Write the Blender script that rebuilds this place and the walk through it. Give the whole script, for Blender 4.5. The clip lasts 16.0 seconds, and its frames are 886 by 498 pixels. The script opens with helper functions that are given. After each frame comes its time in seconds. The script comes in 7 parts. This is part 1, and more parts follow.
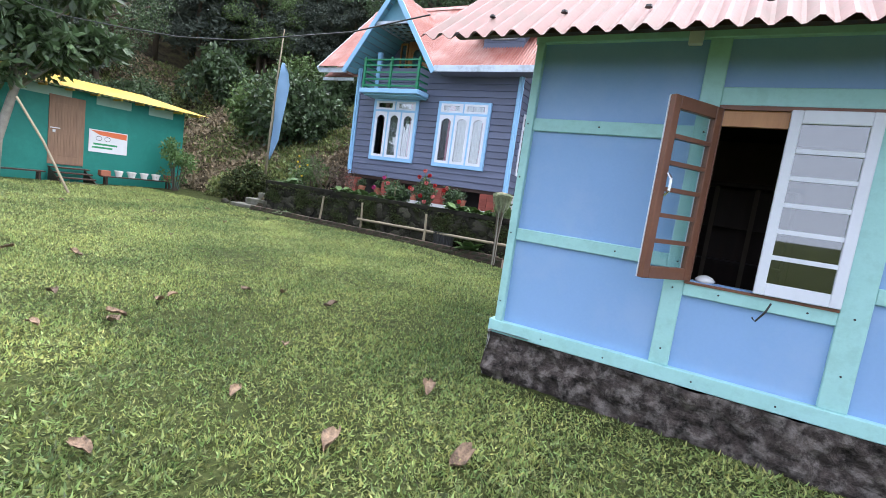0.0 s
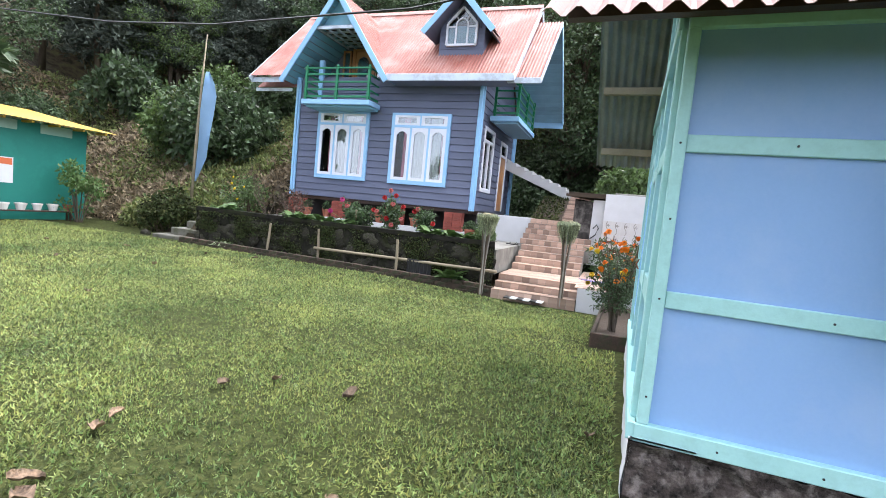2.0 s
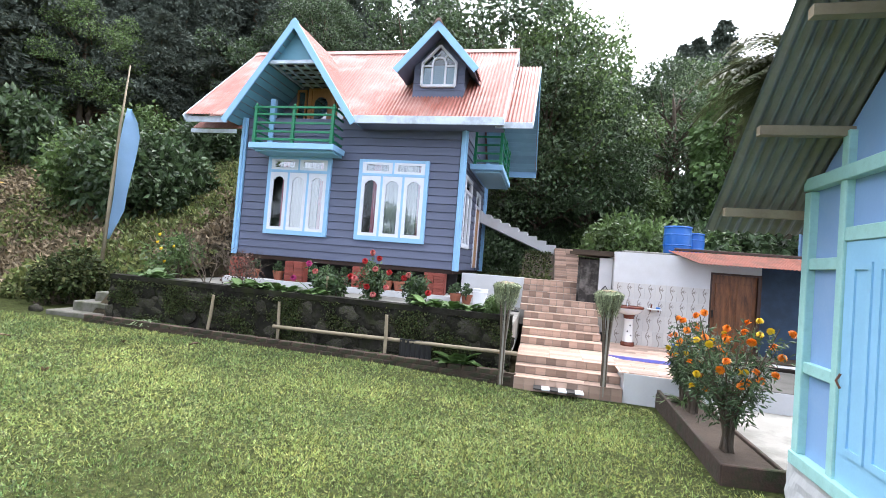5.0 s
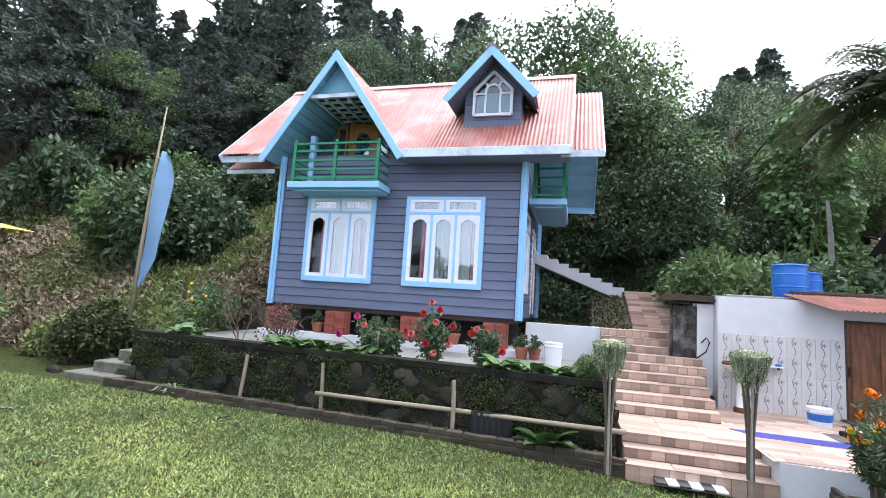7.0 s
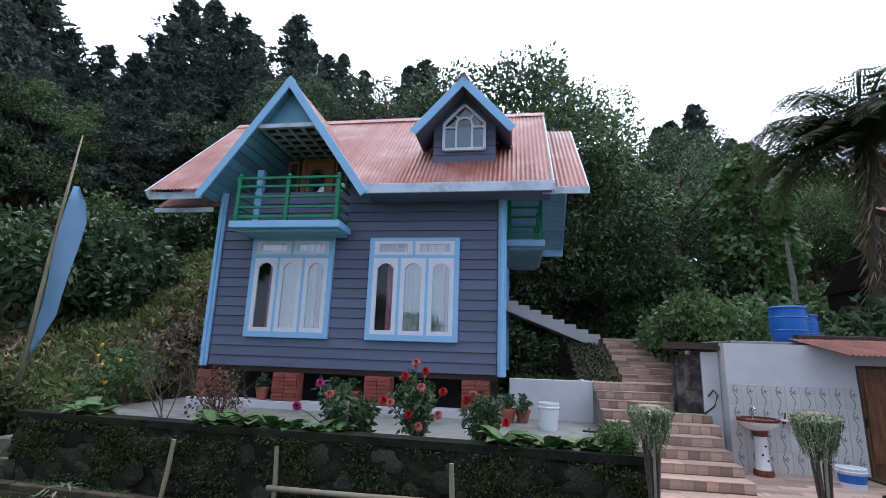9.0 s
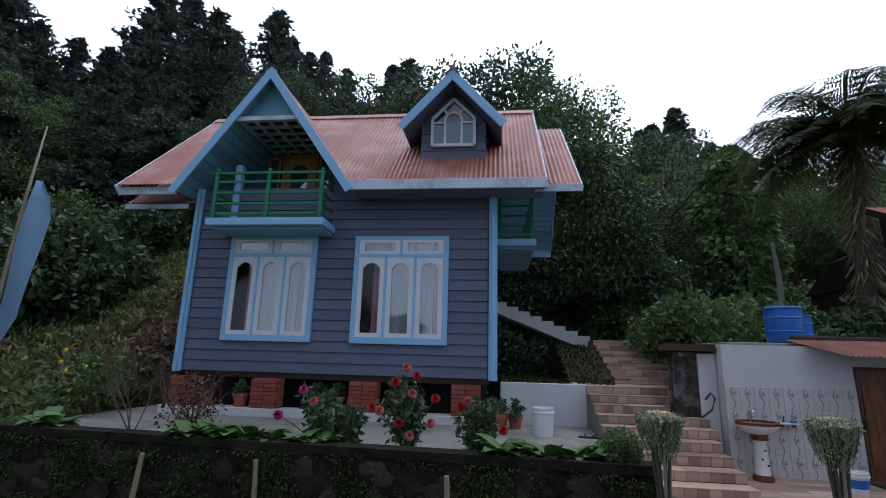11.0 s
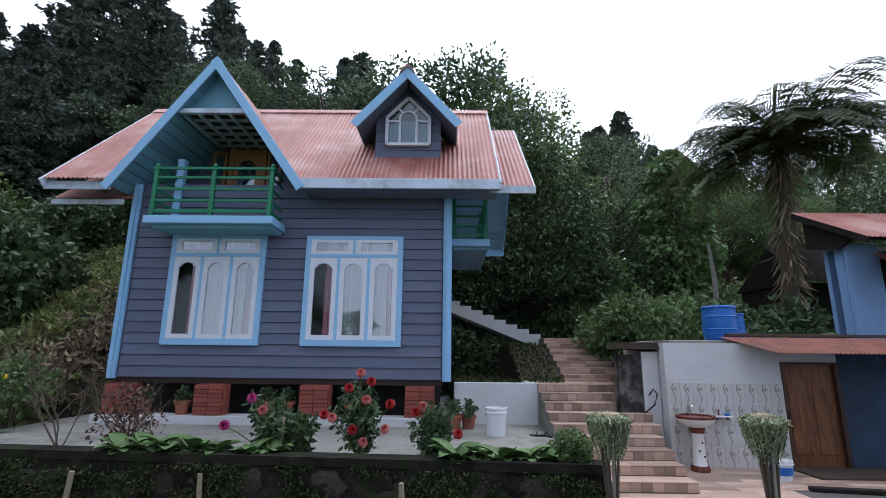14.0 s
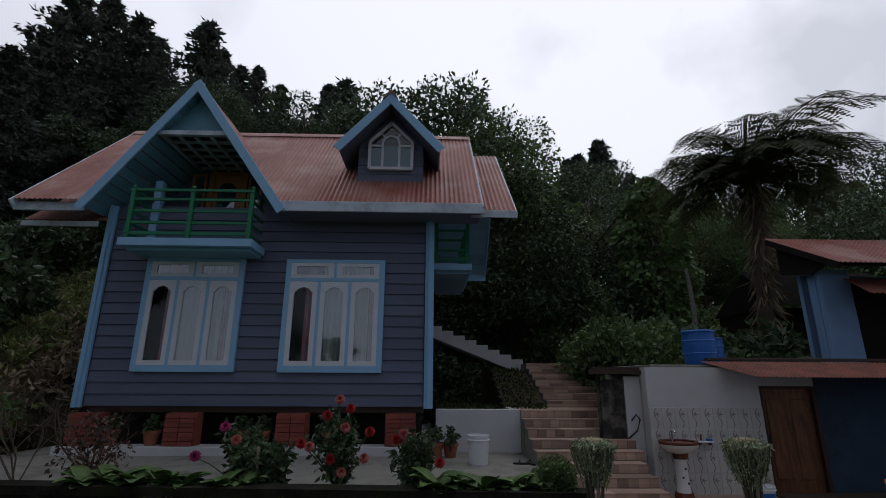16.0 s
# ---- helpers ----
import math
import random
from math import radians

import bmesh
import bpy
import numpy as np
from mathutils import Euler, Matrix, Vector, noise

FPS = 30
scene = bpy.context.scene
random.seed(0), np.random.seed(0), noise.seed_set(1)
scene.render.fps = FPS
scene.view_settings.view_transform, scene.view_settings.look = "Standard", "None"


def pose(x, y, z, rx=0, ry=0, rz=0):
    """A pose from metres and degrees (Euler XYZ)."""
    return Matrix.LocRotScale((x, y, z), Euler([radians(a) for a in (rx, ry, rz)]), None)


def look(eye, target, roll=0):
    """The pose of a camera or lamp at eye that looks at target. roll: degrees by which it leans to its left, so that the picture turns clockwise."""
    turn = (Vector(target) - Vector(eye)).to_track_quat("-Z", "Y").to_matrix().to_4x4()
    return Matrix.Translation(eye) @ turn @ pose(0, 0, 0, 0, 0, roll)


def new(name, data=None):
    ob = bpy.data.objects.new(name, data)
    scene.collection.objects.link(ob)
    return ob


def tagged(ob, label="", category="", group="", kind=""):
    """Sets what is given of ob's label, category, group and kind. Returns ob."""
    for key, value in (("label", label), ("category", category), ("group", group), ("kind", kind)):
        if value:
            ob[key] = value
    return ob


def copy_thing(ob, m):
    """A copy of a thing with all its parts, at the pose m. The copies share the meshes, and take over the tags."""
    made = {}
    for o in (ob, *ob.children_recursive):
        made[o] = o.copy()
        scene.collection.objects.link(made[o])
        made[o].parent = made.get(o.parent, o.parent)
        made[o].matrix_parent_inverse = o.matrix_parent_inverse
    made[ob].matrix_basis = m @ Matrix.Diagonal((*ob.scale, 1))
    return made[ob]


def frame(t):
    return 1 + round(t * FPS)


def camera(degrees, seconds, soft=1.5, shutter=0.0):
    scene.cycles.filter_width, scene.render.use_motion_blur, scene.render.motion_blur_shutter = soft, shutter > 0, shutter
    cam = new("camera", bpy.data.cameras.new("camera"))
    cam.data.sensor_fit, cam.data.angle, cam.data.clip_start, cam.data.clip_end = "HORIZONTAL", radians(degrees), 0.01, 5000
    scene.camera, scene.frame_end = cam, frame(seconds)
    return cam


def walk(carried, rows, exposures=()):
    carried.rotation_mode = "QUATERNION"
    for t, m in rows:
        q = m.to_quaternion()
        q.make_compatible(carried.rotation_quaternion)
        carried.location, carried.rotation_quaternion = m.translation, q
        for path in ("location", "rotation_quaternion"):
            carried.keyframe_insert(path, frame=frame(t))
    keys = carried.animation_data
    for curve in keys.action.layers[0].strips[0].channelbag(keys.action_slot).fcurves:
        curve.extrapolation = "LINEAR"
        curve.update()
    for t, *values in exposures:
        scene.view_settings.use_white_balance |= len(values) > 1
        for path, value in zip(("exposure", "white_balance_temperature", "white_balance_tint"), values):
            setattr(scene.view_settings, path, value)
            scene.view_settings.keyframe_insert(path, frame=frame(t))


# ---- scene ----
cam = camera(85.8, 16.0, soft=0.9)
PATH = [
    (0, (-0.006, 0.046, 1.563), (-0.937, 1.8, 1.326), 8.0),
    (0.5, (-0.411, 0.185, 1.597), (-1.339, 1.941, 1.366), 7.1),
    (1, (-0.795, 0.311, 1.651), (-1.634, 2.113, 1.432), 7.7),
    (1.5, (-1.163, 0.547, 1.65), (-1.894, 2.398, 1.449), 6.6),
    (2, (-1.516, 0.737, 1.677), (-2.185, 2.615, 1.518), 5.6),
    (2.5, (-1.856, 0.918, 1.719), (-2.408, 2.836, 1.584), 6.1),
    (3, (-2.161, 1.145, 1.738), (-2.623, 3.088, 1.635), 5.5),
    (3.5, (-2.445, 1.377, 1.752), (-2.902, 3.323, 1.685), 4.3),
    (4, (-2.783, 1.628, 1.831), (-3.214, 3.581, 1.808), 4.5),
    (4.2, (-2.897, 1.738, 1.858), (-3.309, 3.695, 1.855), 4.5),
    (6.3, (-3.925, 2.993, 1.999), (-4.388, 4.933, 2.15), 3.4),
    (6.5, (-4.019, 3.116, 2.013), (-4.51, 5.047, 2.184), 3.0),
    (7, (-4.261, 3.378, 2.036), (-4.798, 5.292, 2.256), 3.7),
    (7.5, (-4.513, 3.649, 2.048), (-4.978, 5.574, 2.328), 3.4),
    (8, (-4.686, 3.971, 2.088), (-5.116, 5.898, 2.402), 1.4),
    (8.5, (-4.894, 4.192, 2.111), (-5.291, 6.118, 2.477), 1.5),
    (9, (-5.134, 4.399, 2.153), (-5.433, 6.331, 2.577), 1.9),
    (9.2, (-5.201, 4.48, 2.154), (-5.471, 6.412, 2.595), 1.7),
    (11.3, (-5.32, 4.744, 2.166), (-5.52, 6.686, 2.598), 1.5),
    (11.5, (-5.319, 4.748, 2.154), (-5.485, 6.697, 2.572), 1.5),
    (12, (-5.331, 4.746, 2.16), (-5.417, 6.708, 2.539), 0.8),
    (12.5, (-5.376, 4.752, 2.195), (-5.402, 6.72, 2.55), 0.7),
    (13, (-5.38, 4.754, 2.224), (-5.392, 6.725, 2.566), 1.1),
    (13.5, (-5.367, 4.756, 2.242), (-5.387, 6.723, 2.605), 1.0),
    (14, (-5.363, 4.759, 2.267), (-5.386, 6.714, 2.688), 0.6),
    (14.5, (-5.385, 4.776, 2.262), (-5.388, 6.715, 2.751), 0.3),
    (15, (-5.377, 4.783, 2.262), (-5.351, 6.711, 2.791), 0.2),
    (15.5, (-5.365, 4.795, 2.261), (-5.321, 6.724, 2.789), 0.3),
    (16, (-5.364, 4.796, 2.249), (-5.313, 6.725, 2.774), 0.3),
]
EXPOSURES = [(0, 1.12, 6200, 14), (2, 1.26, 6450, 14), (4, 1.29, 6460, 14), (6.5, 1.41, 6150, 14), (7.5, 1.04, 6050, 14), (8, 0.99, 5950, 14), (8.5, 0.67, 5800, 14), (9, 0.12, 5700, 14), (10, -0.28, 5750, 14), (11.5, -0.78, 5800, 14), (12, -0.43, 5800, 14), (12.5, -0.01, 5850, 14), (13, 0.29, 5850, 14), (13.5, 0.47, 5850, 14), (14, 0.02, 5900, 14), (15, -1.54, 6250, 14), (16, -1.84, 6300, 14)]
walk(cam, [(t, look(eye, target, roll)) for t, eye, target, roll in PATH], EXPOSURES)

# ---- world, sun, exposure ----
world = bpy.data.worlds.new("overcast_sky")
scene.world = world
world.use_nodes = True
wn, wl = world.node_tree.nodes, world.node_tree.links
wn.clear()
w_out = wn.new("ShaderNodeOutputWorld")
w_bg = wn.new("ShaderNodeBackground")
w_sky = wn.new("ShaderNodeTexSky")
w_sky.sky_type, w_sky.sun_disc = "NISHITA", False
w_sky.sun_elevation, w_sky.sun_rotation = radians(50), radians(16)
w_mix = wn.new("ShaderNodeMixRGB")
w_tc = wn.new("ShaderNodeTexCoord")
w_no = wn.new("ShaderNodeTexNoise")
w_ra = wn.new("ShaderNodeValToRGB")
w_no.inputs["Scale"].default_value, w_no.inputs["Detail"].default_value = 2.2, 7
w_ra.color_ramp.elements[0].position, w_ra.color_ramp.elements[1].position = 0.36, 0.50
w_ra.color_ramp.elements[0].color = (0.66, 0.66, 0.66, 1)
w_glow, w_dot, w_up = wn.new("ShaderNodeMixRGB"), wn.new("ShaderNodeVectorMath"), wn.new("ShaderNodeMapRange")
w_dot.operation = "DOT_PRODUCT"
w_dot.inputs[1].default_value = (0.18, 0.62, 0.76)
w_up.inputs["From Min"].default_value, w_up.inputs["From Max"].default_value = 0.0, 1.0
w_up.interpolation_type = "SMOOTHSTEP"
w_glow.inputs[1].default_value, w_glow.inputs[2].default_value = (7.6, 8.4, 10.0, 1), (33.0, 34.0, 36.0, 1)
wl.new(w_tc.outputs["Generated"], w_dot.inputs[0])
wl.new(w_dot.outputs["Value"], w_up.inputs["Value"])
wl.new(w_up.outputs["Result"], w_glow.inputs[0])
wl.new(w_glow.outputs["Color"], w_mix.inputs[2])
wl.new(w_tc.outputs["Generated"], w_no.inputs["Vector"])
wl.new(w_no.outputs["Fac"], w_ra.inputs["Fac"])
wl.new(w_ra.outputs["Color"], w_mix.inputs[0])
wl.new(w_sky.outputs["Color"], w_mix.inputs[1])
wl.new(w_mix.outputs["Color"], w_bg.inputs["Color"])
wl.new(w_bg.outputs["Background"], w_out.inputs["Surface"])
w_bg.inputs["Strength"].default_value = 0.1
sun = new("sun", bpy.data.lights.new("sun", "SUN"))
sun.data.energy, sun.data.angle, sun.data.color = 0.8, radians(30), (1.0, 0.97, 0.92)
sun.matrix_world = look((18, 62, 76), (0, 0, 0))


# ---- mesh builder ----
class M:
    """Collects vertices and faces of one part."""

    def __init__(self):
        self.v, self.f = [], []

    def add(self, verts, faces):
        n = len(self.v)
        self.v += [tuple(p) for p in verts]
        self.f += [tuple(n + i for i in f) for f in faces]
        return self

    def box(self, x0, y0, z0, x1, y1, z1, m=None):
        p = [(x, y, z) for z in (z0, z1) for y in (y0, y1) for x in (x0, x1)]
        if m:
            p = [m @ Vector(q) for q in p]
        return self.add(p, [(0, 2, 3, 1), (4, 5, 7, 6), (0, 1, 5, 4), (1, 3, 7, 5), (3, 2, 6, 7), (2, 0, 4, 6)])

    def beam(self, a, b, w, h, up=(0, 0, 1)):
        """A straight bar from a to b, w wide and h thick along up."""
        a, b = Vector(a), Vector(b)
        d = (b - a).normalized()
        s = d.cross(Vector(up))
        s = s.normalized() if s.length > 1e-6 else Vector((1, 0, 0))
        u = s.cross(d).normalized()
        p = [c + s * i * w / 2 + u * j * h / 2 for c in (a, b) for i, j in ((-1, -1), (1, -1), (1, 1), (-1, 1))]
        return self.add(p, [(0, 1, 2, 3), (7, 6, 5, 4), (0, 4, 5, 1), (1, 5, 6, 2), (2, 6, 7, 3), (3, 7, 4, 0)])

    def prism(self, pts, a, b, axis="y"):
        """A flat outline (two coordinates a point) pulled from a to b along an axis."""
        put = {"x": lambda p, q: (q, p[0], p[1]), "y": lambda p, q: (p[0], q, p[1]), "z": lambda p, q: (p[0], p[1], q)}[axis]
        n = len(pts)
        self.add([put(p, a) for p in pts] + [put(p, b) for p in pts],
                 [tuple(range(n)), tuple(range(2 * n - 1, n - 1, -1))] + [(i, i + n, (i + 1) % n + n, (i + 1) % n) for i in range(n)])
        return self

    def tube(self, pts, radii, n=8):
        """A round tube through points with a radius at each."""
        pts = [Vector(p) for p in pts]
        rings = []
        for i, p in enumerate(pts):
            d = (pts[min(i + 1, len(pts) - 1)] - pts[max(i - 1, 0)]).normalized()
            s = d.cross(Vector((0, 0, 1)) if abs(d.z) < 0.9 else Vector((1, 0, 0))).normalized()
            u = s.cross(d)
            r = radii[i] if isinstance(radii, (list, tuple)) else radii
            rings += [p + (s * math.cos(2 * math.pi * k / n) + u * math.sin(2 * math.pi * k / n)) * r for k in range(n)]
        f = [(i * n + k, i * n + (k + 1) % n, (i + 1) * n + (k + 1) % n, (i + 1) * n + k) for i in range(len(pts) - 1) for k in range(n)]
        f += [tuple(range(n))[::-1], tuple((len(pts) - 1) * n + k for k in range(n))]
        return self.add(rings, f)

    def lathe(self, prof, n=20, at=(0, 0, 0), sy=1.0):
        """A profile of (radius, height) turned round the upright."""
        v = [(at[0] + r * math.cos(2 * math.pi * k / n), at[1] + sy * r * math.sin(2 * math.pi * k / n), at[2] + z) for r, z in prof for k in range(n)]
        f = [(i * n + k, i * n + (k + 1) % n, (i + 1) * n + (k + 1) % n, (i + 1) * n + k) for i in range(len(prof) - 1) for k in range(n)]
        f += [tuple(range(n))[::-1], tuple((len(prof) - 1) * n + k for k in range(n))]
        return self.add(v, f)

    def sheet(self, columns, thick=0.004, up=(0, 0, 1)):
        """A thin skin over columns of points, each column as long as the next."""
        n, c = len(columns[0]), len(columns)
        u = Vector(up) * thick
        top = [Vector(p) for col in columns for p in col]
        f = [(i * n + j, (i + 1) * n + j, (i + 1) * n + j + 1, i * n + j + 1) for i in range(c - 1) for j in range(n - 1)]
        k = len(top)
        rim = [(i * n, (i + 1) * n, (i + 1) * n + k, i * n + k) for i in range(c - 1)] + [(i * n + n - 1, i * n + n - 1 + k, (i + 1) * n + n - 1 + k, (i + 1) * n + n - 1) for i in range(c - 1)]
        return self.add(top + [p - u for p in top], f + [tuple(a + k for a in q[::-1]) for q in f] + rim)

    def mesh(self, name, bevel=0.0, smooth=False):
        me = bpy.data.meshes.new(name)
        me.from_pydata(self.v, [], self.f)
        bm = bmesh.new()
        bm.from_mesh(me)
        bmesh.ops.recalc_face_normals(bm, faces=bm.faces)
        if bevel:
            bmesh.ops.bevel(bm, geom=bm.edges[:], offset=bevel, segments=1, affect="EDGES")
        bm.to_mesh(me)
        bm.free()
        if smooth:
            me.shade_smooth()
        return me


def part(name, m, material, parent=None, label="", bevel=0.0, smooth=False):
    me = m.mesh(name, bevel, smooth) if isinstance(m, M) else m
    if not me.materials:
        me.materials.append(material)
    ob = new(name, me)
    ob.parent = parent
    if parent and parent.type == "EMPTY":
        ob.matrix_parent_inverse = parent.matrix_basis.inverted()
    return tagged(ob, label)


def thing(name, label, category, at=(0, 0, 0), group="", kind="", rz=0):
    e = new(name)
    e.matrix_basis = pose(*at, 0, 0, rz)
    e.empty_display_size = 0.1
    return tagged(e, label, category, group, kind)


def solid(name, m, material, label, category, group="", kind="", bevel=0.0, smooth=False):
    return tagged(part(name, m, material, None, "", bevel, smooth), label, category, group, kind)


# ---- materials ----
def mat(name, base, dark=None, scale=6.0, fine=60.0, rough=0.6, bump=0.15, metal=0.0, amount=0.5, stretch=(1, 1, 1), random=0.0, spec=0.4, stain=None, stain_amount=0.0, stain_scale=1.2, trans=0.0, hue=0.0):
    """A surface of two tones in coarse and fine grain, with relief, a stain of its own, and a shade that varies from piece to piece."""
    ma = bpy.data.materials.new(name)
    ma.use_nodes = True
    n, l = ma.node_tree.nodes, ma.node_tree.links
    b = n["Principled BSDF"]
    dark = dark or tuple(c * 0.6 for c in base)
    tc = n.new("ShaderNodeTexCoord")
    mp = n.new("ShaderNodeMapping")
    mp.inputs["Scale"].default_value = stretch
    l.new(tc.outputs["Object"], mp.inputs["Vector"])
    coarse, grain = n.new("ShaderNodeTexNoise"), n.new("ShaderNodeTexNoise")
    coarse.inputs["Scale"].default_value, coarse.inputs["Detail"].default_value = scale, 6
    grain.inputs["Scale"].default_value, grain.inputs["Detail"].default_value = fine, 4
    for t in (coarse, grain):
        l.new(mp.outputs["Vector"], t.inputs["Vector"])
    mixer = n.new("ShaderNodeMath")
    mixer.operation = "MULTIPLY_ADD"
    l.new(grain.outputs["Fac"], mixer.inputs[0])
    mixer.inputs[1].default_value = 0.45
    l.new(coarse.outputs["Fac"], mixer.inputs[2])
    ramp = n.new("ShaderNodeMapRange")
    ramp.inputs["From Min"].default_value, ramp.inputs["From Max"].default_value = 0.5, 0.95
    ramp.inputs["To Max"].default_value = amount
    l.new(mixer.outputs[0], ramp.inputs["Value"])
    c = n.new("ShaderNodeMixRGB")
    c.inputs[1].default_value, c.inputs[2].default_value = (*base, 1), (*dark, 1)
    l.new(ramp.outputs["Result"], c.inputs[0])
    colour = c.outputs["Color"]
    if stain:
        sn, sr, sc = n.new("ShaderNodeTexNoise"), n.new("ShaderNodeMapRange"), n.new("ShaderNodeMixRGB")
        sn.inputs["Scale"].default_value, sn.inputs["Detail"].default_value, sn.inputs["Roughness"].default_value = stain_scale, 9, 0.65
        l.new(tc.outputs["Object"], sn.inputs["Vector"])
        sr.inputs["From Min"].default_value, sr.inputs["From Max"].default_value, sr.inputs["To Max"].default_value = 0.48, 0.62, stain_amount
        l.new(sn.outputs["Fac"], sr.inputs["Value"])
        l.new(sr.outputs["Result"], sc.inputs[0])
        l.new(colour, sc.inputs[1])
        sc.inputs[2].default_value = (*stain, 1)
        colour = sc.outputs["Color"]
    if random:
        oi, rr, hv, gm, ad = n.new("ShaderNodeObjectInfo"), n.new("ShaderNodeMapRange"), n.new("ShaderNodeHueSaturation"), n.new("ShaderNodeNewGeometry"), n.new("ShaderNodeMath")
        ad.operation = "FRACT"
        a2 = n.new("ShaderNodeMath")
        l.new(oi.outputs["Random"], a2.inputs[0])
        l.new(gm.outputs["Random Per Island"], a2.inputs[1])
        l.new(a2.outputs[0], ad.inputs[0])
        l.new(ad.outputs[0], rr.inputs["Value"])
        rr.inputs["To Min"].default_value, rr.inputs["To Max"].default_value = 1 - random, 1 + random
        l.new(rr.outputs["Result"], hv.inputs["Value"])
        if hue:
            h1, h2, h3 = n.new("ShaderNodeMath"), n.new("ShaderNodeMath"), n.new("ShaderNodeMapRange")
            h1.operation, h2.operation = "MULTIPLY", "FRACT"
            h1.inputs[1].default_value = 7.3
            l.new(ad.outputs[0], h1.inputs[0])
            l.new(h1.outputs[0], h2.inputs[0])
            l.new(h2.outputs[0], h3.inputs["Value"])
            h3.inputs["To Min"].default_value, h3.inputs["To Max"].default_value = 0.5 - hue, 0.5 + hue
            l.new(h3.outputs["Result"], hv.inputs["Hue"])
        l.new(colour, hv.inputs["Color"])
        colour = hv.outputs["Color"]
    l.new(colour, b.inputs["Base Color"])
    b.inputs["Roughness"].default_value, b.inputs["Metallic"].default_value = rough, metal
    b.inputs["Specular IOR Level"].default_value = spec
    if trans:
        b.inputs["Subsurface Weight"].default_value = 0.0
        tr, ms, mo = n.new("ShaderNodeBsdfTranslucent"), n.new("ShaderNodeMixShader"), n["Material Output"]
        l.new(colour, tr.inputs["Color"])
        ms.inputs[0].default_value = trans
        l.new(b.outputs[0], ms.inputs[1])
        l.new(tr.outputs[0], ms.inputs[2])
        l.new(ms.outputs[0], mo.inputs["Surface"])
    if bump:
        bp = n.new("ShaderNodeBump")
        bp.inputs["Strength"].default_value, bp.inputs["Distance"].default_value = bump, 0.02
        l.new(mixer.outputs[0], bp.inputs["Height"])
        l.new(bp.outputs["Normal"], b.inputs["Normal"])
    return ma


def glass_mat(name, tint=(0.9, 0.95, 0.95), see=0.5, ior=1.9):
    """A thin pane: part clear, part mirror, the more so the flatter it is looked at."""
    ma = bpy.data.materials.new(name)
    ma.use_nodes = True
    n, l = ma.node_tree.nodes, ma.node_tree.links
    n.remove(n["Principled BSDF"])
    t, g, m, f = n.new("ShaderNodeBsdfTransparent"), n.new("ShaderNodeBsdfGlossy"), n.new("ShaderNodeMixShader"), n.new("ShaderNodeLayerWeight")
    t.inputs["Color"].default_value = (*[c * see for c in tint], 1)
    g.inputs["Roughness"].default_value = 0.02
    f.inputs["Blend"].default_value = 0.5
    least = ((ior - 1) / (ior + 1)) ** 2
    power, gloss = n.new("ShaderNodeMath"), n.new("ShaderNodeMath")
    power.operation, gloss.operation = "POWER", "MULTIPLY_ADD"
    power.inputs[1].default_value = 5
    gloss.inputs[1].default_value, gloss.inputs[2].default_value = 1 - least, least
    l.new(f.outputs["Facing"], power.inputs[0])
    l.new(power.outputs[0], gloss.inputs[0])
    l.new(gloss.outputs[0], m.inputs[0])
    l.new(t.outputs[0], m.inputs[1])
    l.new(g.outputs[0], m.inputs[2])
    l.new(m.outputs[0], n["Material Output"].inputs["Surface"])
    return ma


siding = mat("slate_siding", (0.125, 0.142, 0.21), (0.08, 0.092, 0.14), 3, 40, 0.55, 0.1, random=0.12, stretch=(0.4, 0.4, 3))
sky_paint = mat("sky_blue_paint", (0.3, 0.54, 0.78), (0.23, 0.44, 0.66), 4, 50, 0.5, 0.08, amount=0.4)
white_paint = mat("white_paint", (0.72, 0.74, 0.8), (0.6, 0.62, 0.68), 4, 40, 0.45, 0.06, amount=0.4)
fascia_paint = mat("pale_fascia_paint", (0.6, 0.68, 0.78), (0.4, 0.47, 0.55), 3, 40, 0.55, 0.1, stain=(0.3, 0.32, 0.34), stain_amount=0.5, stain_scale=3)
pale_boards = mat("pale_blue_lining_boards", (0.2, 0.36, 0.47), (0.15, 0.28, 0.37), 4, 40, 0.55, 0.1, random=0.12)
moss_leaf = mat("wall_moss_leaf", (0.062, 0.078, 0.028), (0.02, 0.026, 0.01), 3, 20, 0.7, 0.0, random=0.75, hue=0.04, trans=0.15, spec=0.15)
teal_boards = mat("teal_boards", (0.17, 0.37, 0.47), (0.12, 0.28, 0.36), 4, 40, 0.55, 0.1, random=0.2)
green_paint = mat("green_rail_paint", (0.015, 0.2, 0.09), (0.01, 0.13, 0.06), 5, 60, 0.35, 0.06, amount=0.5)
tin_red = mat("red_roof_sheet", (0.38, 0.15, 0.115), (0.23, 0.06, 0.038), 2.0, 26, 0.5, 0.08, spec=0.4, amount=0.8, stretch=(1.6, 0.25, 0.25), stain=(0.5, 0.33, 0.285), stain_amount=0.5, stain_scale=0.8)
tin_dull = mat("weathered_pink_roof_sheet", (0.29, 0.17, 0.15), (0.2, 0.125, 0.105), 4, 40, 0.7, 0.15, stain=(0.2, 0.16, 0.13), stain_amount=0.5, stain_scale=4)
tin_grey = mat("grey_sheet_underside", (0.23, 0.24, 0.22), (0.15, 0.15, 0.13), 5, 40, 0.6, 0.1, stain=(0.14, 0.12, 0.09), stain_amount=0.5, stain_scale=3)
door_wood = mat("varnished_door_wood", (0.5, 0.24, 0.09), (0.34, 0.14, 0.05), 3, 30, 0.35, 0.1, stretch=(6, 6, 0.7))
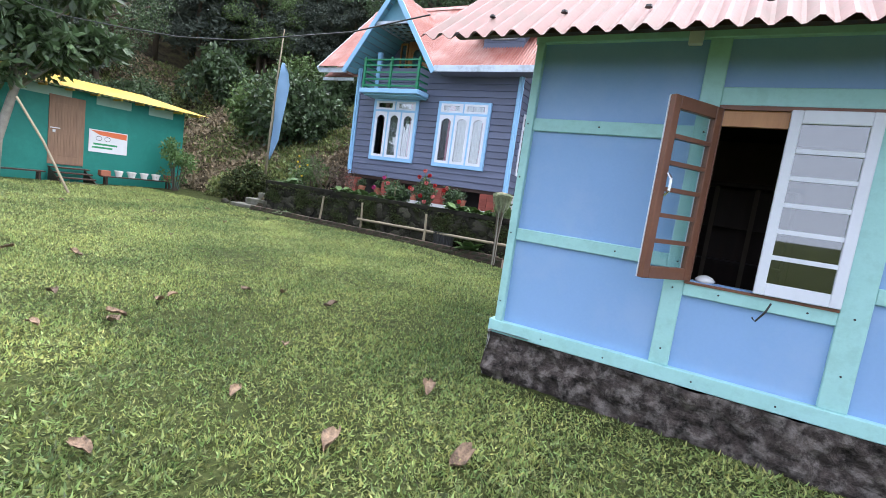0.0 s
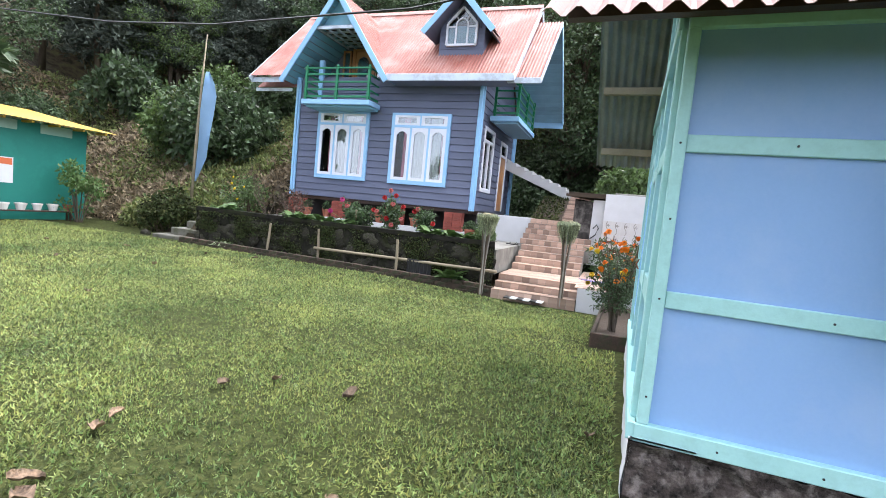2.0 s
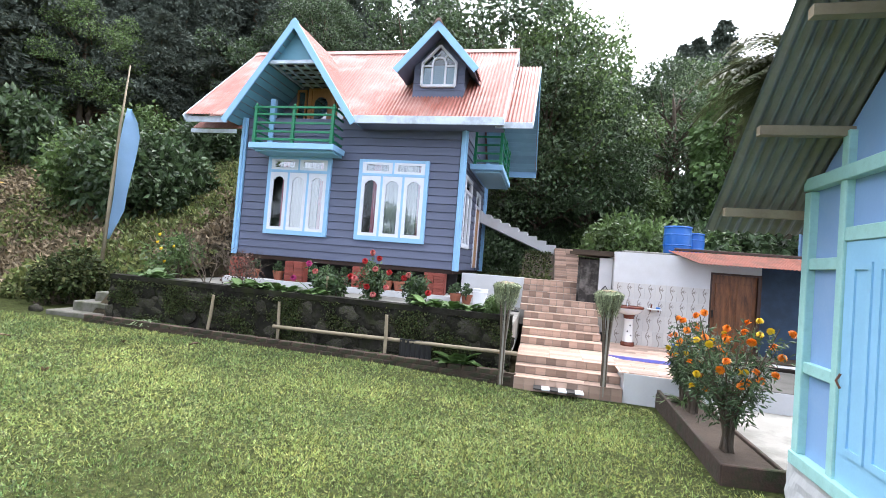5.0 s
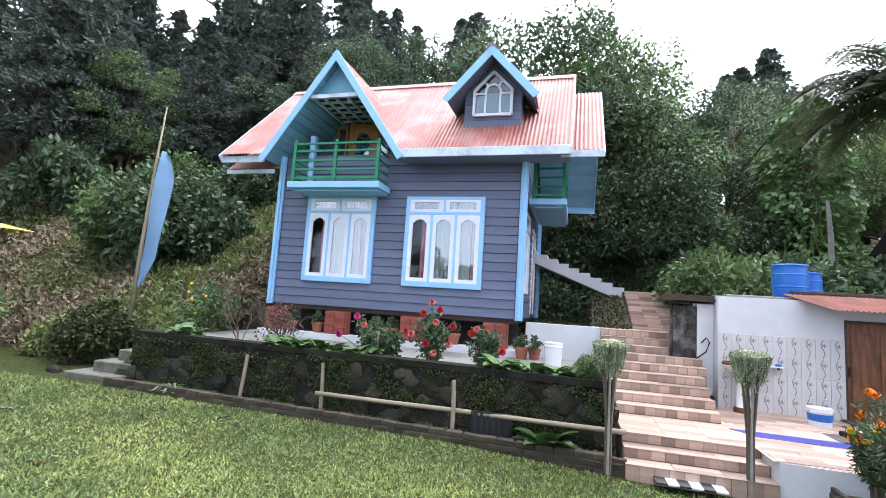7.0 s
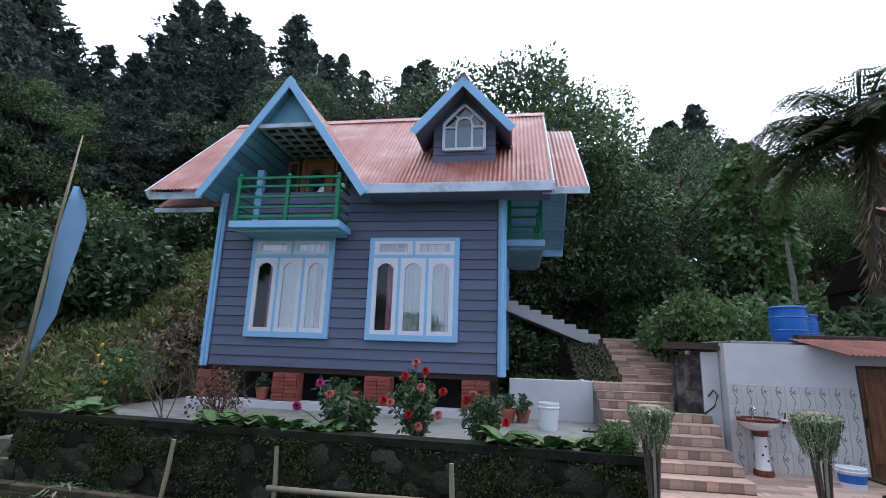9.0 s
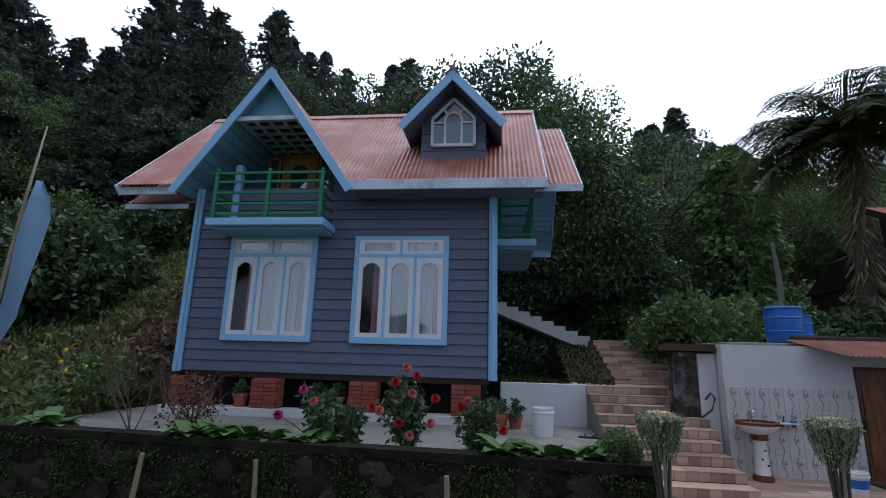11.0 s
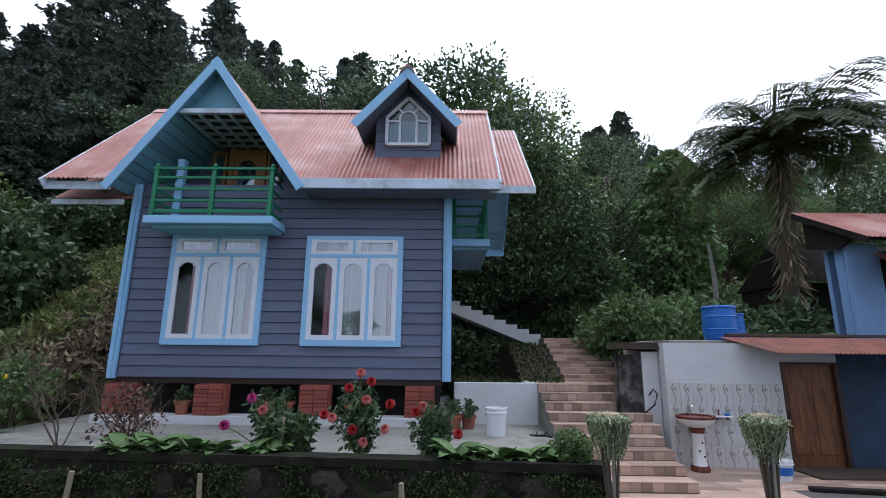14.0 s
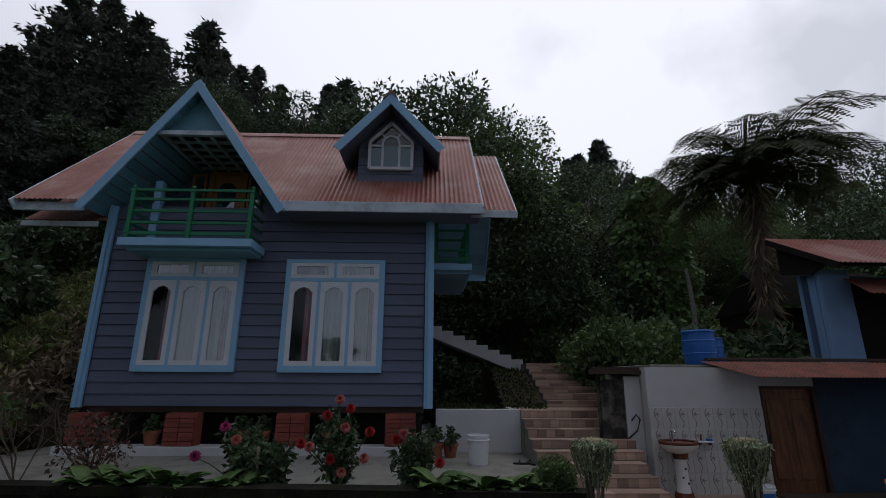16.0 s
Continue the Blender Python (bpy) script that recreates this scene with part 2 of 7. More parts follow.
dark_wood = mat("dark_wood", (0.06, 0.03, 0.02), (0.03, 0.016, 0.012), 4, 40, 0.5, 0.15, stretch=(5, 5, 0.6))
brown_sash = mat("brown_sash_paint", (0.19, 0.08, 0.045), (0.11, 0.045, 0.028), 4, 40, 0.4, 0.1)
mint_paint = mat("mint_timber_paint", (0.37, 0.64, 0.62), (0.29, 0.54, 0.51), 5, 60, 0.55, 0.15, amount=0.45, stain=(0.24, 0.42, 0.38), stain_amount=0.22, stain_scale=14)
panel_paint = mat("blue_plaster_paint", (0.25, 0.41, 0.67), (0.21, 0.35, 0.58), 2, 50, 0.6, 0.05, amount=0.5, stain=(0.33, 0.46, 0.68), stain_amount=0.4, stain_scale=2.0)
door_blue = mat("light_blue_door_paint", (0.3, 0.58, 0.8), (0.24, 0.48, 0.68), 4, 50, 0.5, 0.08)
plinth_stone = mat("dark_rubble_plinth", (0.085, 0.068, 0.06), (0.01, 0.009, 0.008), 14, 60, 0.95, 1.0, amount=1.0, spec=0.12, stain=(0.22, 0.195, 0.175), stain_amount=0.55, stain_scale=11)
plaster = mat("white_plaster", (0.57, 0.575, 0.58), (0.46, 0.46, 0.455), 3, 40, 0.75, 0.12, stain=(0.42, 0.41, 0.38), stain_amount=0.18, stain_scale=1.2)
concrete = mat("grey_concrete", (0.25, 0.24, 0.21), (0.17, 0.16, 0.14), 3, 40, 0.85, 0.25, stain=(0.1, 0.095, 0.08), stain_amount=0.6, stain_scale=1.6)
worn_step = mat("mossy_worn_concrete", (0.16, 0.15, 0.125), (0.08, 0.075, 0.06), 5, 40, 0.9, 0.4, stain=(0.06, 0.07, 0.03), stain_amount=0.7, stain_scale=3)
dark_door = mat("dark_knotty_door_wood", (0.23, 0.095, 0.036), (0.05, 0.02, 0.01), 4, 24, 0.4, 0.12, amount=0.9, stretch=(5, 5, 0.8))
rust_tin = mat("rusty_red_sheet", (0.25, 0.085, 0.055), (0.14, 0.05, 0.035), 4, 40, 0.75, 0.15, stain=(0.12, 0.06, 0.04), stain_amount=0.6, stain_scale=4)
room_wall = mat("dim_room_wall", (0.22, 0.17, 0.13), (0.15, 0.11, 0.09), 3, 20, 0.85, 0.05)
grey_door = mat("grey_brown_door_wood", (0.27, 0.165, 0.105), (0.13, 0.075, 0.045), 3, 30, 0.6, 0.15, stretch=(5, 5, 0.6))
moss_wall = mat("mossy_wall_stone", (0.032, 0.029, 0.024), (0.007, 0.0065, 0.005), 4, 22, 0.95, 1.0, amount=1.0, spec=0.1, stain=(0.022, 0.026, 0.01), stain_amount=0.7, stain_scale=3.5)
stone_grey = mat("wall_stone", (0.075, 0.068, 0.055), (0.014, 0.013, 0.01), 9, 55, 0.95, 1.0, random=0.6, spec=0.12, amount=1.0, stain=(0.03, 0.036, 0.014), stain_amount=0.85, stain_scale=4)
brick = mat("red_painted_brick", (0.26, 0.065, 0.045), (0.17, 0.04, 0.03), 9, 60, 0.75, 0.3, random=0.18)
old_brick = mat("mossy_brick", (0.075, 0.047, 0.034), (0.03, 0.022, 0.017), 9, 50, 0.9, 0.6, random=0.35, stain=(0.03, 0.04, 0.016), stain_amount=0.85, stain_scale=5)
terracotta = mat("terracotta", (0.34, 0.12, 0.07), (0.22, 0.075, 0.045), 6, 50, 0.75, 0.2)
tile_wood = mat("wood_look_tile", (0.42, 0.295, 0.225), (0.22, 0.135, 0.1), 2.2, 26, 0.4, 0.03, random=0.42, stretch=(0.8, 7, 7))
tile_white = mat("marbled_wall_tile", (0.56, 0.54, 0.51), (0.47, 0.45, 0.42), 4, 30, 0.25, 0.02, random=0.05)
vine_print = mat("grey_vine_print", (0.24, 0.21, 0.18), None, 9, 40, 0.3, 0.0)
channel_blue = mat("deep_blue_tile", (0.03, 0.035, 0.24), (0.02, 0.022, 0.17), 6, 30, 0.35, 0.02)
soil = mat("dark_soil", (0.06, 0.042, 0.028), (0.03, 0.022, 0.015), 8, 60, 0.95, 0.7)
bamboo = mat("weathered_bamboo", (0.3, 0.25, 0.17), (0.17, 0.13, 0.08), 5, 50, 0.7, 0.2)
barrel_blue = mat("blue_plastic", (0.02, 0.13, 0.46), (0.015, 0.09, 0.33), 3, 40, 0.35, 0.06, stain=(0.05, 0.16, 0.4), stain_amount=0.5, stain_scale=5)
net_green = mat("green_shade_cloth", (0.012, 0.19, 0.15), (0.008, 0.13, 0.1), 1.5, 120, 0.6, 0.12, stain=(0.02, 0.24, 0.19), stain_amount=0.5, stain_scale=1.5)
yellow_sheet = mat("yellow_roof_sheet", (0.5, 0.33, 0.035), (0.38, 0.22, 0.02), 3, 40, 0.5, 0.1)
bark = mat("bark", (0.11, 0.085, 0.06), (0.05, 0.04, 0.03), 7, 40, 0.95, 0.8, stretch=(3, 3, 0.6))
pale_bark = mat("pale_bark", (0.3, 0.28, 0.24), (0.12, 0.11, 0.09), 7, 40, 0.9, 0.6)
leaf_dark = mat("dark_leaf", (0.072, 0.115, 0.05), (0.03, 0.056, 0.023), 3, 20, 0.4, 0.0, random=0.55, trans=0.25)
leaf_mid = mat("green_leaf", (0.11, 0.17, 0.056), (0.05, 0.09, 0.026), 3, 20, 0.4, 0.0, random=0.55, trans=0.3)
leaf_conifer = mat("conifer_needles", (0.098, 0.118, 0.096), (0.045, 0.06, 0.046), 2, 20, 0.8, 0.0, random=0.35, trans=0.15, spec=0.1)
leaf_bright = mat("bright_leaf", (0.13, 0.215, 0.07), (0.06, 0.12, 0.034), 3, 20, 0.5, 0.0, random=0.3, trans=0.3)
bank_leaf = mat("bank_leaf", (0.19, 0.22, 0.075), (0.08, 0.11, 0.035), 3, 20, 0.6, 0.0, random=0.6, trans=0.25, hue=0.03)
litter = mat("dry_leaf", (0.27, 0.21, 0.13), (0.09, 0.068, 0.045), 5, 30, 0.85, 0.1, random=0.5)
grass_blade = mat("grass_blade", (0.31, 0.35, 0.112), (0.08, 0.13, 0.042), 0.7, 22, 0.5, 0.0, random=0.75, trans=0.25, amount=0.9, hue=0.04)
pane_dark = glass_mat("window_glass", see=0.85)
pane_house = glass_mat("reflective_window_glass", see=0.92, ior=3.0)
pane_sheen = glass_mat("bright_window_glass", see=0.7, ior=2.6)
pane_clear = glass_mat("clear_window_glass", see=0.95, ior=1.5)
curtain = mat("white_curtain", (0.8, 0.77, 0.78), (0.68, 0.64, 0.66), 5, 40, 0.85, 0.05, trans=0.2)
curtain_red = mat("maroon_curtain", (0.72, 0.4, 0.48), (0.4, 0.02, 0.07), 8, 40, 0.85, 0.05, amount=1.0, stretch=(6, 6, 0.3))
# near-black colour stands in for shade in the rooms and under the house
inside_shade = mat("interior_shade", (0.05, 0.045, 0.045), (0.03, 0.028, 0.028), 3, 20, 0.9, 0.05)
chrome = mat("bright_metal", (0.7, 0.7, 0.7), (0.5, 0.5, 0.5), 8, 50, 0.25, 0.0, metal=1.0)
# near-black; on the blue hut it stands in for shade under the roof
dark_and_shaded_boards = mat("dark_and_shaded_boards", (0.024, 0.02, 0.017), (0.012, 0.01, 0.009), 5, 40, 0.95, 0.3, spec=0.08)
black_iron = mat("black_metal", (0.02, 0.02, 0.02), (0.012, 0.012, 0.012), 8, 50, 0.5, 0.05)
ceramic = mat("glazed_ceramic", (0.72, 0.7, 0.67), (0.64, 0.62, 0.58), 3, 20, 0.12, 0.0, amount=0.3)
ceramic_brown = mat("brown_glaze", (0.16, 0.05, 0.03), (0.1, 0.03, 0.02), 6, 30, 0.15, 0.0)
plastic_white = mat("white_plastic", (0.68, 0.69, 0.7), (0.58, 0.59, 0.6), 5, 30, 0.4, 0.02)


# ---- the ground ----
LAWN = 0.2


def hill(x, y):
    """The height of the ground: a level lawn with a steep bank to the north and west."""
    foot = 12.2 + 7.5 * min(max((x + 12.6) / 1.2, 0), 1) - 2.6 * min(max((x + 3.2) / 3.2, 0), 1)
    d = max(y - foot, (-21.5 - x) * 0.9 * min(max((y + 5) / 7, 0), 1), 0)
    lumps = noise.noise((x * 0.12, y * 0.12, 0.3)) * min(d * 0.22, 2.2) + noise.noise((x * 0.7, y * 0.7, 1.3)) * min(d * 0.2, 0.22)
    rise = (0.62 * d if d < 26 else 16.1 + 0.3 * (d - 26)) * (1 - 0.42 * min(max((x + 1) / 8, 0), 1))
    base = LAWN + noise.noise((x * 0.5, y * 0.5, 4.0)) * 0.012
    if y > 10.6 and -12.3 < x < -3.9 and d <= 0:
        base = 0.9
    base -= 0.1 * min(max((y - 6) / 3, 0), 1) * min(max((x + 5.8) / 2.6, 0), 1)
    return base + rise + lumps


def ground_mesh():
    xs = np.unique(np.concatenate([np.linspace(-320, -40, 20), np.linspace(-40, 20, 200), np.linspace(20, 320, 22)]))
    ys = np.unique(np.concatenate([np.linspace(-320, -12, 18), np.linspace(-12, 50, 210), np.linspace(50, 380, 22)]))
    v = [(x, y, hill(x, y)) for y in ys for x in xs]
    n = len(xs)
    f = [(j * n + i, j * n + i + 1, (j + 1) * n + i + 1, (j + 1) * n + i) for j in range(len(ys) - 1) for i in range(n - 1)]
    me = bpy.data.meshes.new("ground")
    me.from_pydata(v, [], f)
    me.shade_smooth()
    return me


def ground_material():
    """Turf on level ground, leaf litter and low growth where it is steep."""
    ma = mat("turf_and_bank", (0.05, 0.061, 0.02), (0.012, 0.016, 0.006), 9, 70, 0.95, 0.9, amount=1.0, spec=0.05, stain=(0.082, 0.088, 0.03), stain_amount=0.7, stain_scale=30)
    n, l = ma.node_tree.nodes, ma.node_tree.links
    b = n["Principled BSDF"]
    turf = b.inputs["Base Color"].links[0].from_socket
    geo, sep, rng, mix = n.new("ShaderNodeNewGeometry"), n.new("ShaderNodeSeparateXYZ"), n.new("ShaderNodeMapRange"), n.new("ShaderNodeMixRGB")
    l.new(geo.outputs["Normal"], sep.inputs[0])
    l.new(sep.outputs["Z"], rng.inputs["Value"])
    rng.inputs["From Min"].default_value, rng.inputs["From Max"].default_value = 0.985, 0.93
    bank, ramp = n.new("ShaderNodeTexNoise"), n.new("ShaderNodeValToRGB")
    bank.inputs["Scale"].default_value, bank.inputs["Detail"].default_value, bank.inputs["Roughness"].default_value = 1.6, 10, 0.75
    tc = n.new("ShaderNodeTexCoord")
    l.new(tc.outputs["Object"], bank.inputs["Vector"])
    l.new(bank.outputs["Fac"], ramp.inputs["Fac"])
    e = ramp.color_ramp.elements
    e[0].position, e[0].color, e[1].position, e[1].color = 0.4, (0.018, 0.016, 0.011, 1), 0.68, (0.075, 0.08, 0.03, 1)
    k = e.new(0.5)
    k.color = (0.05, 0.04, 0.025, 1)
    l.new(rng.outputs["Result"], mix.inputs[0])
    l.new(turf, mix.inputs[1])
    l.new(ramp.outputs["Color"], mix.inputs[2])
    l.new(mix.outputs["Color"], b.inputs["Base Color"])
    return ma


tagged(part("ground", ground_mesh(), ground_material()), "mown green lawn rising into a bank of leaf litter", "ground", kind="structure")


# ---- the slate-blue house ----
house = thing("house", "two-storey slate-blue clapboard house with red corrugated roof", "house", (-8.4, 15.9, 1.05))
HX0, HX1, HY0, HY1, HZ0 = -11.45, -5.38, 13.61, 18.2, 1.76
EAVE, RIDGE_Y, RIDGE_Z, EY = 5.33, 15.9, 8.25, 13.0
PITCH = (RIDGE_Z - EAVE) / (RIDGE_Y - EY)
GX, GZ, GH = -9.86, 7.72, 1.78
GP = (GZ - 5.2) / GH


def hp(name, m, material, label="", bevel=0.0, parent=None, smooth=False):
    """A part of the house, built where it stands."""
    return part(name, m, material, parent or house, label, bevel, smooth)


def roof_z(y):
    return EAVE + (y - EY) * PITCH


# front windows: left edge, right edge
WINS = [(-10.63, -8.83), (-8.06, -6.22)]
WZ0, WZ1 = 2.34, 4.40
front = hp("front_wall", M().box(HX0 + 0.03, HY0 + 0.06, HZ0, WINS[0][0], HY0 + 0.16, 5.45).box(WINS[0][1], HY0 + 0.06, HZ0, WINS[1][0], HY0 + 0.16, 5.45)
           .box(WINS[1][1], HY0 + 0.06, HZ0, HX1 - 0.03, HY0 + 0.16, 5.45)
           .box(WINS[0][0], HY0 + 0.06, HZ0, WINS[0][1], HY0 + 0.16, WZ0).box(WINS[1][0], HY0 + 0.06, HZ0, WINS[1][1], HY0 + 0.16, WZ0)
           .box(WINS[0][0], HY0 + 0.06, WZ1, WINS[0][1], HY0 + 0.16, 5.45).box(WINS[1][0], HY0 + 0.06, WZ1, WINS[1][1], HY0 + 0.16, 5.45), siding)
EW, ED = (14.25, 15.45, 2.35, 4.25), (16.35, 17.3, 1.85, 4.15)
east = hp("east_wall", M().box(HX1 - 0.16, HY0 + 0.17, HZ0, HX1 - 0.06, EW[0], 5.45).box(HX1 - 0.16, EW[1], HZ0, HX1 - 0.06, ED[0], 5.45).box(HX1 - 0.16, ED[1], HZ0, HX1 - 0.06, HY1, 5.45)
          .box(HX1 - 0.16, EW[0], HZ0, HX1 - 0.06, EW[1], EW[2]).box(HX1 - 0.16, EW[0], EW[3], HX1 - 0.06, EW[1], 5.45)
          .box(HX1 - 0.16, ED[0], ED[3], HX1 - 0.06, ED[1], 5.45).box(HX1 - 0.16, ED[0], HZ0, HX1 - 0.06, ED[1], ED[2])
          .prism([(HY0 + 0.2, 5.45), (HY1 - 0.1, 5.45), (RIDGE_Y, 7.95)], HX1 - 0.16, HX1 - 0.06, "x"), siding)
hp("back_wall", M().box(HX0 + 0.03, HY1 - 0.1, HZ0, HX1 - 0.17, HY1, 5.45), siding)
hp("west_wall", M().box(HX0 + 0.06, HY0 + 0.17, HZ0, HX0 + 0.16, HY1 - 0.11, 5.45).prism([(HY0 + 0.2, 5.45), (HY1 - 0.1, 5.45), (RIDGE_Y, 7.95)], HX0 + 0.06, HX0 + 0.16, "x"), siding)
hp("floor_slab", M().box(HX0 + 0.17, HY0 + 0.17, HZ0 + 0.02, HX1 - 0.17, HY1 - 0.11, HZ0 + 0.16), dark_wood)
hp("upper_floor", M().box(HX0 + 0.17, HY0 + 0.17, 4.5, HX1 - 0.17, HY1 - 0.11, 4.62), dark_wood)
hp("sill_beam", M().box(HX0 + 0.08, HY0 + 0.1, HZ0 - 0.1, HX1 - 0.08, HY0 + 0.22, HZ0 - 0.002).box(HX1 - 0.2, HY0 + 0.23, HZ0 - 0.1, HX1 - 0.08, HY1, HZ0 - 0.002), dark_wood)


# clapboards, each one lapping over the next
def clap(length, name="plank"):
    m = M()
    m.prism([(0, 0), (-0.045, 0.004), (-0.018, 0.196), (0, 0.196)], 0, length, "x")
    return m.mesh(name)


boards = {}


def clapboard(parent, x, y, z, length, rz, back):
    key = round(length, 2)
    if key not in boards:
        boards[key] = clap(length)
    ob = part("plank", boards[key], siding, parent)
    ob.matrix_basis = pose(x, y, z, 0, 0, rz)
    return ob


for r in range(18):
    z = HZ0 + 0.006 + r * 0.2
    spans = [(HX0 + 0.1, HX1 - 0.1)]
    if WZ0 - 0.1 < z < WZ1 - 0.06:
        spans = [(HX0 + 0.1, WINS[0][0] + 0.02), (WINS[0][1] - 0.02, WINS[1][0] + 0.02), (WINS[1][1] - 0.02, HX1 - 0.1)]
    for a, b in spans:
        clapboard(front, a, HY0 + 0.058, z, b - a, 0, 0)
    spans = [(HY0 + 0.1, HY1 - 0.1)]
    if ED[2] - 0.1 < z < ED[3]:
        spans = [(HY0 + 0.1, EW[0]), (EW[1], ED[0]), (ED[1], HY1 - 0.1)] if EW[2] - 0.15 < z < EW[3] else [(HY0 + 0.1, ED[0]), (ED[1], HY1 - 0.1)]
    for a, b in spans:
        clapboard(east, HX1 - 0.058, a, z, b - a, 90, 0)
for x, y in ((HX0, HY0), (HX1, HY0), (HX1, HY1), (HX0, HY1)):
    hp("corner_trim", M().box(x - 0.08, y - 0.03, HZ0 - 0.02, x + 0.08, y + 0.03, 5.42).box(x - 0.03, y - 0.08, HZ0 - 0.018, x + 0.03, y + 0.08, 5.418), sky_paint, "sky-blue corner board", 0.004)


def corr(m, p0, p1, run, cut, period=0.09, amp=0.016, up=(0, 0, 1), top=None):
    """Corrugated sheet from p0 to p1 along the eave; run(s) gives for each place along it the upper and lower end, as points."""
    length = (Vector(p1) - Vector(p0)).length
    steps = int(length / period * 6)
    u = Vector(up).normalized()
    cols = []
    for i in range(steps + 1):
        s = i / steps
        a, b = run(s)
        o = u * amp * math.sin(2 * math.pi * s * length / period)
        a, b = Vector(a) + o, Vector(b) + o
        cols.append([a, a.lerp(b, 0.5), b])
    m.sheet(cols, 0.003, u)
    return m


def main_slope(x0, x1):
    m = M()
    def run(s):
        x = x0 + (x1 - x0) * s
        y = EY
        if abs(x - GX) < GH:
            y = max(EY, min(EY + (GZ - abs(x - GX) * GP - EAVE) / PITCH, RIDGE_Y - 0.1))
        return (x, y, roof_z(y)), (x, RIDGE_Y, RIDGE_Z)
    return corr(m, (x0, 0, 0), (x1, 0, 0), run, 0, up=(0, -0.71, 0.71))


roof = hp("roof", main_slope(-12.85, -4.42), tin_red, "rust-red corrugated sheet roof")
hp("back_roof", corr(M(), (-12.85, 0, 0), (-4.42, 0, 0), lambda s: ((-12.85 + 8.43 * s, 2 * RIDGE_Y - EY, EAVE), (-12.85 + 8.43 * s, RIDGE_Y, RIDGE_Z)), 0, up=(0, 0.71, 0.71)), tin_red)
hp("ridge_cap", M().prism([(RIDGE_Y - 0.18, RIDGE_Z - 0.14), (RIDGE_Y, RIDGE_Z + 0.035), (RIDGE_Y + 0.18, RIDGE_Z - 0.14), (RIDGE_Y, RIDGE_Z + 0.02)], -12.87, -4.4, "x"), tin_red)
# cross gable over the front balcony
for sgn in (-1, 1):
    def run(s, sgn=sgn):
        y = EY - 0.02 + s * 2.4
        zb = max(roof_z(max(y, EY)), 5.15) - 0.05
        zb = min(zb, GZ - 0.02)
        return (GX + sgn * (GZ - zb) / GP, y, zb + 0.03), (GX, y, GZ + 0.03)
    hp("gable_roof", corr(M(), (0, 0, 0), (0, 2.4, 0), run, 0, up=(sgn * 0.8, 0, 0.6)), tin_red, "rust-red gable roof sheet")
    a, b = (GX - sgn * 0.05, EY - 0.05 - 0.002 * sgn, GZ + 0.03), (GX + sgn * (GH + 0.02), EY - 0.05 - 0.002 * sgn, 5.14)
    hp("bargeboard", M().beam(a, b, 0.035, 0.165, (sgn * 0.8, 0, 0.6)), sky_paint, "sky-blue bargeboard", 0.004)
    for k in range(15):
        s0, s1 = k / 15, (k + 0.96) / 15
        pa, pb = Vector((GX, 0, GZ - 0.06)), Vector((GX + sgn * GH, 0, 5.2))
        p, q = pa.lerp(pb, s0), pa.lerp(pb, s1)
        back = 14.75
        ob = hp("plank", M().beam((p.lerp(q, 0.5).x, EY, p.lerp(q, 0.5).z), (p.lerp(q, 0.5).x, back, p.lerp(q, 0.5).z), 0.188, 0.018, (sgn * 0.8, 0, 0.6)), teal_boards)
# added panel, set forward to catch light in place of the lining boards
hp("gable_back", M().prism([(GX - 0.62, 6.8), (GX + 0.62, 6.8), (GX, GZ - 0.1)], 13.22, 13.25, "y"), teal_boards, "added teal panel in place of the lit gable lining")
hp("tie_beam", M().box(GX - 0.66, EY + 0.02, 6.66, GX + 0.66, EY + 0.1, 6.75), fascia_paint)
lat = M()
for i in range(6):
    y = EY + 0.12 + i * 0.3
    lat.box(GX - 0.62, y, 6.69, GX + 0.62, y + 0.05, 6.74)
for i in range(5):
    x = GX - 0.62 + i * 0.297
    lat.box(x, EY + 0.12, 6.64, x + 0.05, 14.7, 6.688)
hp("lattice_ceiling", lat, fascia_paint, "pale timber lattice ceiling")
hp("balcony_ceiling", M().box(GX - 0.6, EY + 0.11, 6.76, GX + 0.6, 14.75, 6.79), dark_wood)
hp("balcony_back_wall", M().box(-11.3, 14.76, 4.62, GX - 0.46, 14.86, 6.9).box(GX + 0.46, 14.76, 4.62, -8.2, 14.86, 6.9).box(GX - 0.46, 14.76, 6.7, GX + 0.46, 14.86, 7.0), siding)
hp("balcony_side_wall", M().box(-8.28, 13.7, 4.62, -8.2, 14.75, 5.5).box(-11.36, 13.7, 4.62, -11.28, 14.75, 5.4), siding)
hp("balcony_jamb", M().box(-10.74, HY0 - 0.02, 4.62, -10.6, HY0 + 0.1, 5.95), sky_paint, "sky-blue balcony post")


def panel_door(parent, x0, x1, y, z0, z1, material, axis, panels, t=0.05, glass=None):
    """A framed door with sunk panels, across x or across y."""
    def bx(m, a, b, c, d, p, q):
        return m.box(a, y - p, c, b, y - q, d) if axis == "x" else m.box(y + q, a, c, y + p, b, d)
    fr = M()
    bx(fr, x0, x0 + 0.12, z0, z1, t, 0)
    bx(fr, x1 - 0.12, x1, z0, z1, t, 0)
    zz = [z0] + panels + [z1]
    for k, c in enumerate(zz):
        bx(fr, x0 + 0.12, x1 - 0.12, max(z0, c - 0.07), min(z1, c + 0.07), t, 0)
    d = hp("door", fr, material, "varnished wooden panel door", 0.004)
    for c, e in zip(zz, zz[1:]):
        bx(p := M(), x0 + 0.12, x1 - 0.12, c + 0.07, e - 0.07, t - 0.025, 0.01)
        q = part("door_panel", p, glass or material, d, bevel=0.003)
        glass = None
    return d


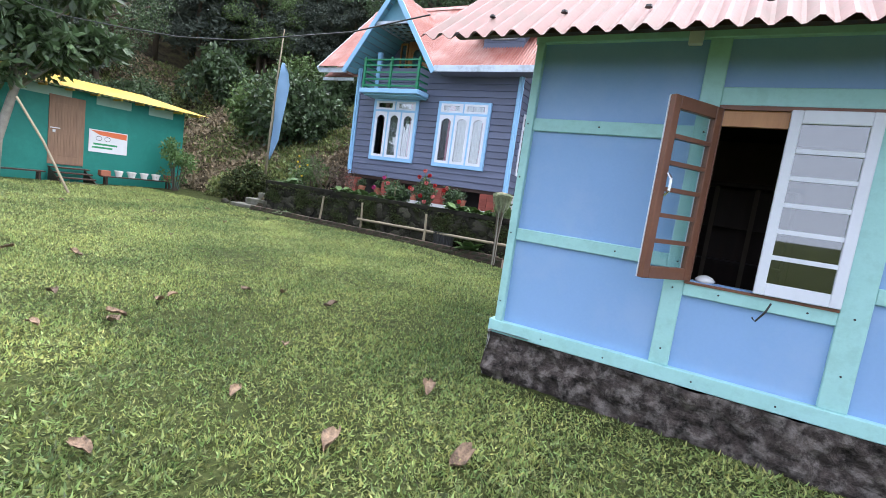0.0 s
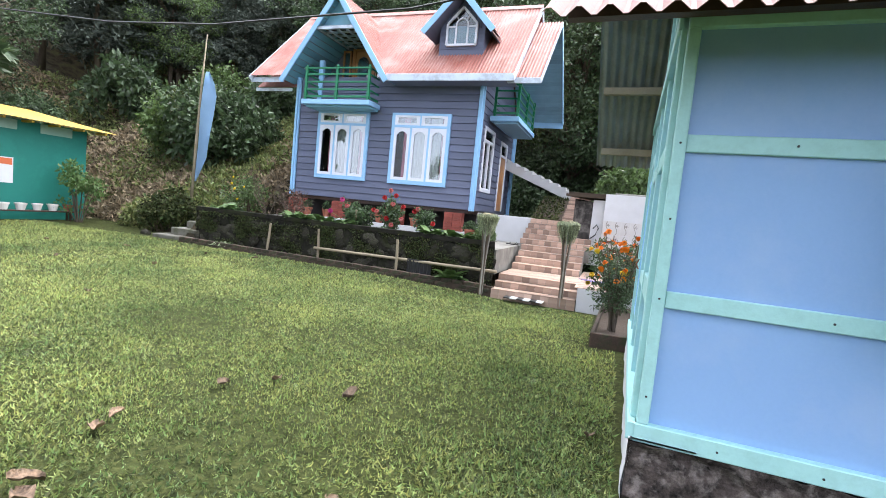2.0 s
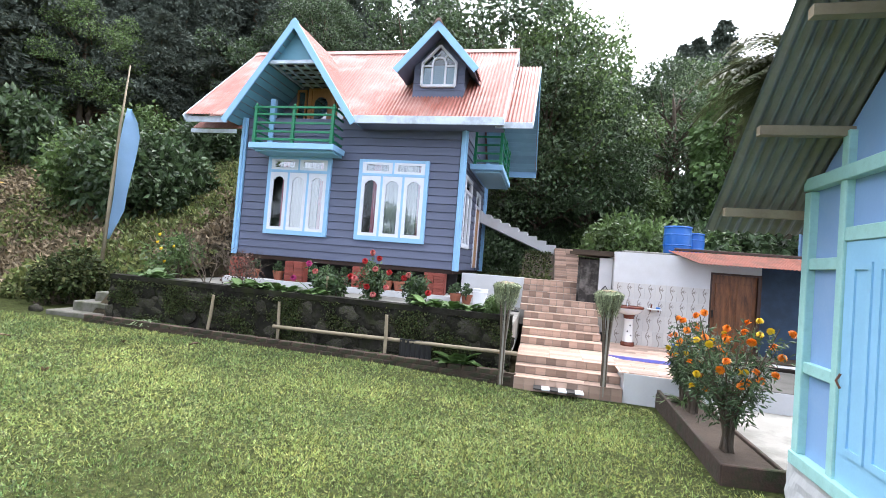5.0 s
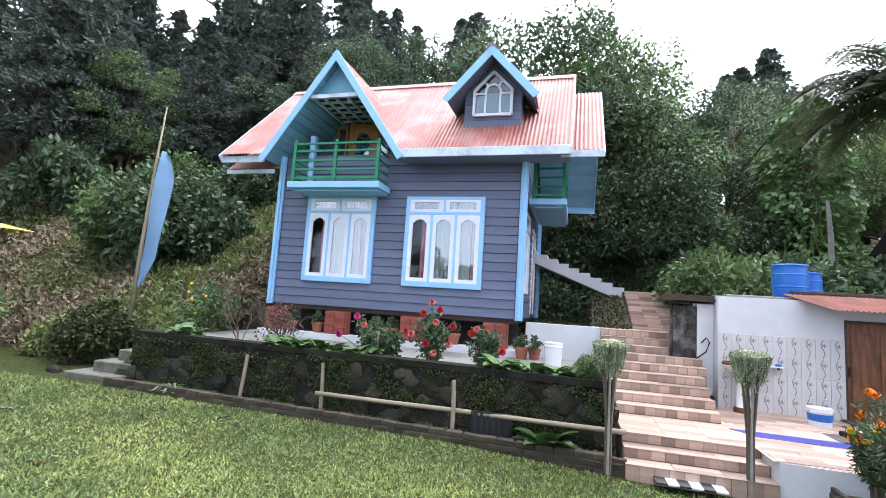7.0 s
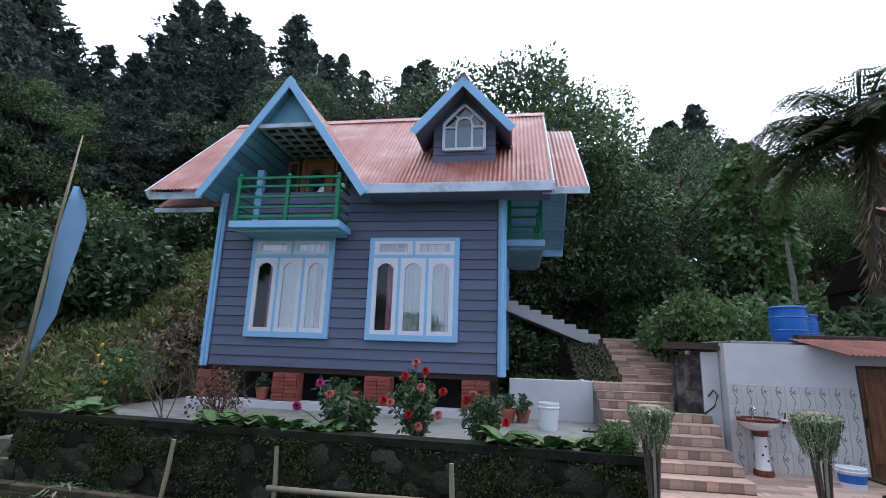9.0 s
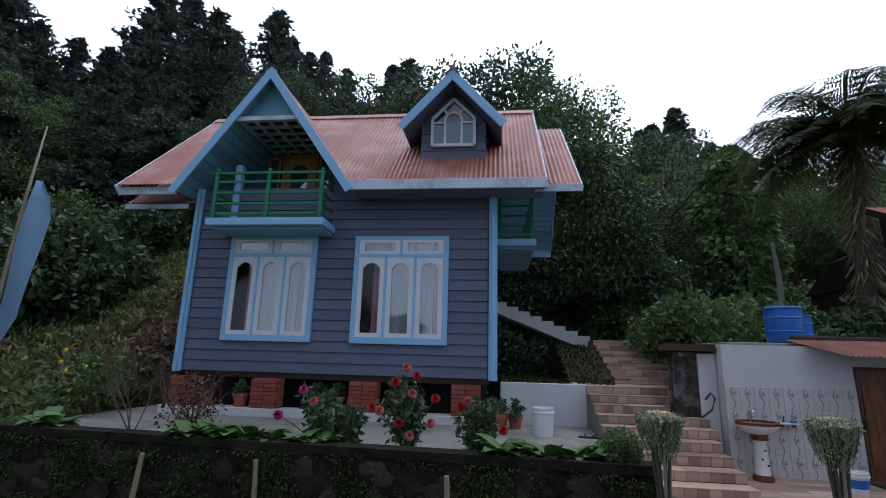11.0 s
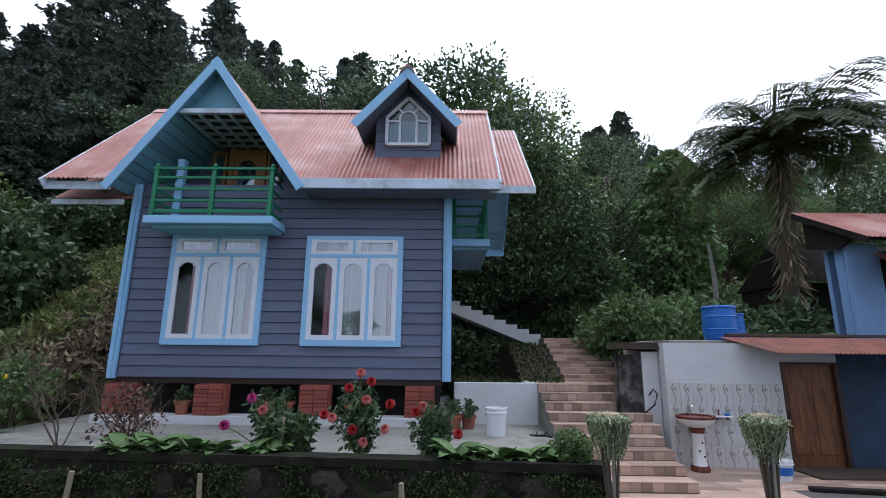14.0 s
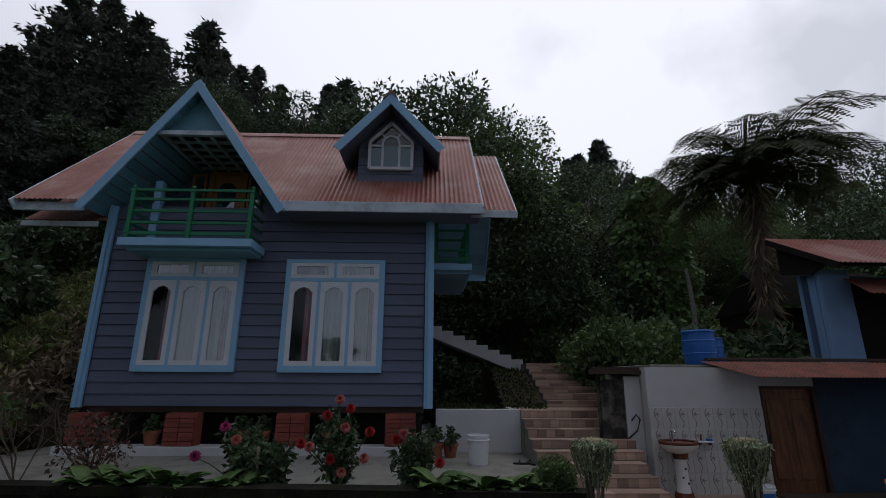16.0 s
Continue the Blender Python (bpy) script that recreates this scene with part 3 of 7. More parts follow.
bd = panel_door(house, GX - 0.42, GX + 0.42, 14.76, 4.66, 6.66, door_wood, "x", [5.5])
arch = [(GX + 0.2 * math.cos(a), 6.2 + 0.2 * math.sin(a)) for a in np.linspace(0, math.pi, 13)]
part("arched_pane", M().prism([(GX - 0.2, 5.7), (GX + 0.2, 5.7)] + arch, 14.7, 14.708, "y"), pane_house, bd, "arched glass in the door")
part("pane_backing", M().prism([(GX - 0.19, 5.71), (GX + 0.19, 5.71)] + [(GX + (a - GX) * 0.95, c - 0.01) for a, c in arch], 14.712, 14.716, "y"), inside_shade, bd)
for x in (GX - 0.76, GX + 0.46):
    sl = hp("side_light", M().box(x + 0.05, 14.69, 5.2, x + 0.25, 14.755, 5.26), door_wood, "narrow wooden window frame")
    part("jamb", M().box(x, 14.69, 4.66, x + 0.05, 14.755, 6.6), door_wood, sl)
    part("jamb", M().box(x + 0.25, 14.69, 4.66, x + 0.3, 14.755, 6.6), door_wood, sl)
    part("head", M().box(x + 0.05, 14.69, 6.54, x + 0.25, 14.755, 6.6), door_wood, sl)
    part("pane", M().box(x + 0.05, 14.72, 5.26, x + 0.25, 14.725, 6.54), pane_house, sl)

# eaves: boards in front and a lining under them
hp("fascia", M().box(GX + GH + 0.02, EY - 0.05, 5.15, -4.4, EY - 0.01, 5.34), fascia_paint, "pale flaking fascia board", 0.004)
hp("fascia", M().box(-12.9, EY + 0.1, 5.15, GX - GH - 0.02, EY + 0.14, 5.31), fascia_paint, "pale flaking fascia board", 0.004)
hp("soffit", M().box(GX + GH + 0.05, EY, 5.18, -4.45, HY0 + 0.05, 5.2), siding)
for xa, sg in ((-4.42, 1), (-12.85, -1)):
    hp("verge_board", M().beam((xa, EY - 0.02, 5.22), (xa, RIDGE_Y, RIDGE_Z - 0.1), 0.03, 0.16, (0, -0.7, 0.7)), fascia_paint)
    hp("verge_board", M().beam((xa, 2 * RIDGE_Y - EY, 5.22), (xa, RIDGE_Y, RIDGE_Z - 0.1), 0.03, 0.16, (0, 0.7, 0.7)), fascia_paint)
# the lower roof that shelters the east balcony, lined with teal boards
EX0, EX1, EZR = -4.62, -3.78, 7.72
hp("east_roof", corr(M(), (EX0, 0, 0), (EX1, 0, 0), lambda s: ((EX0 + (EX1 - EX0) * s, 13.2, 5.3), (EX0 + (EX1 - EX0) * s, 15.85, EZR)), 0, up=(0, -0.71, 0.71)), tin_red, "rust-red sheet over the east balcony")
hp("east_roof", corr(M(), (EX0, 0, 0), (EX1, 0, 0), lambda s: ((EX0 + (EX1 - EX0) * s, 18.5, 5.3), (EX0 + (EX1 - EX0) * s, 15.85, EZR)), 0, up=(0, 0.71, 0.71)), tin_red)
hp("fascia", M().box(EX0, 13.14, 5.14, EX1 + 0.02, 13.18, 5.28), fascia_paint, "pale fascia board", 0.004)
for k in range(22):
    s = (k + 0.5) / 22
    y, z = 15.85 + 2.6 * s, EZR - 0.06 - 2.45 * s
    hp("plank", M().beam((HX1, y, z), (EX1 - 0.01, y, z), 0.155, 0.016, (0, 0.68, 0.73)), pale_boards)
    y = 15.85 - 2.6 * s
    hp("plank", M().beam((HX1, y, z), (EX1 - 0.01, y, z), 0.155, 0.016, (0, -0.68, 0.73)), pale_boards)
hp("east_trim", M().beam((HX1, 18.5, 5.12), (EX1 + 0.03, 18.5, 5.12), 0.05, 0.2), sky_paint, "sky-blue trim board", 0.004)
hp("verge_board", M().beam((EX1 + 0.02, 18.55, 5.16), (EX1 + 0.02, 15.85, EZR - 0.06), 0.03, 0.16, (0, 0.7, 0.7)), sky_paint)
hp("verge_board", M().beam((EX1 + 0.02, 13.2, 5.2), (EX1 + 0.02, 15.85, EZR - 0.06), 0.03, 0.1, (0, -0.7, 0.7)), fascia_paint)
hp("west_roof", corr(M(), (-13.0, 0, 0), (-11.5, 0, 0), lambda s: ((-13.0 + 1.5 * s, 13.5, 5.1), (-13.0 + 1.5 * s, 15.0, 6.4)), 0, up=(0, -0.71, 0.71)), tin_red)
hp("fascia", M().box(-13.0, 13.44, 4.96, -11.6, 13.48, 5.06), fascia_paint, "pale fascia board", 0.004)

# dormer
DX, DZ, DH, DY = -6.2, 7.74, 1.0, 13.3
DP = 1.1
for sgn in (-1, 1):
    def run(s, sgn=sgn):
        y = DY + s * 2.1
        zb = min(max(DZ - DH * DP, roof_z(y) + 0.02), DZ - 0.01)
        return (DX + sgn * (DZ - zb) / DP, y, zb + 0.02), (DX, y, DZ + 0.02)
    hp("dormer_roof", corr(M(), (0, 0, 0), (0, 2.1, 0), run, 0, up=(sgn * 0.74, 0, 0.67)), tin_red, "rust-red dormer roof sheet")
    hp("bargeboard", M().beam((DX - sgn * 0.05, DY - 0.03 - 0.003 * sgn, DZ - 0.005), (DX + sgn * (DH + 0.02), DY - 0.03, DZ - 0.08 - DH * DP), 0.03, 0.17, (sgn * 0.74, 0, 0.67)), sky_paint, "sky-blue bargeboard", 0.004)
    hp("dormer_soffit", M().beam((DX + sgn * 0.5, DY, DZ - 0.12 - 0.5 * DP), (DX + sgn * 0.5, DY + 1.2, DZ - 0.12 - 0.5 * DP), 1.42, 0.02, (sgn * 0.74, 0, 0.67)), siding)
hp("dormer_ridge", M().prism([(DX - 0.15, DZ - 0.08), (DX - 0.035, DZ + 0.1), (DX + 0.035, DZ + 0.1), (DX + 0.15, DZ - 0.08), (DX, DZ + 0.05)], DY - 0.07, DY + 0.9, "y"), tin_dull, "dark weathered ridge cap")
wx = 0.66
hp("dormer_wall", M().prism([(DX - wx, 6.0), (DX + wx, 6.0), (DX + wx, DZ - 0.1 - wx * DP), (DX, DZ - 0.12), (DX - wx, DZ - 0.1 - wx * DP)], 13.78, 13.86, "y")
   .box(DX - wx, 13.87, 6.0, DX - wx + 0.06, 15.2, 6.95).box(DX + wx - 0.06, 13.87, 6.0, DX + wx, 15.2, 6.95), siding)
for k in range(7):
    z = 6.05 + k * 0.19
    h = min(wx, max((DZ - 0.15 - z - 0.19) / DP, 0.1))
    hp("plank", M().box(DX - h, 13.745, z, DX + h, 13.778, z + 0.18), siding, parent=None)
# pointed dormer window with a round-headed light
def arc(cx, cz, r, a0, a1, n=8):
    return [(cx + r * math.cos(a0 + (a1 - a0) * i / n), cz + r * math.sin(a0 + (a1 - a0) * i / n)) for i in range(n + 1)]
W0, W1, Z0, Z1, ZA = DX - 0.43, DX + 0.43, 6.34, 6.92, 7.36
out = [(W0, Z0), (W1, Z0), (W1, Z1), (DX, ZA), (W0, Z1)]
win = hp("window", M().prism(out, 13.728, 13.732, "y"), inside_shade, "pointed dormer window")
part("blind", M().box(W0 + 0.03, 13.716, Z0, W1 - 0.03, 13.72, Z1 - 0.06), pale_boards, win, "pale blue blind behind the glass")
bars = M()
for a, b in zip(out, out[1:] + out[:1]):
    bars.beam((a[0], 13.7, a[1]), (b[0], 13.7, b[1]), 0.06, 0.075, (0, -1, 0))
inner = [(DX - 0.17, Z0)] + arc(DX, Z1 - 0.03, 0.17, math.pi, 0, 8) + [(DX + 0.17, Z0)]
for a, b in zip(inner, inner[1:]):
    bars.beam((a[0], 13.7, a[1]), (b[0], 13.7, b[1]), 0.045, 0.05, (0, -1, 0))
for a, b in (((W0, Z1 - 0.08), (DX - 0.17, Z1 - 0.08)), ((W1, Z1 - 0.08), (DX + 0.17, Z1 - 0.08)), ((DX - 0.12, Z1 + 0.1), (DX - 0.22, Z1 + 0.24)), ((DX + 0.12, Z1 + 0.1), (DX + 0.22, Z1 + 0.24))):
    bars.beam((a[0], 13.7, a[1]), (b[0], 13.7, b[1]), 0.04, 0.045, (0, -1, 0))
part("window_frame", bars, white_paint, win)
ob = part("pane", M().prism([(x * 0.96 + DX * 0.04, z) for x, z in out], 13.708, 13.712, "y"), pane_dark, win)


# casement windows with scalloped heads
def scallop(x0, x1, z0, z1):
    w = x1 - x0
    return [(x0, z0), (x1, z0), (x1, z1 - 0.1), (x1 - 0.1 * w, z1 - 0.085), (x1 - 0.22 * w, z1 - 0.03), (x1 - 0.36 * w, z1 - 0.02), (x0 + 0.5 * w, z1), (x0 + 0.36 * w, z1 - 0.02), (x0 + 0.22 * w, z1 - 0.03), (x0 + 0.1 * w, z1 - 0.085), (x0, z1 - 0.1)]


def ring(m, outer, inner, y0, y1):
    """A frame between two outlines of the same count of points."""
    n = len(outer)
    v = [(p[0], y, p[1]) for y in (y0, y1) for ps in (outer, inner) for p in ps]
    f = []
    for i in range(n):
        j = (i + 1) % n
        f += [(i, j, n + j, n + i), (2 * n + i, 3 * n + i, 3 * n + j, 2 * n + j), (i, 2 * n + i, 2 * n + j, j), (n + i, n + j, 3 * n + j, 3 * n + i)]
    return m.add(v, f)


def casement_window(x0, x1, y, z0, z1, doors, lights, owner=None):
    """Outer frame, sashes with scalloped panes, lights above, and the dark room with curtains behind."""
    zt = z1 - 0.42
    win = hp("window", M().box(x0 + 0.1, y - 0.05, z0, x1 - 0.1, y + 0.08, z0 + 0.12), sky_paint, "sky-blue framed casement window with white sashes", 0.005)
    bars = [("jamb", x0, x0 + 0.1, z0, z1), ("jamb", x1 - 0.1, x1, z0, z1), ("head", x0 + 0.1, x1 - 0.1, z1 - 0.07, z1), ("transom", x0 + 0.1, x1 - 0.1, zt, zt + 0.07)]
    w = (x1 - x0 - 0.2 - 0.06 * (doors - 1)) / doors
    wl = (x1 - x0 - 0.2 - 0.05 * (lights - 1)) / lights
    bars += [("mullion", x0 + 0.04 + k * (w + 0.06), x0 + 0.1 + k * (w + 0.06), z0 + 0.12, zt) for k in range(1, doors)]
    bars += [("mullion", x0 + 0.05 + k * (wl + 0.05), x0 + 0.1 + k * (wl + 0.05), zt + 0.07, z1 - 0.07) for k in range(1, lights)]
    for name, a, b, c, d in bars:
        part(name, M().box(a, y - 0.05, c, b, y + 0.08, d), sky_paint, win, bevel=0.005)
    for k in range(doors):
        a = x0 + 0.1 + k * (w + 0.06)
        o = [(a, z0 + 0.12), (a + w, z0 + 0.12)] + [(a + w, zt - 0.001 * i) for i in (5, 4, 3)] + [(a + w * 0.64, zt), (a + w / 2, zt), (a + w * 0.36, zt)] + [(a, zt - 0.001 * i) for i in (3, 4, 5)]
        inn = scallop(a + 0.085, a + w - 0.085, z0 + 0.2, zt - 0.1)
        part("sash", ring(M(), o, inn, y - 0.045, y + 0.0), white_paint, win, "white sash with a scalloped head")
        part("pane", M().box(a + 0.06, y - 0.02, z0 + 0.17, a + w - 0.06, y - 0.016, zt - 0.07), pane_house if k else pane_clear, win)
    for k in range(lights):
        a = x0 + 0.1 + k * (wl + 0.05)
        o = [(a, zt + 0.07), (a + wl, zt + 0.07), (a + wl, z1 - 0.07), (a, z1 - 0.07)]
        inn = [(a + 0.1, zt + 0.13), (a + wl - 0.1, zt + 0.13), (a + wl - 0.1, z1 - 0.13), (a + 0.1, z1 - 0.13)]
        part("light_frame", ring(M(), o, inn, y - 0.045, y), white_paint, win)
        part("pane", M().box(a + 0.08, y - 0.02, zt + 0.11, a + wl - 0.08, y - 0.016, z1 - 0.11), pane_house, win)
    return win


def drape(x0, x1, y, z0, z1, material, name="curtain"):
    cols = []
    n = max(6, int((x1 - x0) / 0.012))
    for i in range(n + 1):
        x = x0 + (x1 - x0) * i / n
        cols.append([(x, y + 0.02 * math.sin(i * 0.9), z0), (x, y + 0.014 * math.sin(i * 0.9 + 0.3), (z0 + z1) / 2), (x, y + 0.01 * math.sin(i * 0.9), z1)])
    return M().sheet(cols, 0.002, (0, 1, 0))


for a, b in WINS:
    casement_window(a, b, HY0, WZ0, WZ1, 3, 2)
for (a, b), spans in zip(WINS, (((0.215, 0.31, 1), (0.38, 0.66, 0), (0.67, 0.8, 0), (0.81, 0.93, 1)), ((0.2, 0.3, 1), (0.38, 0.63, 0), (0.66, 0.84, 0), (0.85, 0.95, 1)))):
    for s0, s1, k in spans:
        w = b - a
        solid("curtain", drape(a + w * s0, a + w * s1, HY0 + 0.085, WZ0 + 0.02, WZ1 - 0.03, 0), curtain_red if k else curtain, "maroon and white curtain behind the window" if k else "thin white curtain behind the window", "curtain", "house curtains")
# dark sheet gives the rooms behind the windows their shade
hp("room_lining", M().box(HX0 + 0.2, 14.9, HZ0 + 0.17, HX1 - 0.2, 15.0, 4.49), inside_shade)

# east window and door, seen along the wall
ewin = hp("window", M().box(HX1 - 0.06, EW[0] + 0.12, EW[2], HX1, EW[1] - 0.12, EW[2] + 0.12), white_paint, "white framed window", 0.004)
for name, y0, y1, z0, z1 in (("jamb", EW[0], EW[0] + 0.12, EW[2], EW[3]), ("jamb", EW[1] - 0.12, EW[1], EW[2], EW[3]), ("head", EW[0] + 0.12, EW[1] - 0.12, EW[3] - 0.1, EW[3]), ("transom", EW[0] + 0.12, EW[1] - 0.12, EW[3] - 0.45, EW[3] - 0.36), ("mullion", 14.8, 14.9, EW[2] + 0.12, EW[3] - 0.45)):
    part(name, M().box(HX1 - 0.06, y0, z0, HX1, y1, z1), white_paint, ewin, bevel=0.004)
part("pane", M().box(HX1 - 0.05, EW[0] + 0.1, EW[2] + 0.1, HX1 - 0.045, EW[1] - 0.1, EW[3] - 0.05), pane_dark, ewin)
ed = M().box(HX1 - 0.06, ED[0], ED[2], HX1, ED[0] + 0.1, ED[3]).box(HX1 - 0.06, ED[1] - 0.1, ED[2], HX1, ED[1], ED[3]).box(HX1 - 0.06, ED[0] + 0.1, ED[3] - 0.1, HX1, ED[1] - 0.1, ED[3]).box(HX1 - 0.06, ED[0] + 0.1, ED[3] - 0.5, HX1, ED[1] - 0.1, ED[3] - 0.42)
edoor = hp("door_frame", ed, white_paint, "white door frame", 0.004)
part("door", M().box(HX1 - 0.055, ED[0] + 0.1, ED[2], HX1 - 0.03, ED[1] - 0.1, ED[3] - 0.5), door_wood, edoor, "brown wooden door")
part("pane", M().box(HX1 - 0.05, ED[0] + 0.1, ED[3] - 0.42, HX1 - 0.045, ED[1] - 0.1, ED[3] - 0.1), pane_dark, edoor)


# balconies with green rails
def post(x, y, z0, z1):
    return M().box(x - 0.035, y - 0.035, z0, x + 0.035, y + 0.035, z1 - 0.1).box(x - 0.05, y - 0.05, z1 - 0.1, x + 0.05, y + 0.05, z1 - 0.05).lathe([(0.03, 0), (0.045, 0.03), (0.03, 0.07), (0.0, 0.09)], 8, (x, y, z1 - 0.05)).box(x - 0.045, y - 0.045, z0 + 0.1, x + 0.045, y + 0.045, z0 + 0.2)


def balcony(x0, x1, y0, y1, z, corners, rails, label):
    deck = hp("balcony_deck", M().box(x0, y0, z - 0.14, x1, y1, z), sky_paint, label, 0.006)
    part("deck_underside", M().box(x0 + 0.12, y0 + 0.12, z - 0.2, x1 - 0.06, y1, z - 0.142), teal_boards if x0 < -8 else pale_boards, deck)
    for p in corners:
        part("post", post(*p, z, z + 0.98), green_paint, deck)
    for a, b in rails:
        for h in (0.3, 0.52, 0.74, 0.92):
            part("rail", M().beam((*a, z + h), (*b, z + h), 0.04, 0.05), green_paint, deck, bevel=0.006)
        part("rail", M().beam((*a, z + 0.1), (*b, z + 0.1), 0.05, 0.06), green_paint, deck, bevel=0.006)
    return deck


balcony(-10.82, -8.5, 12.9, HY0 - 0.02, 4.6, ((-10.72, 12.98), (-9.66, 12.98), (-8.6, 12.98)), (((-10.72, 12.98), (-8.6, 12.98)), ((-8.6, 12.98), (-8.6, 13.58)), ((-10.72, 12.98), (-10.72, 13.58))), "sky-blue balcony deck with green rails")
balcony(HX1 + 0.02, -4.5, 14.5, 17.2, 4.58, ((-5.25, 14.58), (-4.58, 14.58), (-4.58, 15.9), (-4.58, 17.12)), (((-5.25, 14.58), (-4.58, 14.58)), ((-4.58, 14.58), (-4.58, 17.12))), "sky-blue side balcony deck with green rails")

# white footing with brick piers under the house
hp("footing", M().box(-11.55, 13.36, 0.95, -5.3, 13.75, 1.14).box(-5.7, 13.76, 0.95, -5.3, 18.0, 1.14), plaster, "white-painted footing", 0.008)
pier_brick = M().box(-0.12, -0.055, -0.033, 0.12, 0.055, 0.033).mesh("brick", 0.004)
for cx in (-11.15, -9.55, -7.7, -5.85):
    pier = hp("pier", M().box(cx - 0.26, 13.47, 1.14, cx + 0.26, 13.7, HZ0 - 0.1), brick, "brick pier painted red")
    for r in range(7):
        for c in range(2):
            b = part("brick", pier_brick, brick, pier)
            b.matrix_basis = pose(cx - 0.125 + 0.25 * c, 13.452, 1.182 + r * 0.072)
# dark sheet stands in for the shade between the piers
hp("under_house", M().box(-11.4, 14.6, 0.9, -5.5, 14.7, HZ0 - 0.02), inside_shade)


# ---- the blue cottage beside the path ----
cottage = thing("cottage", "single-storey blue cottage with mint-green timber framing and tin roof", "house", (1.5, 5.1, 0.2))
CX0, CX1, CY0, CY1 = -1.29, 4.6, 3.47, 6.6
ZB, ZT = 0.54, 2.72


def cp(name, m, material, label="", bevel=0.0, parent=None, smooth=False):
    return part(name, m, material, parent or cottage, label, bevel, smooth)


OW = (-0.05, 0.74, 1.22, 2.3)
cp("front_wall", M().box(CX0 + 0.03, CY0 + 0.03, ZB, OW[0], CY0 + 0.13, ZT).box(OW[1], CY0 + 0.03, ZB, CX1, CY0 + 0.13, ZT).box(OW[0], CY0 + 0.03, ZB, OW[1], CY0 + 0.13, OW[2]).box(OW[0], CY0 + 0.03, OW[3], OW[1], CY0 + 0.13, ZT), panel_paint, "blue painted wall panel")
RY, RZ_ = 5.0, 4.05
cp("gable_wall", M().prism([(CY0 + 0.04, ZB), (CY1 - 0.02, ZB), (CY1 - 0.02, 2.77), (RY, RZ_ - 0.0), (CY0 + 0.04, ZT + 0.27)], CX0 + 0.03, CX0 + 0.13, "x"), panel_paint, "blue painted gable wall")
cp("back_wall", M().box(CX0 + 0.14, CY1 - 0.13, ZB, CX1, CY1 - 0.03, 2.6), panel_paint)
cp("end_wall", M().box(CX1 - 0.1, CY0 + 0.14, ZB, CX1, CY1 - 0.14, 2.6).prism([(CY0, 2.61), (CY1, 2.61), (RY, RZ_ - 0.1)], CX1 - 0.1, CX1, "x"), panel_paint)
cp("floor_boards", M().box(CX0 + 0.14, CY0 + 0.14, ZB - 0.04, CX1 - 0.12, CY1 - 0.14, ZB + 0.02), dark_wood)
cp("ceiling_board", M().box(CX0 + 0.14, CY0 + 0.14, 2.5, CX1 - 0.12, CY1 - 0.14, 2.54), inside_shade)
cp("inner_partition", M().box(CX0 + 0.14, 5.9, ZB + 0.03, CX1 - 0.12, 5.96, 2.49), room_wall)
cp("inner_partition", M().box(1.9, CY0 + 0.14, ZB + 0.03, 1.96, 5.89, 2.49), room_wall)
cab_in = thing("glass_cabinet", "dark wooden glass-fronted cabinet inside the cottage", "cabinet", (-0.1, 5.6, ZB + 0.02))
part("body", M().box(-0.7, 5.5, ZB + 0.02, 0.7, 5.89, 0.95).box(-0.7, 5.84, 0.95, 0.7, 5.89, 2.0).box(-0.7, 5.5, 0.95, -0.66, 5.83, 2.0).box(0.66, 5.5, 0.95, 0.7, 5.83, 2.0).box(-0.7, 5.5, 2.0, 0.7, 5.89, 2.04), dark_wood, cab_in)
for zz in (1.25, 1.6):
    part("shelf", M().box(-0.65, 5.52, zz, 0.65, 5.83, zz + 0.02), dark_wood, cab_in)
for k in range(5):
    part("mullion", M().box(-0.69 + k * 0.335, 5.48, 0.96, -0.65 + k * 0.335, 5.5, 1.99), room_wall, cab_in)
sill_cloth = solid("folded_cloth", M().lathe([(0.05, 0), (0.06, 0.02), (0.04, 0.04), (0.01, 0.05)], 9, (0.06, CY0 + 0.08, OW[2] - 0.004)), plastic_white, "pale crumpled cloth on the window sill", "cloth", smooth=True)
# timbers of the front, standing proud
def timber(x0, z0, x1, z1, d=0.03):
    return cp("timber", M().box(x0, CY0 - d + 0.03, z0, x1, CY0 + 0.06, z1), mint_paint, "mint-green framing timber", 0.005)


timber(CX0 - 0.0, ZB + 0.1, CX0 + 0.06, ZT, 0.045)
timber(CX0 - 0.01, ZB, 2.5, ZB + 0.1, 0.05)
timber(-0.17, ZB + 0.1, -0.05, 3.0)
timber(0.74, ZB + 0.1, 0.88, 3.0)
timber(2.0, ZB + 0.1, 2.12, 3.0)
timber(CX0 + 0.06, 1.28, -0.17, 1.37, 0.026)
timber(CX0 + 0.06, 2.1, -0.17, 2.19, 0.026)
timber(-0.05, 1.12, 0.74, 1.21, 0.026)
timber(-0.05, 2.32, 0.74, 2.43, 0.026)
timber(0.88, 1.28, 2.0, 1.37, 0.026)
timber(0.88, 2.32, 2.0, 2.43, 0.026)
timber(CX0, ZT, 4.6, ZT + 0.1, 0.04)
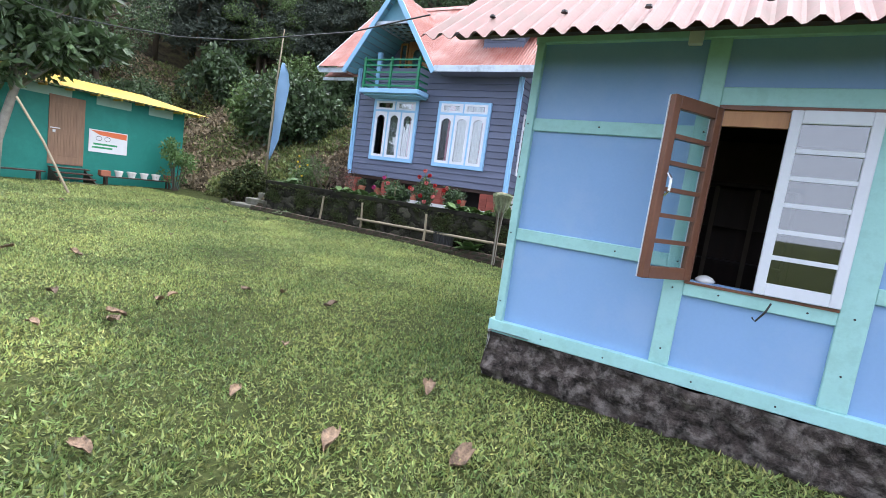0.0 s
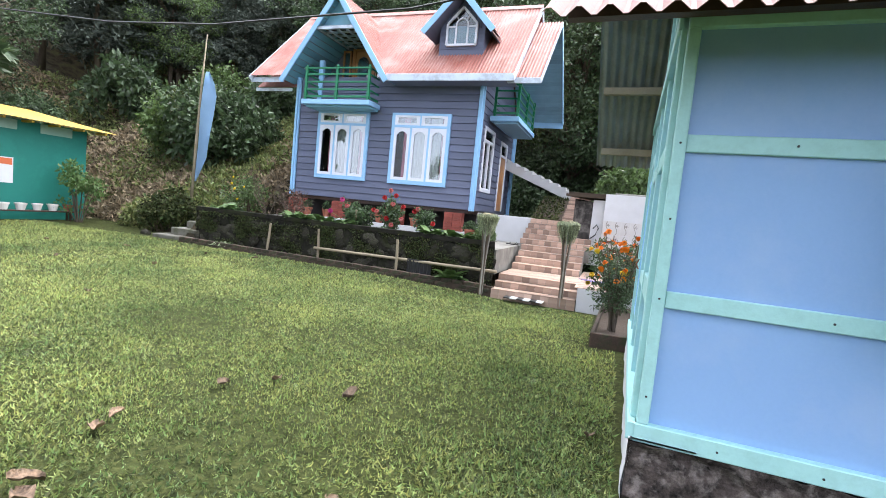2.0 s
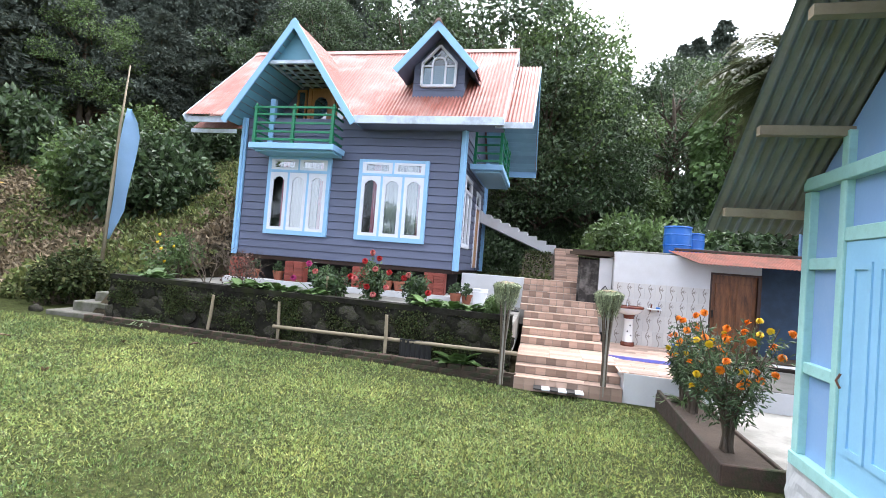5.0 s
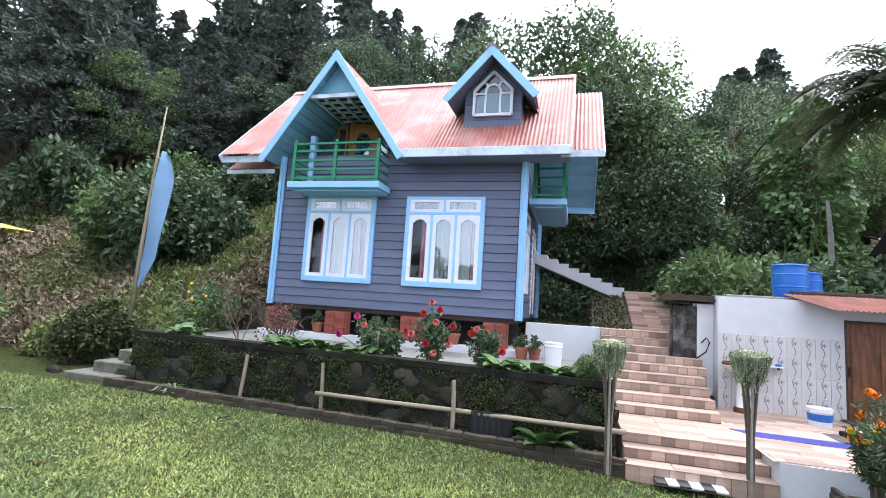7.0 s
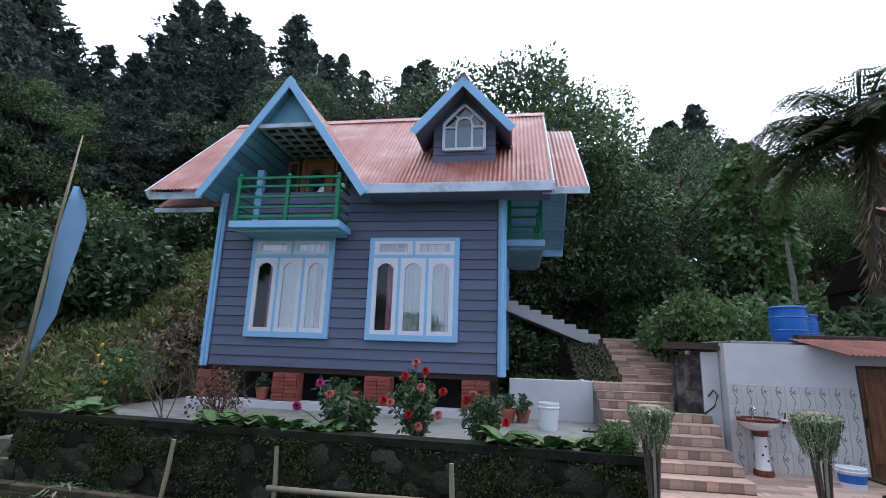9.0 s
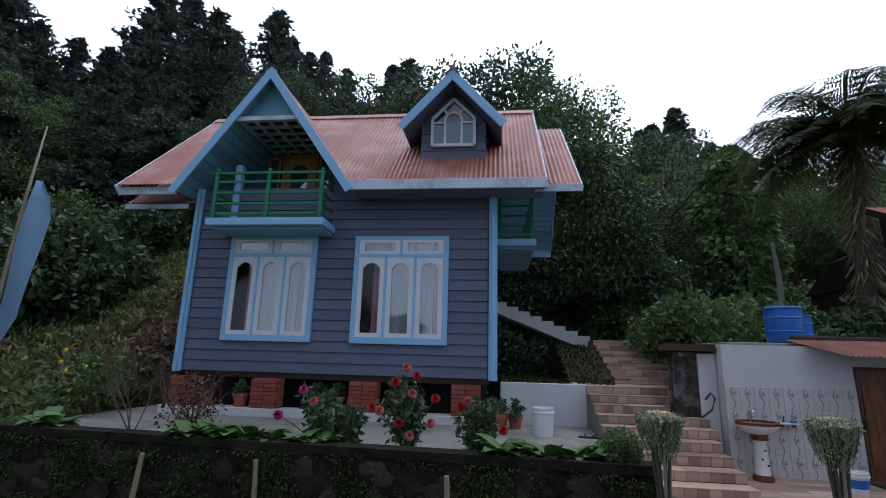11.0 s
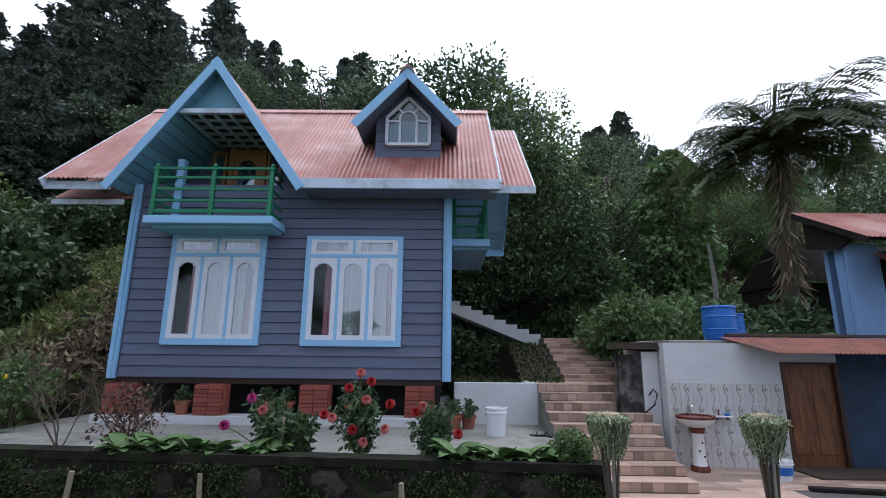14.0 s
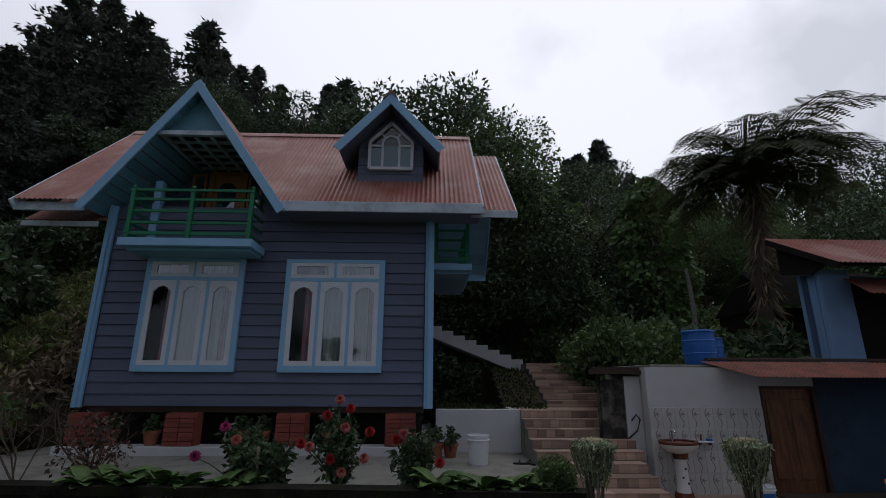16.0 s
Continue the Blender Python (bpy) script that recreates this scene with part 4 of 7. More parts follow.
for x, z in ((CX0 + 0.03, 0.8), (CX0 + 0.03, 1.33), (CX0 + 0.03, 1.75), (CX0 + 0.03, 2.14), (-0.9, 0.59), (-0.45, 0.585), (0.1, 0.59), (0.55, 0.585), (-0.11, 0.75), (-0.11, 1.16), (-0.11, 1.33), (-0.11, 2.15), (0.81, 0.85), (0.81, 1.18), (0.81, 1.9), (0.81, 2.38), (0.15, 1.165), (0.6, 1.165), (-0.75, 2.145), (-0.5, 1.325)):
    part("nail", M().lathe([(0.0065, 0), (0.006, 0.004), (0, 0.005)], 6), black_iron, cottage).matrix_basis = pose(x, CY0 - 0.012 if x > CX0 + 0.1 and abs(z - 0.588) > 0.01 else CY0 - 0.03, z, 90, 0, 0)
# timbers of the gable end
def gtimber(y0, z0, y1, z1, d=0.03):
    return cp("timber", M().box(CX0 - d + 0.005, y0, z0, CX0 + 0.06, y1, z1), mint_paint, "mint-green framing timber", 0.005)


gtimber(CY0 + 0.07, ZB + 0.1, 3.64, 3.0, 0.035)
gtimber(CY0 - 0.01, ZB, CY1 + 0.01, ZB + 0.1, 0.052)
gtimber(4.45, ZB + 0.1, 4.56, 3.68)
gtimber(5.28, ZB + 0.1, 5.36, 3.6, 0.028)
gtimber(6.04, ZB + 0.1, 6.12, 3.1, 0.028)
gtimber(CY1 - 0.09, ZB + 0.1, CY1 + 0.005, 2.73, 0.035)
gtimber(3.64, 1.23, 4.45, 1.38, 0.024)
gtimber(4.56, 1.23, 5.28, 1.33, 0.024)
gtimber(6.12, 1.28, CY1 - 0.09, 1.37, 0.024)
gtimber(3.64, 2.08, 4.45, 2.19, 0.024)
gtimber(4.56, 2.08, 5.28, 2.19, 0.024)
gtimber(6.12, 2.1, CY1 - 0.09, 2.19, 0.024)
gtimber(5.36, 2.3, 6.04, 2.4, 0.024)
gtimber(CY0 + 0.07, 2.74, 6.6, 2.84, 0.05)
# side door
cd = cp("door", M().box(CX0 - 0.005, 5.36, ZB + 0.1, CX0 + 0.035, 6.04, 2.3), door_blue, "light-blue panelled door", 0.005)
for a, b in ((5.46, 5.67), (5.73, 5.94)):
    part("door_panel", ring(M(), [(a, 0.85), (b, 0.85), (b, 2.15), (a, 2.15)], [(a + 0.035, 0.9), (b - 0.035, 0.9), (b - 0.035, 2.1), (a + 0.035, 2.1)], CX0 - 0.018, CX0 - 0.004).mesh("door_panel"), door_blue, cd).matrix_basis = Matrix(((0, 1, 0, 0), (1, 0, 0, 0), (0, 0, 1, 0), (0, 0, 0, 1)))
for z in (0.95, 1.5, 2.05):
    part("hinge", M().box(CX0 - 0.014, 5.35, z, CX0 - 0.002, 5.38, z + 0.1), black_iron, cd)
part("handle", M().tube([(CX0 - 0.03, 5.98, 1.28), (CX0 - 0.05, 5.99, 1.33), (CX0 - 0.03, 5.98, 1.38)], 0.008, 6), brown_sash, cd)
# plinth
def rough_slab(x0, y0, z0, x1, y1, z1, amp, nx, nz, face):
    """A block whose one long face is uneven."""
    m = M()
    cols = []
    for i in range(nx + 1):
        s = i / nx
        col = []
        for j in range(nz + 1):
            z = z0 + (z1 - z0) * j / nz
            d = amp * (noise.noise((s * (abs(x1 - x0) + abs(y1 - y0)) * 3.1, z * 5, 7)) + 0.6 * noise.noise((s * (abs(x1 - x0) + abs(y1 - y0)) * 9, z * 13, 3)))
            col.append((x0 + (x1 - x0) * s, y0 - 0.02 + d, z) if face == "y" else (x0 - 0.02 + d, y0 + (y1 - y0) * s, z))
        col.append((col[-1][0], y1, z1) if face == "y" else (x1, col[-1][1], z1))
        cols.append(col)
    return m.sheet(cols, 0.01, (0, 1, 0) if face == "y" else (1, 0, 0))


cp("plinth", rough_slab(CX0 - 0.03, CY0 - 0.01, -0.1, CX1, CY0 + 0.3, ZB + 0.0, 0.07, 300, 26, "y"), plinth_stone, "rough dark stone plinth")
cp("plinth", rough_slab(CX0 + 0.0, CY0 - 0.04, -0.1, CX0 + 0.3, CY1 + 0.05, ZB + 0.02, 0.02, 90, 10, "x"), plaster, "flaking whitewashed plinth")
# open brown sash, hinged on the left jamb, and the shut white one
def louvre_sash(w, h, material, name, label, panes=6, glass=None):
    fr = M().box(0, -0.02, 0, 0.055, 0.02, h).box(w - 0.055, -0.02, 0, w, 0.02, h).box(0.055, -0.02, 0, w - 0.055, 0.02, 0.075).box(0.055, -0.02, h - 0.075, w - 0.055, 0.02, h)
    ob = part(name, fr, material, cottage, label, 0.004)
    ph = (h - 0.15) / panes
    for k in range(panes):
        if k:
            part("glazing_bar", M().box(0.055, -0.018, 0.075 + k * ph - 0.013, w - 0.055, 0.018, 0.075 + k * ph + 0.013), material, ob)
        part("pane", M().box(0.045, -0.002, 0.075 + k * ph, w - 0.045, 0.002, 0.075 + (k + 1) * ph), glass or pane_dark, ob)
    return ob


sash = louvre_sash(0.42, 1.08, brown_sash, "window_sash", "open brown window sash with glazing bars", glass=pane_clear)
sash.matrix_basis = pose(OW[0] + 0.01, CY0 - 0.0, OW[2], 0, 0, 235)
part("catch", M().tube([(0.38, 0.03, 0.5), (0.38, 0.06, 0.53), (0.38, 0.06, 0.6), (0.38, 0.03, 0.63)], 0.009, 6), chrome, sash)
part("outer_face", M().box(0.0, -0.028, 0, 0.05, -0.021, 1.08).box(0.37, -0.028, 0, 0.42, -0.021, 1.08).box(0.05, -0.028, 0, 0.37, -0.021, 0.07).box(0.05, -0.028, 1.01, 0.37, -0.021, 1.08), white_paint, sash, "white outer face")
sash2 = louvre_sash(0.42, 1.08, white_paint, "window_sash", "shut white window sash with six panes", glass=pane_sheen)
sash2.matrix_basis = pose(0.32, CY0 - 0.005, OW[2], 0, 0, 0)
cp("window_frame", M().box(OW[0], CY0 - 0.005, OW[2] - 0.02, OW[0] + 0.03, CY0 + 0.13, OW[3] + 0.02).box(OW[0] + 0.03, CY0 - 0.005, OW[3] - 0.005, OW[1], CY0 + 0.13, OW[3] + 0.02).box(OW[0] + 0.03, CY0 - 0.005, OW[2] - 0.02, OW[1], CY0 + 0.13, OW[2] - 0.005), brown_sash, "brown window frame")
cp("pelmet", M().box(OW[0] + 0.03, CY0 + 0.02, OW[3] - 0.1, 0.32, CY0 + 0.06, OW[3] - 0.006), door_wood)
part("hook", M().tube([(0.42, CY0 - 0.03, 1.18), (0.4, CY0 - 0.06, 1.13), (0.36, CY0 - 0.05, 1.06), (0.34, CY0 - 0.05, 1.08)], 0.006, 6), black_iron, cottage, "iron window hook")
cp("lamp_box", M().box(-0.29, CY0 - 0.06, 2.67, -0.21, CY0 - 0.012, 2.77), plastic_white, "small white switch box", 0.006)
# tin roof, grey below
SE, NE = (2.9, 2.6), (7.05, 2.43)
ROX = -1.93
cp("roof", corr(M(), (ROX, 0, 0), (4.9, 0, 0), lambda s: ((ROX + 6.83 * s, SE[0], SE[1]), (ROX + 6.83 * s, RY, RZ_ + 0.06)), 0, 0.13, 0.022, (0, -0.58, 0.81)), tin_dull, "weathered pink corrugated roof sheet")
cp("roof", corr(M(), (ROX, 0, 0), (4.9, 0, 0), lambda s: ((ROX + 6.83 * s, NE[0], NE[1]), (ROX + 6.83 * s, RY, RZ_ + 0.06)), 0, 0.085, 0.016, (0, 0.62, 0.78)), tin_grey, "grey corrugated roof sheet")
for y, z in ((6.75, 2.6), (6.1, 3.13), (5.4, 3.66), (4.4, 3.58), (3.65, 3.06), (3.3, 2.79)):
    cp("purlin", M().box(ROX + 0.06, y - 0.035, z - 0.07, 4.8, y + 0.035, z), bamboo if y > 5 else dark_wood)
for i, x in enumerate((-1.5, -1.0, -0.5, 0.1, 0.6, 1.2)):
    cp("roof_nail", M().lathe([(0.022, 0), (0.018, 0.014), (0.0, 0.02)], 8, (x, 3.1, 2.78)), black_iron)

# the cottage stands slightly askew to the big house
skew = Matrix.Translation((CX0, CY0, 0)) @ pose(0, 0.02, 0, 0, 0, -1.4) @ Matrix.Translation((-CX0, -CY0, 0))
cottage.matrix_basis = skew @ cottage.matrix_basis
cab_in.matrix_basis = skew @ cab_in.matrix_basis
sill_cloth.matrix_basis = skew @ sill_cloth.matrix_basis

# ---- terrace, retaining wall and edging ----
def along(p, q, s):
    return p[0] + (q[0] - p[0]) * s, p[1] + (q[1] - p[1]) * s


RWL, RWR = (-12.05, 10.52), (-3.72, 9.98)
terrace = solid("terrace", M().prism([(RWL[0] + 0.02, RWL[1] + 0.16), (RWR[0], RWR[1] + 0.16), (-3.72, 14.1), (-5.25, 14.1), (-5.25, 19), (-12.4, 19), (-12.4, 12.6)], 0.5, 1.0, "z"), concrete, "worn grey concrete terrace in front of the house", "terrace", kind="structure")
wall_ang = math.degrees(math.atan2(RWR[1] - RWL[1], RWR[0] - RWL[0]))
WLEN = math.hypot(RWR[0] - RWL[0], RWR[1] - RWL[1])
ret = thing("retaining_wall", "mossy dark rubble retaining wall below the terrace", "wall", (*RWL, 0.1), kind="structure", rz=wall_ang)
body = M()
cols = []
for i in range(240):
    x = WLEN * i / 239
    col = []
    for j in range(17):
        z = -0.2 + 1.16 * j / 16
        d = 0.05 * noise.noise((x * 3, z * 4, 2)) + 0.03 * noise.noise((x * 9, z * 10, 5))
        col.append((x, d, z))
    col += [(x, -0.02, 0.97), (x, -0.02, 1.06), (x, 0.2, 1.065)]
    cols.append(col)
body.sheet(cols, 0.02, (0, 1, 0))
rb = part("wall_body", body, moss_wall, ret)
rb.matrix_parent_inverse = Matrix()
def stone_mesh(seed):
    rnd = random.Random(seed)
    bm = bmesh.new()
    bmesh.ops.create_icosphere(bm, subdivisions=2, radius=1)
    for v in bm.verts:
        v.co *= 1 + 0.5 * noise.noise(v.co * 1.7 + Vector((seed * 7.1, 0, 0)))
        v.co.y *= 0.5
    me = bpy.data.meshes.new("stone")
    bm.to_mesh(me)
    bm.free()
    me.shade_smooth()
    me.materials.append(stone_grey)
    return me


stones = [stone_mesh(k) for k in range(5)]
rnd = random.Random(4)
for k in range(210):
    s = part("stone", stones[k % 5], stone_grey, ret)
    s.matrix_parent_inverse = Matrix()
    x, z = rnd.uniform(0.1, WLEN - 0.1), rnd.uniform(0.0, 0.85)
    r = rnd.uniform(0.05, 0.16)
    s.matrix_basis = pose(x, 0.0, z, 0, rnd.uniform(-20, 20), 0) @ Matrix.Diagonal((r * 1.4, 0.09, r, 1))
# brick edging of the flower strip
EDL, EDR = (-12.2, 10.12), (-3.6, 9.62)
eang = math.degrees(math.atan2(EDR[1] - EDL[1], EDR[0] - EDL[0]))
ELEN = math.hypot(EDR[0] - EDL[0], EDR[1] - EDL[1])
edging = thing("brick_edging", "low mossy brick edging along the lawn", "edging", (*EDL, 0.1), kind="structure", rz=eang)
core = part("edging_core", M().box(0, 0.02, -0.1, ELEN, 0.1, 0.215), soil, edging)
core.matrix_parent_inverse = Matrix()
eb = [M().box(-0.11, -0.055, -0.036, 0.11, 0.055, 0.036).mesh("brick", 0.008)]
for r in range(3):
    for c in range(int(ELEN / 0.235)):
        b = part("brick", eb[0], old_brick, edging)
        b.matrix_parent_inverse = Matrix()
        b.matrix_basis = pose(0.12 + c * 0.235 + (0.11 if r % 2 else 0) + rnd.uniform(-0.012, 0.012), 0.05 + rnd.uniform(-0.012, 0.012), 0.05 + r * 0.078, rnd.uniform(-3, 3), rnd.uniform(-3, 3), rnd.uniform(-4, 4))
solid("flower_strip", M().prism([EDL, EDR, RWR, RWL], 0.1, 0.27, "z"), soil, "strip of dark soil below the wall", "soil", kind="structure")
# bamboo rail with stakes
for x, lean in ((-9.45, 6), (-7.95, -2), (-5.8, -1)):
    y = 10.18 - 0.06 * (x + 8) / 4 if x < -7 else 9.9
    solid("stake", M().tube([(0, 0, 0), (0.01, 0, 0.4), (0.0, 0, 0.78)], [0.03, 0.032, 0.028], 7), bamboo, "split bamboo stake in the flower strip", "stake", "wall stakes").matrix_basis = pose(x, y, 0.2, 0, lean, 0)
solid("bamboo_rail", M().tube([(-8.0, 10.08, 0.54), (-6.9, 10.0, 0.555), (-5.8, 9.96, 0.57), (-4.6, 9.86, 0.585), (-3.6, 9.8, 0.6)], [0.033, 0.032, 0.034, 0.031, 0.033], 9), bamboo, "pale bamboo rail tied to stakes", "rail", smooth=True)
solid("hung_mat", drape(-5.55, -5.0, 9.9, 0.25, 0.6, 0).box(-5.55, 9.89, 0.59, -5.0, 9.93, 0.61), black_iron, "dark cloth hung over the bamboo rail", "cloth")

# ---- steps and tiled patio ----
PZ = 0.54


def tiled(name, label, x0, x1, edges, z0, tread_end, skew=0.0):
    """A flight of steps; edges are (y, z) of each tread's front. Risers have upright tiles, treads long ones."""
    st = thing(name, label, "stairs", ((x0 + x1) / 2, edges[0][0], z0), kind="structure")
    prev = z0
    for k, (y, z) in enumerate(edges):
        yn = edges[k + 1][0] if k + 1 < len(edges) else tread_end
        step = part("step", M().box(x0, y + 0.012, z0 - 0.3, x1, yn + 0.011, z - 0.012), concrete, st)
        h = z - prev
        flat = name == "upper_steps"
        n = max(3, round((x1 - x0) / (0.33 if flat else 0.15)))
        w = (x1 - x0) / n
        for r in range(2 if flat else 1):
            hh = (h - 0.014) / (2 if flat else 1)
            for i in range(n):
                part("tile", tile_mesh(w, hh), tile_wood, step).matrix_basis = pose(x0 + w * (i + 0.5), y + 0.008, prev + 0.004 + hh * (r + 0.5), 90, 0, 0)
        rows = max(1, round((yn - y) / 0.16))
        d = (yn - y) / rows
        m = max(2, round((x1 - x0) / 0.6))
        w = (x1 - x0) / m
        for r in range(rows):
            for i in range(m):
                part("tile", tile_mesh(w, d), tile_wood, step).matrix_basis = pose(x0 + w * (i + 0.5), y + d * (r + 0.5) - 0.006, z - 0.005)
        prev = z
    return st


tiles = {}


def tile_mesh(w, d):
    key = (round(w, 2), round(d, 2))
    if key not in tiles:
        tiles[key] = M().box(-w / 2 + 0.002, -d / 2 + 0.002, -0.006, w / 2 - 0.002, d / 2 - 0.002, 0.006).mesh("tile", 0.002)
    return tiles[key]


tiled("lower_steps", "three wide steps with pinkish wood-look tiles", -3.62, -2.05, [(9.58, 0.3), (9.85, 0.42), (10.12, PZ)], 0.1, 11.34)
fl2 = [(11.35 + 0.3 * k, PZ + 0.13 * (k + 1)) for k in range(9)]
tiled("middle_steps", "narrow flight with pinkish wood-look tiles", -3.62, -2.15, fl2[:4], PZ, fl2[4][0])
tiled("middle_steps", "wide flight with pinkish wood-look tiles", -3.72, -2.05, fl2[4:], fl2[3][1], 14.75)
fl3 = [(14.76 + 0.33 * k, 1.71 + 0.13 * (k + 1)) for k in range(7)]
tiled("upper_steps", "upper flight with pinkish wood-look tiles", -3.0, -1.75, fl3, 1.71, 18.2)
dark_slab = mat("dark_concrete", (0.09, 0.085, 0.075), (0.045, 0.04, 0.035), 3, 40, 0.7, 0.3, stain=(0.035, 0.035, 0.025), stain_amount=0.6, stain_scale=2)
patio = solid("patio", M().prism([(-2.04, 9.62), (2.6, 9.3), (2.6, 12.9), (-2.14, 12.9), (-2.14, 11.36), (-2.04, 11.36)], 0.0, PZ - 0.012, "z"), plaster, "tiled patio slab with a white edge", "patio", kind="structure")
part("tile_bed", M().prism([(-2.1, 9.64), (-0.85, 9.55), (-0.85, 11.6), (0.9, 11.6), (0.9, 12.77), (-2.13, 12.77), (-2.13, 11.37), (-2.1, 11.37)], PZ - 0.011, PZ - 0.005, "z"), tile_wood, patio, "tiled bed of the patio")
part("yard_slab", M().prism([(-0.84, 9.55), (2.6, 9.32), (2.6, 11.58), (-0.84, 11.58)], PZ - 0.011, PZ - 0.003, "z"), dark_slab, patio, "dark worn concrete beside the tiles")
part("kerb", M().beam((-0.62, 11.55, PZ + 0.025), (1.6, 11.2, PZ + 0.025), 0.1, 0.06, (0, 0, 1)), dark_and_shaded_boards, patio, "dark timber kerb", 0.012)
part("threshold", M().box(-0.05, 12.1, PZ + 0.001, 3.1, 12.76, PZ + 0.035), soil, patio, "dark worn slab before the door", 0.01)
for r in range(22):
    for c in range(7):
        y, x = 9.7 + r * 0.145, -1.66 + c * 0.6 + (0.3 if r % 2 else 0) + 0.13 * (r % 3)
        end = -0.84 if y < 11.62 else 0.85
        w = min(x + 0.3, end) - (x - 0.3)
        if c == 0:
            part("tile", tile_mesh(x - 0.3 + 2.06, 0.145), tile_wood, patio).matrix_basis = pose((x - 0.3 - 2.06) / 2, y, PZ - 0.004)
        if w > 0.08:
            part("tile", tile_mesh(w, 0.145), tile_wood, patio).matrix_basis = pose(x - 0.3 + w / 2, y, PZ - 0.004)
part("channel", M().prism([(-2.13, 11.08), (-1.9, 10.74), (-0.85, 10.68), (-0.62, 10.98)], PZ - 0.004, PZ + 0.007, "z"), channel_blue, patio, "deep-blue tiled channel strip")
ledge = solid("side_wall", M().box(-5.24, 13.8, 0.8, -3.72, 13.95, 1.72).box(-3.87, 13.96, 0.8, -3.73, 14.8, 1.72), plaster, "low white wall beside the steps", "wall", kind="structure", bevel=0.008)
solid("upper_terrace", M().box(-5.2, 13.96, 0.8, -3.9, 19.4, 1.6).box(-3.88, 14.82, 0.8, -3.02, 19.4, 1.68), soil, "bare dark soil behind the low wall", "soil", kind="structure")
solid("stair_bank", M().prism([(14.83, 1.55), (14.83, 1.75), (16.74, 2.42), (19.4, 2.4), (19.4, 1.55)], -3.85, -3.01, "x"), soil, "dark earth bank beside the upper steps", "soil", kind="structure")
# concrete stair that climbs behind the house
ws = M()
pts = [(-2.75, 2.5)]
for k in range(10):
    pts += [(-2.95 - k * 0.3, 2.62 + 0.12 * k), (-2.95 - k * 0.3, 2.62 + 0.12 * (k + 1))]
pts += [(-5.95, 3.82), (-5.95, 3.55), (-2.95, 2.35)]
ws.prism([(-2.75, 2.62)] + pts[1:], 17.4, 18.3, "y")
solid("outdoor_stair", ws, plaster, "white concrete stair climbing behind the house", "stairs", kind="structure")
# tiled wall with its door
tw = thing("patio_wall", "white wall with patterned tiles and a wooden door", "wall", (-0.4, 12.8, PZ), kind="structure")
TX0, TX1, TY, TZ = -1.83, 0.03, 12.78, 2.45
part("wall_body", M().box(TX0, TY, 0.3, TX1, TY + 0.18, TZ).box(TX1, TY, 2.16, 0.95, TY + 0.18, TZ).box(TX0, TY + 0.19, 0.3, TX0 + 0.18, 14.6, TZ), plaster, tw)
TW, TH = (TX1 - TX0) / 9, 0.325
wt = M().box(-TW / 2 + 0.002, -0.006, -TH / 2 + 0.002, TW / 2 - 0.002, 0.004, TH / 2 - 0.002).mesh("tile", 0.002)
print_m = M()
for i in range(9):
    for j in range(4):
        x, z = TX0 + TW * (i + 0.5), PZ - 0.02 + TH * (j + 0.5)
        part("tile", wt, tile_white, tw).matrix_basis = pose(x, TY - 0.006, z)
        s = [(x + 0.03 * math.sin(a * 1.3), TY - 0.0125, z - 0.15 + 0.3 * a / 5) for a in range(6)]
        for p, q in zip(s, s[1:]):
            print_m.beam(p, q, 0.001, 0.013, (1, 0, 0))
        for a in range(5):
            t = a * 1.26
            print_m.beam((x + 0.02, TY - 0.0125, z + 0.06), (x + 0.02 + 0.045 * math.cos(t), TY - 0.0125, z + 0.06 + 0.04 * math.sin(t)), 0.001, 0.012, (0, 0, 1))
part("vine_print", print_m, vine_print, tw, "grey trailing vine pattern")
pd = part("door", M().box(0.06, TY + 0.06, PZ, 0.9, TY + 0.1, 2.12), dark_door, tw, "knotty varnished plank door", 0.004)
for a, b in ((0.14, 0.42), (0.54, 0.82)):
    part("door_panel", M().box(a, TY + 0.045, PZ + 0.2, b, TY + 0.059, 1.95), dark_door, pd, bevel=0.006)
part("door_frame", M().box(0.031, TY - 0.01, PZ, 0.06, TY + 0.12, 2.16).box(0.9, TY - 0.01, PZ, 0.96, TY + 0.12, 2.16).box(0.06, TY - 0.01, 2.12, 0.9, TY + 0.12, 2.16), dark_wood, tw)
part("handle", M().box(0.1, TY + 0.03, 1.25, 0.12, TY + 0.06, 1.4), black_iron, pd)
aw = solid("tin_awning", corr(M(), (-0.55, 0, 0), (3.2, 0, 0), lambda s: ((-0.35 + 3.5 * s, 12.2, 2.3), (-0.75 + 3.9 * s, 13.0, 2.55)), 0, 0.076, 0.011, (0, -0.3, 0.95)), rust_tin, "rusty red corrugated awning over the door", "awning")
solid("roof_slab", M().box(TX0 + 0.2, 13.0, 2.44, 3.4, 14.8, 2.5), concrete, "flat concrete roof slab behind the wall", "roof", kind="structure", bevel=0.01)
solid("side_room", M().box(0.98, 13.0, 0.2, 3.3, 13.15, 2.43).box(3.2, 10.5, 0.2, 3.3, 12.99, 2.43), mat("dark_blue_wall", (0.05, 0.085, 0.135), (0.03, 0.05, 0.08), 3, 40, 0.8, 0.2, stain=(0.03, 0.04, 0.055), stain_amount=0.5, stain_scale=1.5), "dark blue outhouse wall under the awning", "wall", kind="structure")
